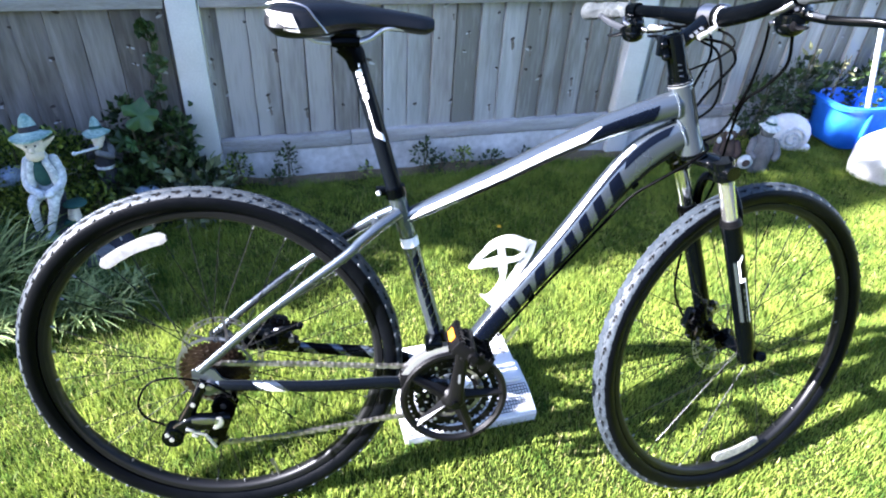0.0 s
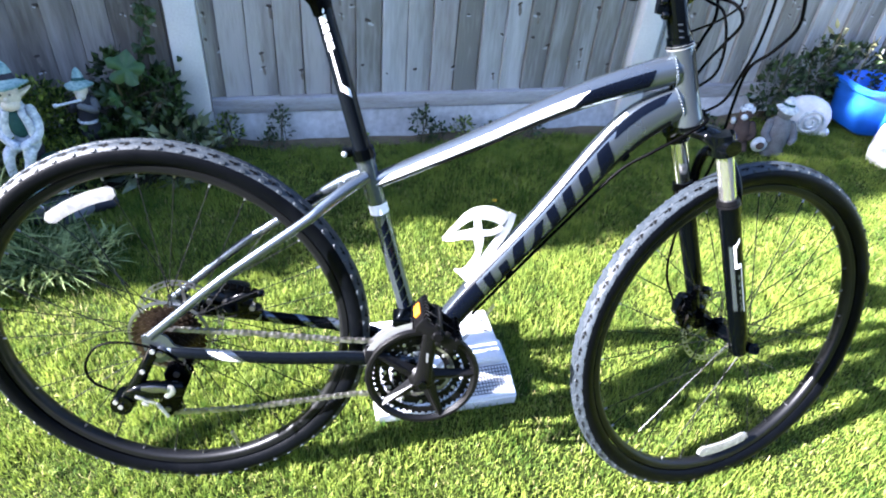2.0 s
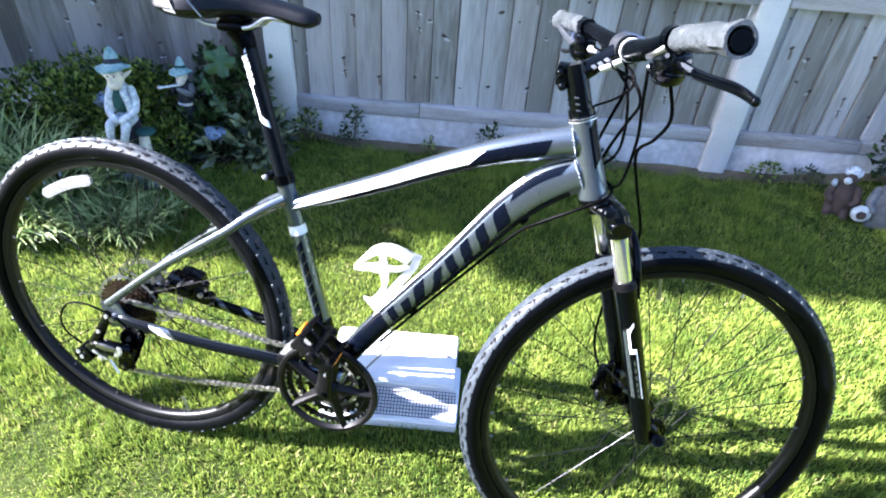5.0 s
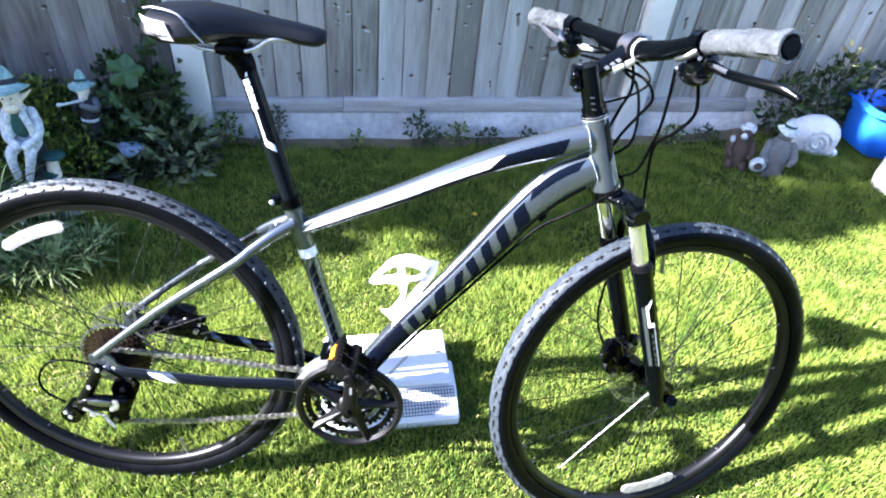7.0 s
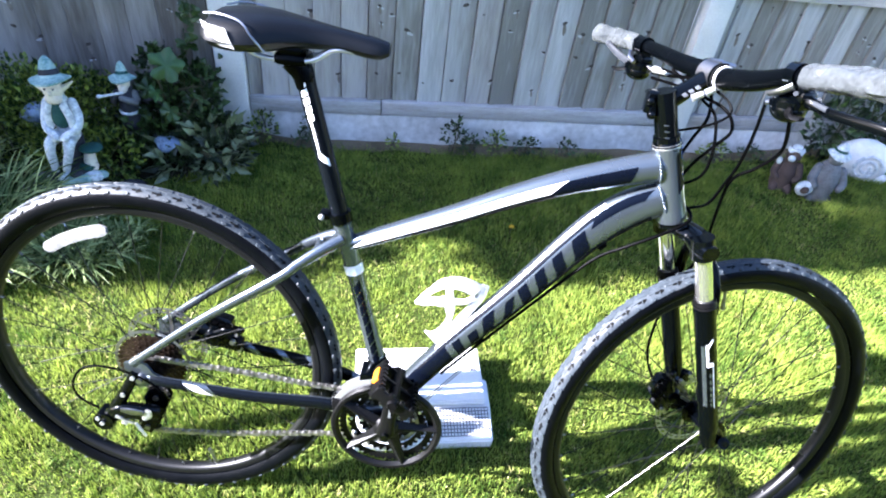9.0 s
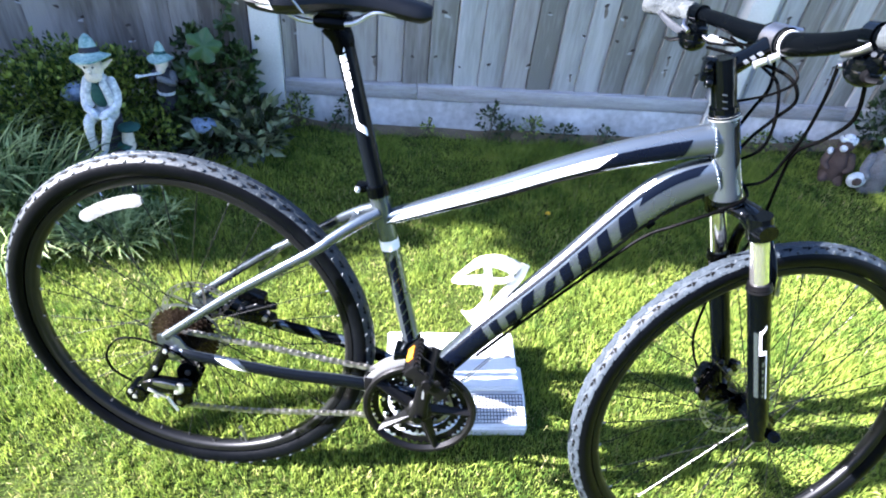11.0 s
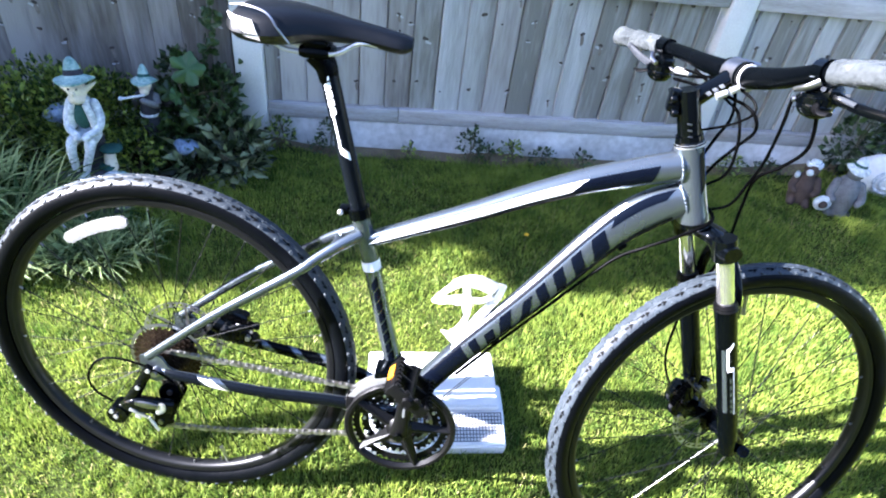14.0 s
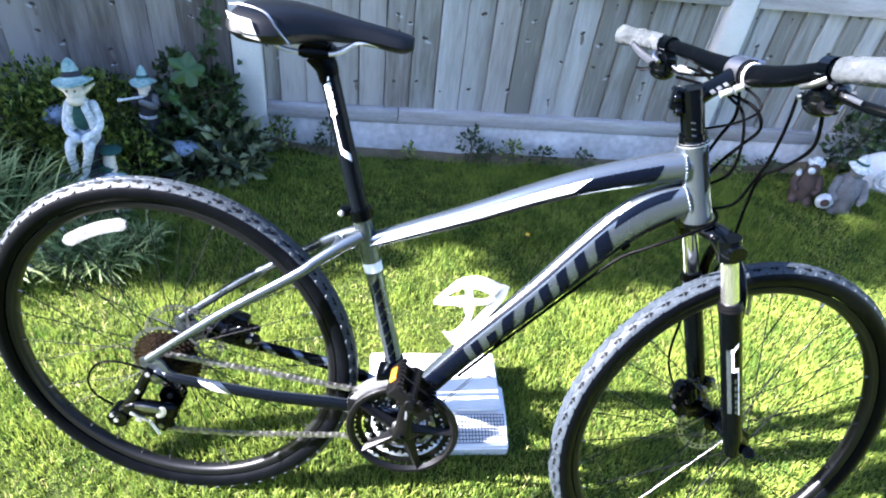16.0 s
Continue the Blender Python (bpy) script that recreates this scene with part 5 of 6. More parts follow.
cable([(0.035, -0.077, -0.022), (0.0, -0.078, 0.006), (-0.060, -0.078, 0.022), (-0.105, -0.078, 0.012), (-0.130, -0.078, -0.028), (-0.122, -0.078, -0.062), (-0.088, -0.080, -0.082)], 0.0022)
# axle nut and lever on the right dropout
bm = bmesh.new()
rod(bm, (0, -0.066, 0), (0, -0.078, 0), 0.010, 0.009, seg=16)
rod(bm, (0, -0.078, 0), (0, -0.084, 0), 0.006, seg=12)
part("axle_skewer", bm, M_ALLOY, bike, "steel quick-release nut")
# front derailleur: clamp, arm and curved cage over the rings
bm = bmesh.new()
rod(bm, BB + AX * 0.105, BB + AX * 0.130, 0.0185, seg=24)
box(bm, (-0.030, -0.052, 0.0), (0.004, -0.012, 0.020), Matrix.Translation(BB + AX * 0.108), bevel=0.004)
fd = part("front_derailleur", bm, M_GLOSSBLK, bike, "black front derailleur with a bright steel cage")
for y in (-0.0525, -0.036):
    bm = bmesh.new()
    g = []
    for i in range(13):
        a = radians(168 - 80 * i / 12)
        g.append([bm.verts.new((BB.x + r * math.cos(a), yy, BB.z + r * math.sin(a))) for r, yy in ((0.100, y), (0.119, y), (0.119, y + 0.0014), (0.100, y + 0.0014))])
    for i in range(12):
        for k in range(4):
            bm.faces.new((g[i][k], g[i][(k + 1) % 4], g[i + 1][(k + 1) % 4], g[i + 1][k]))
    bm.faces.new(g[0])
    bm.faces.new(g[-1])
    bmesh.ops.recalc_face_normals(bm, faces=bm.faces)
    part("cage_plate", bm, M_STEEL, fd)
# rubber guard where the stays meet the tyre, behind the bottom bracket
bm = bmesh.new()
box(bm, (0.352, -0.058, -0.040), (0.382, -0.030, -0.012), bevel=0.005)
part("stay_bumper", bm, M_PLASTIC, frame_part)

# bottle cage on the down tube
TD = Vector((0.617, 0, 0.787))
TP = Vector((-0.787, 0, 0.617))
T0 = Vector((0.545, 0, 0.047))
bm = bmesh.new()
box(bm, (0.060, -0.009, 0.0265), (0.200, 0.009, 0.0315), Matrix(((TD.x, 0, TP.x, T0.x), (0, 1, 0, 0), (TD.z, 0, TP.z, T0.z), (0, 0, 0, 1))), bevel=0.002)
cage = part("bottle_cage", bm, M_CAGE, bike, "white plastic bottle cage")


def strip(name, outer, inner, n=8, y0=-0.012, bow=0.010):
    """A curved plate between two edges of (x, z)."""
    o, i2 = spline(outer, n), spline(inner, n)
    bm = bmesh.new()
    m = min(len(o), len(i2))
    g = []
    for k in range(m):
        row = []
        for j in range(4):
            x, z = o[k] * (1 - j / 3) + i2[k] * (j / 3)
            row.append(bm.verts.new((x, y0 + bow * ((x - 0.55) / 0.06) ** 2, z)))
        g.append(row)
    for k in range(m - 1):
        for j in range(3):
            bm.faces.new((g[k][j], g[k + 1][j], g[k + 1][j + 1], g[k][j + 1]))
    bmesh.ops.recalc_face_normals(bm, faces=bm.faces)
    bmesh.ops.solidify(bm, geom=bm.faces[:], thickness=0.005)
    part(name, bm, M_CAGE, cage)


strip("arm", [(0.487, 0.193), (0.498, 0.211), (0.511, 0.228), (0.526, 0.247), (0.546, 0.258), (0.568, 0.260), (0.588, 0.254), (0.608, 0.244)],
      [(0.500, 0.203), (0.511, 0.213), (0.525, 0.226), (0.540, 0.236), (0.553, 0.237), (0.568, 0.235), (0.580, 0.230), (0.592, 0.222)])
strip("lower_arm", [(0.488, 0.190), (0.504, 0.191), (0.523, 0.197), (0.538, 0.197), (0.562, 0.204), (0.582, 0.207), (0.600, 0.218)],
      [(0.500, 0.204), (0.516, 0.210), (0.531, 0.214), (0.544, 0.218), (0.560, 0.216), (0.576, 0.215), (0.592, 0.222)], y0=-0.0125)
strip("strut", [(0.540, 0.236), (0.543, 0.218), (0.543, 0.197), (0.549, 0.174), (0.541, 0.153), (0.527, 0.136), (0.512, 0.134)],
      [(0.553, 0.237), (0.557, 0.218), (0.561, 0.200), (0.559, 0.173), (0.554, 0.150), (0.546, 0.121), (0.534, 0.113)], y0=-0.0115)
strip("spine", [(0.606, 0.246), (0.598, 0.220), (0.582, 0.196), (0.564, 0.169), (0.547, 0.137), (0.534, 0.113)],
      [(0.618, 0.241), (0.611, 0.215), (0.593, 0.186), (0.577, 0.159), (0.562, 0.127), (0.548, 0.103)], y0=-0.011)

# ---- white block under the pedal ----
M_SHEET = mat("white_plastic_sheet", (0.80, 0.81, 0.82), 0.45, col2=(0.68, 0.69, 0.71), scale=12, bump=0.2, bscale=40, rvar=0.1)
M_PRINT = mat("dark_grid_print", (0.12, 0.125, 0.14), 0.6, col2=(0.08, 0.083, 0.095), spec=0.2)


def wedge(bm, outline, x0, x1, skew=0.0):
    """A block with a side outline of (y, z), from x0 to x1."""
    a = [bm.verts.new((x0 + skew * (y - 1.46), y, z)) for y, z in outline]
    b = [bm.verts.new((x1 + skew * (y - 1.46), y, z)) for y, z in outline]
    n = len(outline)
    bm.faces.new(a[::-1])
    bm.faces.new(b)
    for i in range(n):
        bm.faces.new((a[i], b[i], b[(i + 1) % n], a[(i + 1) % n])[::-1])
    bmesh.ops.recalc_face_normals(bm, faces=bm.faces)
    bmesh.ops.bevel(bm, geom=bm.edges[:], offset=0.004, segments=2, affect="EDGES")


block = thing("white_block", "low white block with a dark printed grid lying on the lawn", "block", Matrix.Identity(4))
bm = bmesh.new()
wedge(bm, [(1.452, -0.01), (1.452, 0.022), (1.530, 0.046), (1.615, 0.050), (1.615, -0.01)], 0.545, 0.885, 0.02)
part("lower_slab", bm, M_SHEET, block, "white slab with a sloping front")
bm = bmesh.new()
wedge(bm, [(1.534, 0.050), (1.540, 0.062), (1.700, 0.066), (1.716, 0.058), (1.716, -0.01), (1.619, -0.01), (1.619, 0.053)], 0.548, 0.872, 0.02)
part("upper_slab", bm, M_SHEET, block, "white slab with a creased top")
bm = bmesh.new()
u0, u1 = Vector((0.56, 1.461, 0.0285)), Vector((0.56, 1.527, 0.0487))
for i in range(41):
    x = 0.0079 * i
    p, q = u0 + Vector((x, 0, 0)), u1 + Vector((x, 0, 0))
    vs = [bm.verts.new(c) for c in (p, p + Vector((0.0021, 0, 0)), q + Vector((0.0021, 0, 0)), q)]
    bm.faces.new(vs)
for j in range(9):
    p = u0.lerp(u1, j / 8)
    d = (u1 - u0).normalized() * 0.0019
    bm.faces.new([bm.verts.new(c) for c in (p, p + Vector((0.3186, 0, 0)), p + Vector((0.3186, 0, 0)) + d + Vector((0, 0, 0.0006)), p + d + Vector((0, 0, 0.0006)))])
bmesh.ops.recalc_face_normals(bm, faces=bm.faces)
bmesh.ops.translate(bm, vec=(0, 0, 0.0012), verts=bm.verts)
part("printed_grid", bm, M_PRINT, block, "dark grid print", 0)
bm = bmesh.new()
for j in range(4):
    box(bm, (0.846 + 0.0003, 1.630 + 0.012 * j, 0.0660), (0.860, 1.636 + 0.012 * j, 0.0668))
part("printed_panel", bm, M_PRINT, block, "small dark printed panel")

# ---- garden ornaments: each one plain mesh ----
M_ST_WHITE = mat("weathered_white_stone", (0.84, 0.87, 0.88), 0.8, col2=(0.24, 0.29, 0.33), scale=62, fine=150, bump=0.5, bscale=110)
M_ST_GREEN = mat("faded_green_stone", (0.030, 0.095, 0.080), 0.75, col2=(0.012, 0.045, 0.042), scale=30, bump=0.3, bscale=120, spec=0.25)
M_ST_TEAL = mat("pale_teal_stone", (0.42, 0.55, 0.52), 0.75, col2=(0.05, 0.16, 0.15), scale=44, bump=0.3, bscale=120, spec=0.25)
M_ST_PALE = mat("smooth_pale_stone", (0.82, 0.82, 0.80), 0.7, col2=(0.58, 0.58, 0.58), scale=16, fine=60, bump=0.2, bscale=60)
M_ST_SKIN = mat("pale_face_stone", (0.84, 0.80, 0.66), 0.8, col2=(0.55, 0.48, 0.40), scale=30, bump=0.3, bscale=120)
M_ST_DARK = mat("dark_grey_stone", (0.045, 0.048, 0.06), 0.8, col2=(0.02, 0.02, 0.026), scale=30, bump=0.3, bscale=120, spec=0.25)
M_ST_BROWN = mat("brown_stone", (0.105, 0.075, 0.062), 0.85, col2=(0.045, 0.032, 0.027), scale=30, bump=0.4, bscale=120, spec=0.25)
M_ST_GREY = mat("grey_stone", (0.20, 0.215, 0.23), 0.85, col2=(0.085, 0.08, 0.082), scale=30, bump=0.4, bscale=120, spec=0.25)
STONE = [M_ST_WHITE, M_ST_GREEN, M_ST_TEAL, M_ST_SKIN, M_ST_DARK, M_ST_BROWN, M_ST_GREY, M_ST_PALE]


def limb(bm, pts, mi, seg=12):
    """A rounded limb through rows of x, y, z, radius."""
    Sweep([(*p[:3], p[3], p[3]) for p in pts], side=(0.2, 1, 0.3), steps=5).mesh(bm, seg, mi=mi)
    for p in (pts[0], pts[-1]):
        ball(bm, p[:3], p[3], seg=10, mi=mi)


def hat(bm, at, r, h, lean, mi, band=4, brim=0.9, back=0.0, cone=0.0):
    x, y, z = at
    m = Matrix.Translation(at) @ Matrix.Rotation(lean, 4, "Y") @ Matrix.Rotation(-back, 4, "X")
    n = 18
    prof = [(r * (1 + brim), -0.010), (r * (1 + brim), -0.004), (r * 1.25, 0.004), (r * 1.02, 0.012), (r * (0.92 - 0.26 * cone), h * (0.45 - 0.1 * cone)), (r * (0.66 - 0.30 * cone), h * 0.8), (r * 0.22, h), (0.001, h * 1.03)]
    rings = [[bm.verts.new(m @ Vector((q * math.cos(2 * math.pi * k / n), q * math.sin(2 * math.pi * k / n) * 0.92, o + (0.007 * math.cos(4 * math.pi * k / n) if i < 3 else 0)))) for k in range(n)] for i, (q, o) in enumerate(prof)]
    for i in range(len(rings) - 1):
        for k in range(n):
            f = bm.faces.new((rings[i][k], rings[i][(k + 1) % n], rings[i + 1][(k + 1) % n], rings[i + 1][k]))
            f.material_index = band if i == 3 else mi
    bm.faces.new(rings[0][::-1]).material_index = mi


def finish_statue(name, bm, label, category, at, scale=1.0, turn=0.0):
    bmesh.ops.recalc_face_normals(bm, faces=bm.faces)
    ob = part(name, bm, STONE, None, "", 60)
    ob.matrix_world = Matrix.Translation(at) @ Matrix.Rotation(turn, 4, "Z") @ Matrix.Scale(scale, 4)
    return tagged(ob, label, category)


# a seated garden gnome, facing the lawn (-y), knees turned to one side; z from its base
bm = bmesh.new()
ball(bm, (0.0, 0.0, 0.022), 0.060, sx=1.15, sy=1.0, sz=0.42, mi=4)                 # rocky base
for x, y, z, rr, k in ((-0.055, -0.045, 0.010, 0.026, 0), (-0.012, -0.066, 0.010, 0.024, 2), (0.030, -0.058, 0.014, 0.026, 2), (0.056, -0.040, 0.012, 0.028, 0), (0.014, -0.050, 0.030, 0.020, 4), (-0.040, -0.074, 0.004, 0.018, 4), (0.078, -0.026, 0.010, 0.020, 2), (0.040, -0.020, 0.040, 0.022, 1)):
    ball(bm, (x, y, z), rr, sx=1.25, sz=0.72, seg=10, mi=k)
limb(bm, [(0.005, 0.025, 0.03, 0.036), (0.004, 0.026, 0.10, 0.030), (0.003, 0.026, 0.125, 0.034)], 4)     # stump
limb(bm, [(0.050, -0.012, 0.035, 0.022), (0.052, -0.010, 0.070, 0.019), (0.056, -0.008, 0.095, 0.016)], 3)              # toadstool
ball(bm, (0.062, -0.006, 0.104), 0.034, sx=1.1, sz=0.34, mi=1)
LEGS = ([(-0.018, 0.010, 0.152, 0.022), (-0.036, -0.040, 0.150, 0.0185), (-0.043, -0.054, 0.122, 0.0150), (-0.048, -0.047, 0.066, 0.0130), (-0.050, -0.046, 0.040, 0.0115)],
        [(0.018, 0.010, 0.152, 0.022), (0.018, -0.042, 0.148, 0.0190), (0.013, -0.056, 0.120, 0.0150), (-0.009, -0.050, 0.064, 0.0130), (-0.016, -0.048, 0.042, 0.0115)])
for s, leg in zip((-1, 1), LEGS):
    limb(bm, leg, 0)
    x, y = leg[-1][:2]
    limb(bm, [(x, y, 0.030, 0.0125), (x - 0.008, y - 0.030, 0.024, 0.0110)], 4 if s < 0 else 0)
    limb(bm, [(s * 0.036, 0.020, 0.258, 0.0155), (s * 0.049, 0.004, 0.214, 0.0145), (s * 0.043, -0.022, 0.184, 0.0130), (s * 0.012, -0.048, 0.172, 0.0105)], 0)
    limb(bm, [(s * 0.021, -0.014, 0.262, 0.010), (s * 0.030, -0.014, 0.228, 0.0125), (s * 0.033, -0.012, 0.192, 0.0125)], 0)       # open coat fronts
    limb(bm, [(s * 0.024, 0.004, 0.312, 0.011), (s * 0.040, 0.006, 0.322, 0.0085), (s * 0.060, 0.010, 0.336, 0.003)], 3, 8)     # pointed ear
    ball(bm, (s * 0.013, -0.052, 0.168), 0.0125, sx=1.2, mi=0)
limb(bm, [(0, 0.018, 0.150, 0.030), (0, 0.018, 0.200, 0.032), (0, 0.020, 0.250, 0.033), (0, 0.020, 0.276, 0.022)], 0)
ball(bm, (0, -0.008, 0.224), 0.026, sx=1.12, sy=0.72, sz=1.75, mi=1)               # green waistcoat
ball(bm, (0, 0.004, 0.312), 0.031, sz=1.12, mi=3)                                  # head
ball(bm, (0, -0.028, 0.310), 0.0085, mi=3)
ball(bm, (0.0, -0.012, 0.288), 0.025, sx=1.05, sy=0.8, sz=0.78, mi=3)              # cheeks and chin
for s in (-1, 1):
    ball(bm, (s * 0.012, -0.025, 0.324), 0.0034, mi=6)
hat(bm, (0, 0.010, 0.346), 0.029, 0.066, radians(-5), 2, 4, 1.05, radians(14), 0.15)
finish_statue("garden_gnome", bm, "weathered white stone garden gnome seated in a green hat", "garden gnome", (-0.350, 2.462, 0.080), 0.955, radians(2))

# a smaller gnome playing a flute
bm = bmesh.new()
limb(bm, [(0, 0, 0.0, 0.035), (0, 0, 0.06, 0.032), (0, 0, 0.11, 0.030), (0, 0.002, 0.135, 0.018)], 4)
ball(bm, (0, 0, 0.045), 0.037, sz=0.35, mi=0)
for s in (-1, 1):
    limb(bm, [(s * 0.028, 0.0, 0.112, 0.014), (s * 0.036, -0.018, 0.088, 0.013), (s * 0.012 - 0.012, -0.042, 0.112, 0.010)], 6 if s > 0 else 4)
    limb(bm, [(s * 0.014, 0, 0.005, 0.014), (s * 0.016, -0.004, -0.06, 0.012)], 5)
ball(bm, (0, -0.004, 0.152), 0.023, mi=3)
ball(bm, (0.002, -0.02, 0.138), 0.016, sz=1.0, mi=3)
limb(bm, [(0.004, -0.036, 0.130, 0.005), (-0.056, -0.052, 0.120, 0.0045), (-0.070, -0.054, 0.118, 0.008)], 0, 8)
limb(bm, [(0, 0.004, -0.06, 0.036), (0, 0.004, -0.15, 0.042)], 6)                          # stump below
hat(bm, (0, 0, 0.171), 0.022, 0.052, radians(-4), 2, 1, 1.0, radians(14), 0.35)
finish_statue("garden_gnome", bm, "small dark stone gnome in a teal hat playing a flute", "garden gnome", (-0.232, 2.70, 0.142), 0.98, radians(-5))

# two small animal figures and a shell ornament by the fence
bm = bmesh.new()
limb(bm, [(0, 0, 0.03, 0.050), (0, 0, 0.08, 0.052), (0, 0.004, 0.13, 0.040), (0, 0.004, 0.155, 0.026)], 5)
ball(bm, (0, -0.006, 0.185), 0.034, mi=5)
ball(bm, (-0.012, -0.036, 0.178), 0.016, mi=0)
for s in (-1, 1):
    limb(bm, [(s * 0.042, -0.004, 0.135, 0.018), (s * 0.056, -0.030, 0.095, 0.016), (s * 0.040, -0.050, 0.080, 0.013)], 5)
    limb(bm, [(s * 0.026, -0.020, 0.040, 0.024), (s * 0.034, -0.050, 0.018, 0.019)], 5)
ball(bm, (-0.052, -0.02, 0.148), 0.017, sx=0.7, mi=0)
hat(bm, (0, 0, 0.208), 0.026, 0.026, radians(-6), 0, 4, 0.40)
finish_statue("bear_figure", bm, "brown stone bear figure in a pale hat", "garden ornament", (2.318, 2.628, -0.020), 0.88, radians(-25))
bm = bmesh.new()
limb(bm, [(0, 0, 0.03, 0.048), (0, 0, 0.09, 0.056), (0, 0.004, 0.150, 0.046), (0, 0.004, 0.180, 0.028)], 6)
ball(bm, (0, -0.004, 0.205), 0.032, mi=6)
for s in (-1, 1):
    limb(bm, [(s * 0.046, 0, 0.150, 0.019), (s * 0.062, -0.028, 0.105, 0.017), (s * 0.048, -0.052, 0.088, 0.013)], 6)
    limb(bm, [(s * 0.022, -0.010, 0.045, 0.024), (s * 0.026, -0.020, 0.010, 0.021)], 6)
ball(bm, (-0.078, -0.050, 0.062), 0.036, sy=0.45, mi=0)                            # pale drum
ball(bm, (-0.078, -0.066, 0.062), 0.018, sy=0.3, mi=5)
ball(bm, (0.03, 0.0, 0.010), 0.040, sz=0.4, mi=4)
hat(bm, (0, 0, 0.226), 0.027, 0.050, radians(4), 0, 1, 0.75)
finish_statue("bear_figure", bm, "grey stone bear figure in a white peaked hat holding a disc", "garden ornament", (2.435, 2.545, -0.012), 0.95, radians(-20))
bm = bmesh.new()
ball(bm, (0, 0, 0.085), 0.118, sx=1.1, sy=0.62, sz=0.98, seg=26, mi=7)
pts = []
for k in range(34):                                                               # coil on the shell
    a = k * 0.42
    r = 0.066 * (1 - k / 40)
    pts.append((r * math.cos(a) + 0.01, -0.066 - 0.012 * (k / 34), 0.085 + r * math.sin(a)))
tube(bm, pts, 0.008, seg=8, steps=2, side=(0, 1, 0.1), mi=0)
limb(bm, [(0.03, -0.01, 0.012, 0.040), (0.09, -0.02, 0.012, 0.032), (0.115, -0.03, 0.03, 0.024)], 7)
finish_statue("snail_ornament", bm, "pale stone snail shell ornament on the lawn", "garden ornament", (2.745, 2.735, -0.02), 0.90, radians(-22))

# blue tub with a pale stake in it
M_BLUE = mat("blue_plastic", (0.045, 0.21, 0.80), 0.34, col2=(0.025, 0.13, 0.62), scale=14, bump=0.2, bscale=60)
tub = thing("plastic_tub", "bright blue plastic tub standing on the lawn", "tub", Matrix.Translation((3.22, 2.715, -0.008)) @ Matrix.Rotation(radians(-4), 4, "Z"))
bm = bmesh.new()
prof = [(0.0, 0.012), (0.215, 0.012), (0.235, 0.03), (0.262, 0.215), (0.285, 0.215), (0.290, 0.232), (0.262, 0.236), (0.252, 0.225), (0.222, 0.030), (0.0, 0.026)]
n = 44
rings = [[bm.verts.new((math.copysign(abs(math.cos(2 * math.pi * k / n)) ** 0.34, math.cos(2 * math.pi * k / n)) * q * 1.12, math.copysign(abs(math.sin(2 * math.pi * k / n)) ** 0.34, math.sin(2 * math.pi * k / n)) * q * 0.50, o)) for k in range(n)] for q, o in prof]
for i in range(len(rings) - 1):
    for k in range(n):
        bm.faces.new((rings[i][k], rings[i][(k + 1) % n], rings[i + 1][(k + 1) % n], rings[i + 1][k]))
bmesh.ops.remove_doubles(bm, verts=bm.verts, dist=0.0005)
bmesh.ops.recalc_face_normals(bm, faces=bm.faces)
part("tub_body", bm, M_BLUE, tub)
for x in (-0.15, 0.0, 0.15):
    bm = bmesh.new()
    box(bm, (x - 0.009, -0.139, 0.05), (x + 0.009, -0.116, 0.21), bevel=0.004)
    part("rib", bm, M_BLUE, tub)
bm = bmesh.new()
rod(bm, (0, 0, 0), (-0.20, 0.0, 0.56), 0.013, 0.011, seg=10)
ob = tagged(part("garden_stake", bm, M_ST_WHITE), "pale wooden stake standing in the blue tub", "stake")
ob.location = (3.25, 2.735, 0.022)
# pale boulder
bm = bmesh.new()
bmesh.ops.create_icosphere(bm, subdivisions=4, radius=0.20)
for v in bm.verts:
    k = 1 + 0.22 * noise.noise(v.co * 5.0) + 0.08 * noise.noise(v.co * 14)
    v.co = Vector((v.co.x * k * 1.0, v.co.y * k * 0.8, max(-0.05, v.co.z * k * 0.95)))
M_BOULDER = mat("pale_boulder", (0.78, 0.76, 0.72), 0.85, col2=(0.50, 0.48, 0.44), scale=9, bump=0.6, bscale=60)
ob = tagged(part("boulder", bm, M_BOULDER, None, "", 60), "large pale sunlit boulder lying on the lawn", "rock")
ob.location = (3.06, 2.38, 0.02)
# small blue slate and bed edging stones
M_SLATE = mat("blue_grey_slate", (0.27, 0.35, 0.47), 0.6, col2=(0.035, 0.055, 0.095), scale=38, bump=0.4, bscale=90)
for k, (x, y, z, r, sx, m) in enumerate(((-0.108, 2.60, 0.115, 0.034, 1.3, M_SLATE), (-0.500, 2.61, 0.215, 0.036, 1.3, M_SLATE), (-0.30, 2.40, 0.02, 0.06, 1.5, M_ST_GREY), (-0.44, 2.44, 0.03, 0.07, 1.4, M_ST_GREY), (-0.20, 2.45, 0.015, 0.045, 1.3, M_ST_DARK))):
    bm = bmesh.new()
    bmesh.ops.create_icosphere(bm, subdivisions=3, radius=r)
    for v in bm.verts:
        kk = 1 + (0.75 if m is M_SLATE else 0.25) * noise.noise(v.co * 22 + Vector((k * 5, 0, 0)))
        v.co = Vector((v.co.x * kk * sx, v.co.y * kk, v.co.z * kk * 0.75))
    ob = tagged(part("stone", bm, m, None, "", 60), "small blue-grey slate piece among leaves" if m is M_SLATE else "rough stone at the edge of the flower bed", "stone", "bed stones")
    ob.location = (x, y, z)

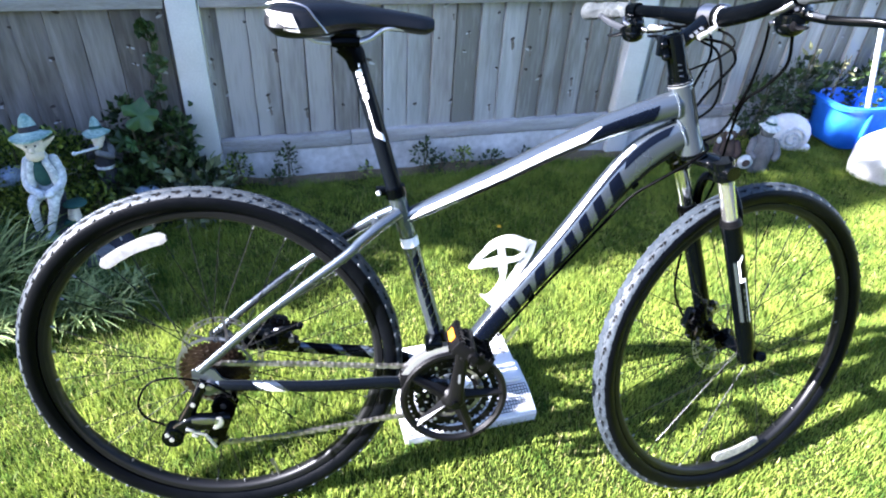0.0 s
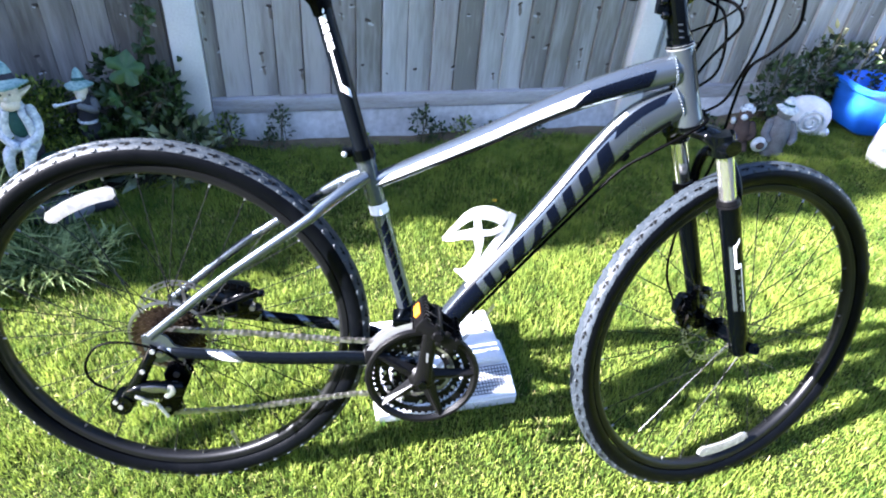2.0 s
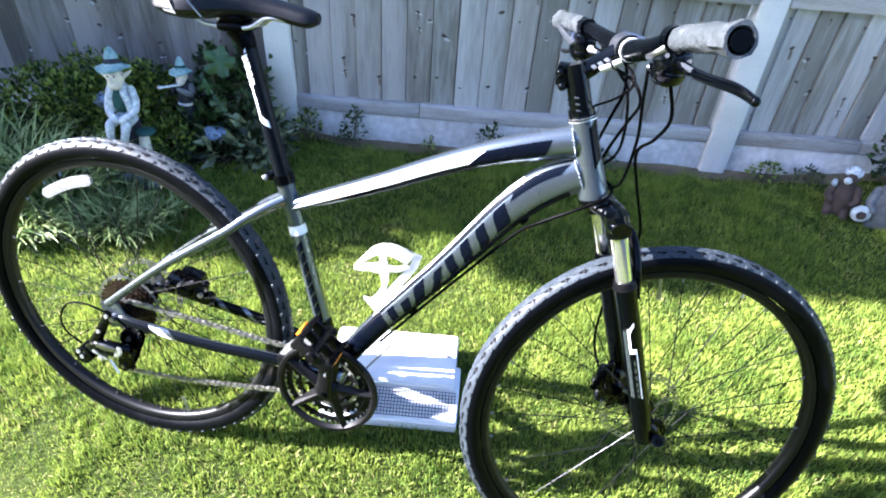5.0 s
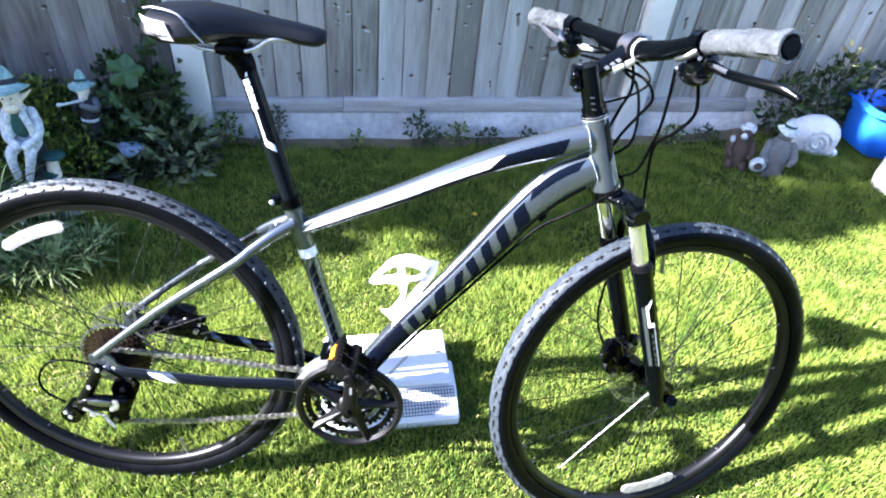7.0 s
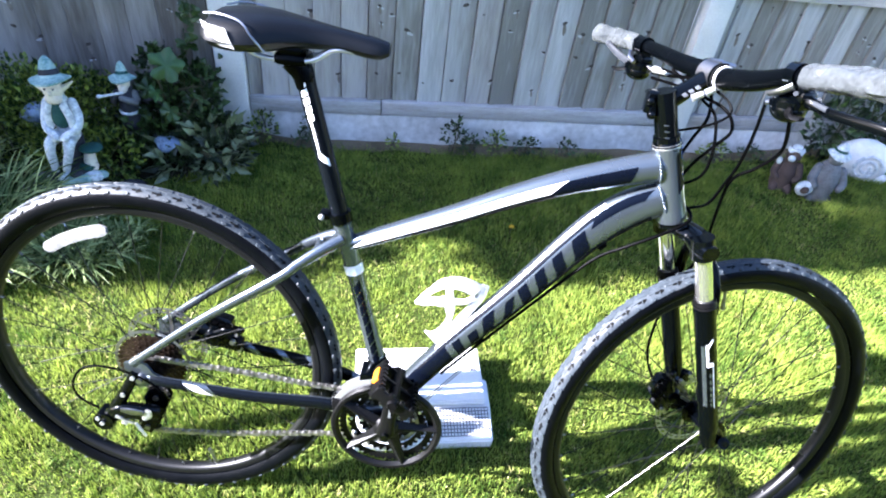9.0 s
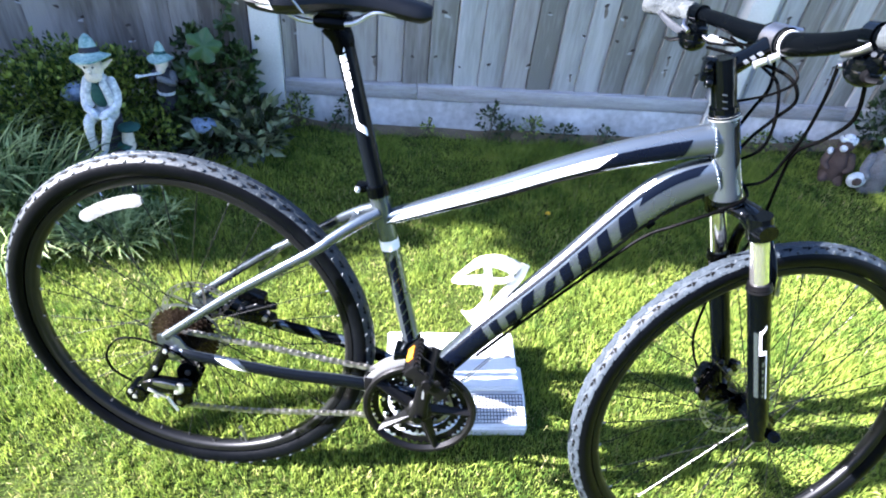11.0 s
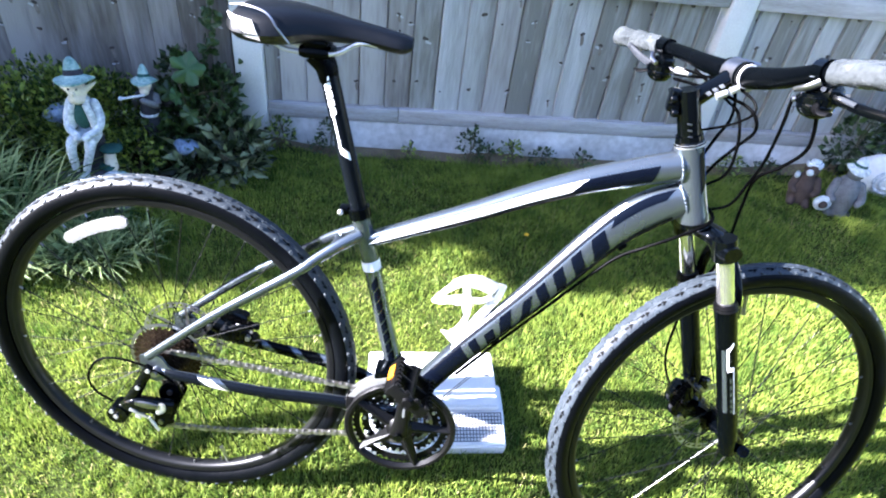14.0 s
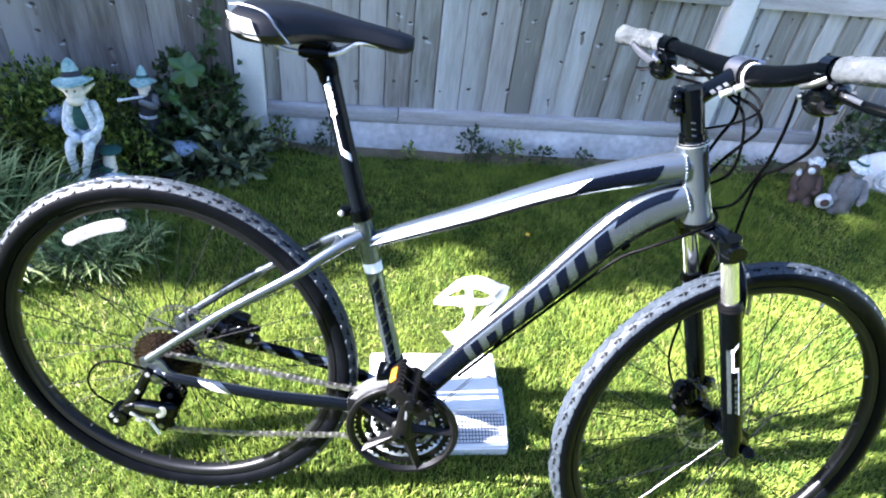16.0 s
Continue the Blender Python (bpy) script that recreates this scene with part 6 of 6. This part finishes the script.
# ---- planting ----
M_LEAF_Y = mat("yellow_green_leaf", (0.25, 0.32, 0.050), 0.42, col2=(0.020, 0.050, 0.007), rnd=0.8, island=True, trans=0.25)
M_LEAF_D = mat("dark_green_leaf", (0.055, 0.100, 0.024), 0.40, col2=(0.007, 0.018, 0.004), rnd=0.7, island=True, trans=0.15)
M_LEAF_B = mat("broad_green_leaf", (0.062, 0.135, 0.040), 0.42, col2=(0.030, 0.075, 0.020), scale=30, trans=0.2)
M_LEAF_V = mat("silvery_green_leaf", (0.21, 0.25, 0.13), 0.38, col2=(0.008, 0.018, 0.005), rnd=0.95, island=True, trans=0.15)
M_STRAP = mat("strap_leaf", (0.42, 0.50, 0.21), 0.45, col2=(0.045, 0.09, 0.022), rnd=0.6, island=True, trans=0.3, spec=0.15)
M_DRY = mat("dry_leaf", (0.33, 0.33, 0.16), 0.7, col2=(0.15, 0.14, 0.06), rnd=0.5, island=True, trans=0.25)
M_STEM = mat("green_brown_stem", (0.10, 0.085, 0.045), 0.7, col2=(0.055, 0.05, 0.025))


def leaf_cloud(name, centres, count, size, width, material, parent, seed, lift=0.5):
    """Many folded leaves scattered through blobs (x, y, z, rx, ry, rz): an uneven mass with gaps."""
    rng = np.random.RandomState(seed)
    V, F = [], []
    c = np.array(centres, float)
    w = (c[:, 3] * c[:, 4] * c[:, 5]) ** 0.67
    pick = rng.choice(len(c), count, p=w / w.sum())
    for i in range(count):
        b = c[pick[i]]
        d = rng.normal(size=3)
        d /= np.linalg.norm(d)
        p = b[:3] + d * b[3:6] * rng.uniform(0.45, 1.05) ** 0.6
        low = float(fence_dip(p[0], p[1]))
        if p[2] < low + 0.004:
            p[2] = low + rng.uniform(0.004, 0.03)
        out = d + np.array([0, -0.35, lift]) + rng.normal(size=3) * 0.45
        out /= np.linalg.norm(out)
        s = np.cross(out, rng.normal(size=3))
        s /= np.linalg.norm(s)
        u = np.cross(s, out)
        L = size * rng.uniform(0.6, 1.35)
        W = L * width
        k = len(V)
        V += [p, p + out * L * 0.45 + s * W * 0.5 + u * W * 0.16, p + out * L - u * L * 0.18, p + out * L * 0.45 - s * W * 0.5 + u * W * 0.16, p + out * L * 0.5]
        F += [(k, k + 1, k + 4), (k + 1, k + 2, k + 4), (k + 2, k + 3, k + 4), (k + 3, k, k + 4)]
    me = bpy.data.meshes.new(name)
    me.from_pydata([tuple(v) for v in V], [], F)
    me.materials.append(material)
    ob = part(name, me, None, parent)
    ob["kind"] = "stuff"
    return ob


def stems(pts_list, r, parent):
    for pts in pts_list:
        part("stem", tube(bmesh.new(), pts, r, seg=6, steps=4, side=(0.3, 1, 0.2)), M_STEM, parent)


def plant(name, label, category, blobs, count, size, width, material, seed, stem=None, r=0.003, group=""):
    t = thing(name, label, category, Matrix.Identity(4), group)
    if stem is None:
        rng = random.Random(seed)
        stem = [[(b[0] + rng.uniform(-0.02, 0.02), b[1], -0.01 + float(fence_dip(b[0], b[1]))), (b[0] + rng.uniform(-0.3, 0.3) * b[3], b[1], b[2] * 0.6), (b[0] + rng.uniform(-0.5, 0.5) * b[3], b[1] + rng.uniform(-0.3, 0.3) * b[4], b[2] + b[5] * 0.7)] for b in blobs for _ in range(2)]
    stems(stem, r, t)
    leaf_cloud("foliage", blobs, count, size, width, material, t, seed)
    return t


plant("shrub", "dense yellow-green small-leaved shrub behind the seated gnome", "shrub",
      [(-0.62, 2.62, 0.13, 0.16, 0.14, 0.17), (-0.50, 2.70, 0.17, 0.14, 0.13, 0.16), (-0.40, 2.72, 0.15, 0.12, 0.12, 0.17), (-0.28, 2.58, 0.07, 0.10, 0.10, 0.09), (-0.80, 2.68, 0.12, 0.16, 0.14, 0.17), (-0.42, 2.56, 0.10, 0.10, 0.10, 0.12), (-0.62, 2.78, 0.16, 0.16, 0.08, 0.18), (-0.36, 2.80, 0.12, 0.14, 0.07, 0.15)], 9500, 0.022, 0.62, M_LEAF_Y, 3)
plant("shrub", "dark green leafy shrub growing against the fence", "shrub",
      [(-0.16, 2.80, 0.12, 0.10, 0.06, 0.14), (-0.06, 2.78, 0.16, 0.10, 0.08, 0.16), (-0.10, 2.68, 0.07, 0.13, 0.09, 0.09), (0.02, 2.74, 0.08, 0.08, 0.08, 0.10), (-0.14, 2.82, 0.28, 0.07, 0.05, 0.10), (-0.20, 2.72, 0.08, 0.10, 0.10, 0.10), (0.0, 2.80, 0.20, 0.06, 0.06, 0.12)], 2200, 0.032, 0.65, M_LEAF_D, 5)
plant("leafy_perennial", "low clump of pointed silvery green leaves at the bed's edge", "plant",
      [(-0.06, 2.62, 0.05, 0.10, 0.08, 0.06), (0.05, 2.61, 0.05, 0.09, 0.08, 0.06), (0.02, 2.70, 0.09, 0.12, 0.08, 0.08), (0.11, 2.66, 0.05, 0.06, 0.06, 0.05)], 330, 0.060, 0.42, M_LEAF_V, 7)
# large-leaved plant between the gnomes and the post
t = thing("large_leaved_plant", "tall plant with broad round green leaves by the post", "plant", Matrix.Identity(4))
stems([[(-0.10, 2.76, 0), (-0.12, 2.74, 0.2), (-0.13, 2.72, 0.34)], [(-0.08, 2.74, 0), (-0.04, 2.70, 0.15), (-0.07, 2.64, 0.22)], [(-0.1, 2.72, 0.05), (-0.02, 2.70, 0.22), (0.02, 2.69, 0.24)], [(-0.235, 2.76, 0.02), (-0.214, 2.76, 0.128), (-0.143, 2.755, 0.199), (-0.058, 2.755, 0.248), (0.011, 2.76, 0.257)]], 0.0035, t)


def broad_leaf(at, r, turn, tip, material, parent, lobes=5):
    """One broad lobed leaf, cupped and veined by its folds."""
    bm = bmesh.new()
    c = bm.verts.new((0, 0, 0))
    n = 30
    ring1, ring2 = [], []
    for k in range(n):
        a = 2 * math.pi * k / n
        q = r * (0.86 + 0.14 * math.cos(lobes * a) + 0.05 * math.sin(11 * a)) * (0.55 if abs(a - math.pi) < 0.2 else 1)
        ring1.append(bm.verts.new((0.55 * q * math.cos(a), 0.55 * q * math.sin(a), 0.06 * r * math.cos(lobes * a))))
        ring2.append(bm.verts.new((q * math.cos(a), q * math.sin(a), -0.12 * r + 0.10 * r * math.cos(lobes * a + 1))))
    for k in range(n):
        bm.faces.new((c, ring1[k], ring1[(k + 1) % n]))
        bm.faces.new((ring1[k], ring2[k], ring2[(k + 1) % n], ring1[(k + 1) % n]))
    ob = part("leaf", bm, material, parent, "", 60)
    ob.matrix_local = Matrix.Translation(at) @ Matrix.Rotation(turn, 4, "Z") @ Matrix.Rotation(tip, 4, "X")
    return ob


for at, r, turn, tip in (((-0.088, 2.715, 0.352), 0.062, 0.3, 1.05), ((-0.126, 2.675, 0.265), 0.034, 1.4, 1.1), ((-0.075, 2.63, 0.225), 0.040, 1.2, 0.8), ((0.02, 2.69, 0.245), 0.036, 2.0, 0.7), ((-0.17, 2.74, 0.25), 0.042, 0.8, 1.0), ((-0.02, 2.74, 0.31), 0.034, 2.4, 0.9), ((-0.20, 2.70, 0.17), 0.036, 0.1, 0.7), ((-0.04, 2.66, 0.14), 0.04, 3.0, 0.6)):
    broad_leaf(at, r, turn, tip, M_LEAF_B if r in (0.062, 0.034) else M_LEAF_D, t)
# ivy climbing the fence beside the post
t = thing("ivy", "dark ivy climbing the fence boards beside the concrete post", "ivy", Matrix.Identity(4))
vine = [(-0.09, 2.86, 0.0), (-0.085, 2.875, 0.2), (-0.05, 2.885, 0.36), (-0.03, 2.888, 0.48), (-0.037, 2.888, 0.58), (-0.034, 2.888, 0.62)]
stems([vine], 0.003, t)
rng = random.Random(12)
vp = spline(vine, 14)
for k in range(46):
    p = vp[rng.randrange(12, len(vp))]
    broad_leaf((p[0] + rng.uniform(-0.026, 0.026), p[1] - rng.uniform(0.008, 0.022), p[2] + rng.uniform(-0.02, 0.02)), rng.uniform(0.014, 0.023), rng.uniform(0, 6.28), rng.uniform(0.9, 1.7), M_LEAF_D, t, 3)
for k in range(4):
    broad_leaf((0.056 + rng.uniform(-0.012, 0.012), 2.872, 0.295 + rng.uniform(-0.03, 0.03)), 0.012, rng.uniform(0, 6.28), 1.4, M_LEAF_D, t, 3)


def strap_clump(name, label, at, rx, ry, count, length, width, material, seed, lean=(0, 0)):
    """Arching narrow leaves from one clump."""
    rng = np.random.RandomState(seed)
    V, F = [], []
    for _ in range(count):
        a, q = rng.uniform(0, 2 * math.pi), math.sqrt(rng.uniform(0, 1))
        p = np.array([at[0] + rx * q * math.cos(a), at[1] + ry * q * math.sin(a), -0.005])
        b = a + rng.normal() * 0.7
        out = np.array([math.cos(b) + lean[0], math.sin(b) + lean[1], 0])
        L, W = length * rng.uniform(0.55, 1.2), width * rng.uniform(0.7, 1.2)
        s = np.array([-out[1], out[0], 0])
        s /= np.linalg.norm(s) + 1e-6
        reach, k0 = rng.uniform(0.35, 0.85), len(V)
        for j in range(6):
            u = j / 5
            c = p + out * reach * L * u ** 1.6 + np.array([0, 0, L * (u * 1.05 - 0.62 * reach * u * u * 1.3)])
            w = W * (1 - u ** 2.2) * 0.5 + 0.0003
            V += [c + s * w, c + np.array([0, 0, -w * 0.6]), c - s * w]
        for j in range(5):
            k = k0 + 3 * j
            F += [(k, k + 1, k + 4, k + 3), (k + 1, k + 2, k + 5, k + 4)]
    t = thing(name, label, "ornamental grass", Matrix.Identity(4))
    me = bpy.data.meshes.new("leaves")
    me.from_pydata([tuple(v) for v in V], [], F)
    me.materials.append(material)
    shade(me, 60)
    ob = part("foliage", me, None, t)
    ob["kind"] = "stuff"
    return t


strap_clump("strap_leaved_clump", "arching clump of narrow green strap leaves at the bed's edge", (-0.56, 2.26), 0.15, 0.13, 330, 0.27, 0.0115, M_STRAP, 4, (0.25, -0.15))
strap_clump("strap_leaved_clump", "arching clump of narrow green strap leaves at the bed's edge", (-0.80, 2.34), 0.16, 0.16, 270, 0.30, 0.0115, M_STRAP, 9, (0.15, -0.1))
strap_clump("strap_leaved_clump", "low tuft of narrow leaves by the seated gnome", (-0.34, 2.30), 0.12, 0.06, 150, 0.13, 0.006, M_STRAP, 14, (0.15, -0.2))
strap_clump("strap_leaved_clump", "loose tuft of strap leaves spilling onto the lawn", (-0.37, 2.19), 0.13, 0.055, 250, 0.125, 0.0065, M_STRAP, 31, (0.2, -0.15))
strap_clump("strap_leaved_clump", "low dark tuft of leaves at the lawn's edge", (-0.20, 2.235), 0.10, 0.035, 170, 0.085, 0.008, M_STRAP, 37, (0.1, -0.3))
strap_clump("strap_leaved_clump", "dark tuft of narrow leaves spreading over the lawn's edge", (-0.56, 2.06), 0.15, 0.07, 300, 0.15, 0.008, M_STRAP, 41, (0.15, -0.2))
strap_clump("strap_leaved_clump", "dark tuft of arching narrow leaves lying over the lawn", (-0.29, 2.12), 0.17, 0.06, 330, 0.14, 0.008, M_STRAP, 53, (0.15, -0.25))
# weeds along the foot of the fence
for k, (x, h, r, n) in enumerate(((0.185, 0.13, 0.055, 170), (0.385, 0.15, 0.045, 130), (0.33, 0.05, 0.03, 40), (0.70, 0.05, 0.022, 30), (0.955, 0.125, 0.05, 120), (1.03, 0.06, 0.03, 50), (1.13, 0.085, 0.05, 100), (1.27, 0.055, 0.06, 110), (1.44, 0.05, 0.05, 60), (2.12, 0.07, 0.07, 120), (2.3, 0.06, 0.06, 90))):
    plant("weed", "small leafy green weed at the foot of the fence", "weed", [(x, 2.855, h * 0.55 - 0.030, r, 0.035, h * 0.5), (x + 0.01, 2.86, h * 0.85 - 0.030, r * 0.55, 0.025, h * 0.28)], n, 0.019, 0.6, M_LEAF_D if k % 3 else M_LEAF_Y, 60 + k, r=0.0014, group="weeds along the fence")
# leafy growth by the tub
plant("shrub", "dark green leafy growth against the fence behind the tub", "shrub",
      [(2.62, 2.83, 0.16, 0.12, 0.05, 0.15), (2.82, 2.84, 0.22, 0.16, 0.045, 0.17), (3.05, 2.85, 0.20, 0.15, 0.04, 0.16), (3.3, 2.84, 0.2, 0.15, 0.05, 0.2)], 1200, 0.036, 0.6, M_LEAF_D, 21)
plant("dry_stalks", "pale dry leaves on thin stalks behind the tub", "plant", [(2.80, 2.80, 0.40, 0.06, 0.03, 0.07), (3.02, 2.80, 0.36, 0.06, 0.03, 0.07)], 18, 0.05, 0.4, M_DRY, 23, r=0.002)

# unseen bush added beyond the bed to darken the planting and left fence
plant("shrub", "unseen tall leafy shrub added to shade the flower bed", "shrub",
      [(-1.72, 2.48, 0.35, 0.34, 0.30, 0.34), (-1.80, 2.50, 0.85, 0.34, 0.30, 0.36), (-1.74, 2.46, 1.25, 0.30, 0.33, 0.36), (-2.1, 2.5, 0.7, 0.3, 0.28, 0.5), (-1.75, 2.31, 1.12, 0.26, 0.22, 0.30)], 5200, 0.06, 0.6, M_LEAF_D, 27, r=0.008)

# an unseen tree added left of the lawn, crown shaped to shade the fence side
t = thing("tree", "unseen tall dense green tree casting shade beside the fence", "tree", Matrix.Translation((-3.3, 2.88, 0)))
bm = bmesh.new()
Sweep([(0, 0, -0.1, 0.13, 0.13), (0.02, 0, 0.5, 0.10, 0.10), (-0.02, 0.02, 1.6, 0.075, 0.075), (0.0, 0.04, 3.3, 0.04, 0.04), (0, 0.06, 5.2, 0.012, 0.012)], side=(0, 1, 0)).mesh(bm, 12)
part("trunk", bm, M_STEM, t)
blobs = []
for k in range(25):
    z = 0.60 + 0.19 * k
    a = k * 2.4
    rr = np.interp(z, (0.6, 1.35, 1.65, 1.9, 2.08, 2.36, 2.49, 2.70, 2.95, 3.35, 3.65, 5.2), (0.66, 0.70, 0.80, 0.70, 0.90, 0.92, 0.72, 0.56, 0.40, 0.30, 0.14, 0.14))
    br = np.interp(z, (2.7, 3.3, 5.2), (0.46, 0.34, 0.30))
    lift = np.interp(z, (2.9, 3.4), (0.0, 0.10))
    e = (rr * math.cos(a), rr * math.sin(a) + lift, z + 0.10)
    part("limb", tube(bmesh.new(), [(0, lift * 0.4, z - 0.15), (e[0] * 0.5, e[1] * 0.5, z + 0.02), e], 0.02 * (1.2 - k / 26), seg=6, steps=3, side=(0.3, 0.2, 1)), M_STEM, t)
    blobs.append((e[0] * 0.85, e[1] * 0.85, e[2], br, br, 0.30))
    blobs.append((-e[0] * 0.35, -e[1] * 0.35 + lift, e[2] + 0.07, br, br, 0.30))
# boughs reaching out over the lawn, placed to shade it and the ornaments
for k in range(9):
    z = 2.46 + 0.105 * k
    e = (0.12 * (-1) ** k, -0.90 + 0.03 * (k % 3), z)
    part("limb", tube(bmesh.new(), [(0, 0, z - 0.35), (e[0] * 0.5, e[1] * 0.5, z - 0.10), e], 0.014, seg=6, steps=3, side=(0.3, 0.2, 1)), M_STEM, t)
    blobs.append((*e, 0.20, 0.11 + 0.03 * (k % 2), 0.10))
for k in range(4):
    z = 3.20 + 0.08 * k
    blobs.append((0.10 * (-1) ** k, -0.56 + 0.03 * (k % 2), z, 0.18, 0.11, 0.10))
leaf_cloud("crown", blobs, 38000, 0.115, 0.65, M_LEAF_D, t, 33)

# ---- lawn blades ----
def blades(name, count, area, h, w, seed, material, keep=None, lay=0.55):
    rng = np.random.RandomState(seed)
    x = rng.uniform(area[0], area[1], count)
    y = rng.uniform(area[2], area[3], count)
    if keep is not None:
        ok = keep(x, y, rng)
        x, y = x[ok], y[ok]
    n = len(x)
    lump = np.random.RandomState(seed + 1).rand(64, 64)

    def patchy(q):
        u, v = (x * q) % 63, (y * q + 17) % 63
        i, j = u.astype(int), v.astype(int)
        fu, fv = u - i, v - j
        fu, fv = fu * fu * (3 - 2 * fu), fv * fv * (3 - 2 * fv)
        return lump[i, j] * (1 - fu) * (1 - fv) + lump[i + 1, j] * fu * (1 - fv) + lump[i, j + 1] * (1 - fu) * fv + lump[i + 1, j + 1] * fu * fv

    clump = 0.36 * patchy(4) + 0.36 * patchy(11) + 0.28 * patchy(23)
    H = h * (0.22 + 0.42 * rng.rand(n) + 1.75 * clump ** 2.1)
    a = rng.uniform(0, 2 * np.pi, n) + 0.4 * clump
    tilt = np.abs(rng.normal(0, lay, n)).clip(0, 1.25)
    dx, dy = np.cos(a), np.sin(a)
    W = w * (0.6 + 0.8 * rng.rand(n))
    f = rng.uniform(0, 2 * np.pi, n)
    sx, sy = np.cos(f), np.sin(f)
    z0 = -0.014 + fence_dip(x, y)
    V = np.empty((n, 5, 3), np.float32)
    mx, my, mz = x + dx * H * 0.5 * np.sin(tilt * 0.6), y + dy * H * 0.5 * np.sin(tilt * 0.6), z0 + H * 0.55 * np.cos(tilt * 0.6)
    tx, ty, tz = x + dx * H * np.sin(tilt), y + dy * H * np.sin(tilt), z0 + H * np.cos(tilt) * 0.98
    V[:, 0] = np.stack([x - sx * W, y - sy * W, z0], 1)
    V[:, 1] = np.stack([x + sx * W, y + sy * W, z0], 1)
    V[:, 2] = np.stack([mx + sx * W * 0.8, my + sy * W * 0.8, mz], 1)
    V[:, 3] = np.stack([mx - sx * W * 0.8, my - sy * W * 0.8, mz], 1)
    V[:, 4] = np.stack([tx, ty, tz], 1)
    me = bpy.data.meshes.new(name)
    me.vertices.add(n * 5)
    me.vertices.foreach_set("co", V.reshape(-1))
    base = (np.arange(n) * 5)[:, None]
    loops = np.concatenate([base + [0, 1, 2, 3], base + [3, 2, 4]], 1).reshape(-1)
    me.loops.add(len(loops))
    me.loops.foreach_set("vertex_index", loops.astype(np.int32))
    me.polygons.add(n * 2)
    starts = np.stack([np.arange(n) * 7, np.arange(n) * 7 + 4], 1).reshape(-1)
    me.polygons.foreach_set("loop_start", starts.astype(np.int32))
    me.update(calc_edges=True)
    me.validate()
    me.materials.append(material)
    return new(name, me)


def off_bed(x, y, rng):
    """No lawn in the flower bed nor under the block."""
    bed = (x < 0.12 - 0.4 * np.maximum(0, 2.75 - y)) & (y > 2.42 + 0.04 * np.sin(x * 5) + 0.17 * np.clip((x + 0.42) / 0.2, 0, 1))
    blk = (x > 0.56) & (x < 0.87) & (y > 1.47) & (y < 1.70)
    bare = (y > 2.83) & (rng.rand(len(x)) < 0.5)
    return ~bed & ~blk & ~bare


def near_grass(x, y, rng):
    """Thinner towards the borders of the close-mown part."""
    edge = np.minimum(np.minimum((x + 1.4) / 0.7, (4.1 - x) / 0.8), (y - 0.40) / 0.5)
    return off_bed(x, y, rng) & (rng.rand(len(x)) < np.clip(edge, 0, 1))


tagged(blades("grass", 620000, (-1.4, 4.1, 0.40, 2.9), 0.028, 0.00105, 5, M_GRASS, near_grass), "short bright green lawn grass", "grass", kind="stuff")
tagged(blades("dry_grass", 30000, (-1.4, 4.1, 0.40, 2.9), 0.026, 0.0010, 8, M_STRAW, near_grass, 0.9), "pale dry blades among the lawn grass", "grass", kind="stuff")
tagged(blades("far_grass", 170000, (-7, 9, -4, 2.6), 0.032, 0.003, 11, M_GRASS, lambda x, y, rng: (x < -1.0) & (y < 2.1) | (x > 3.7) | (y < 0.7)), "short lawn grass farther off", "grass", kind="stuff")
# a yellow dandelion on the lawn
d = thing("dandelion", "small yellow dandelion flower in the shaded lawn", "flower", Matrix.Translation((1.086, 2.279, 0)))
bm = bmesh.new()
rod(bm, (0, 0, -0.01), (0.002, -0.004, 0.026), 0.0014, seg=6)
part("stalk", bm, M_STEM, d)
M_YEL = mat("dandelion_yellow", (0.80, 0.52, 0.02), 0.7, col2=(0.65, 0.38, 0.01), scale=200)
bm = bmesh.new()
for k in range(26):
    a, q = k * 2.4, 0.0022 + 0.0085 * (k / 26)
    vs = [bm.verts.new((0.002 + math.cos(a + s) * r, -0.004 + math.sin(a + s) * r, 0.027 + 0.004 * (1 - k / 26) + z)) for s, r, z in ((0, 0.0005, 0), (0.35, q, 0.0015), (-0.35, q, 0.0015))]
    bm.faces.new(vs)
part("flower_head", bm, M_YEL, d, "", 0)
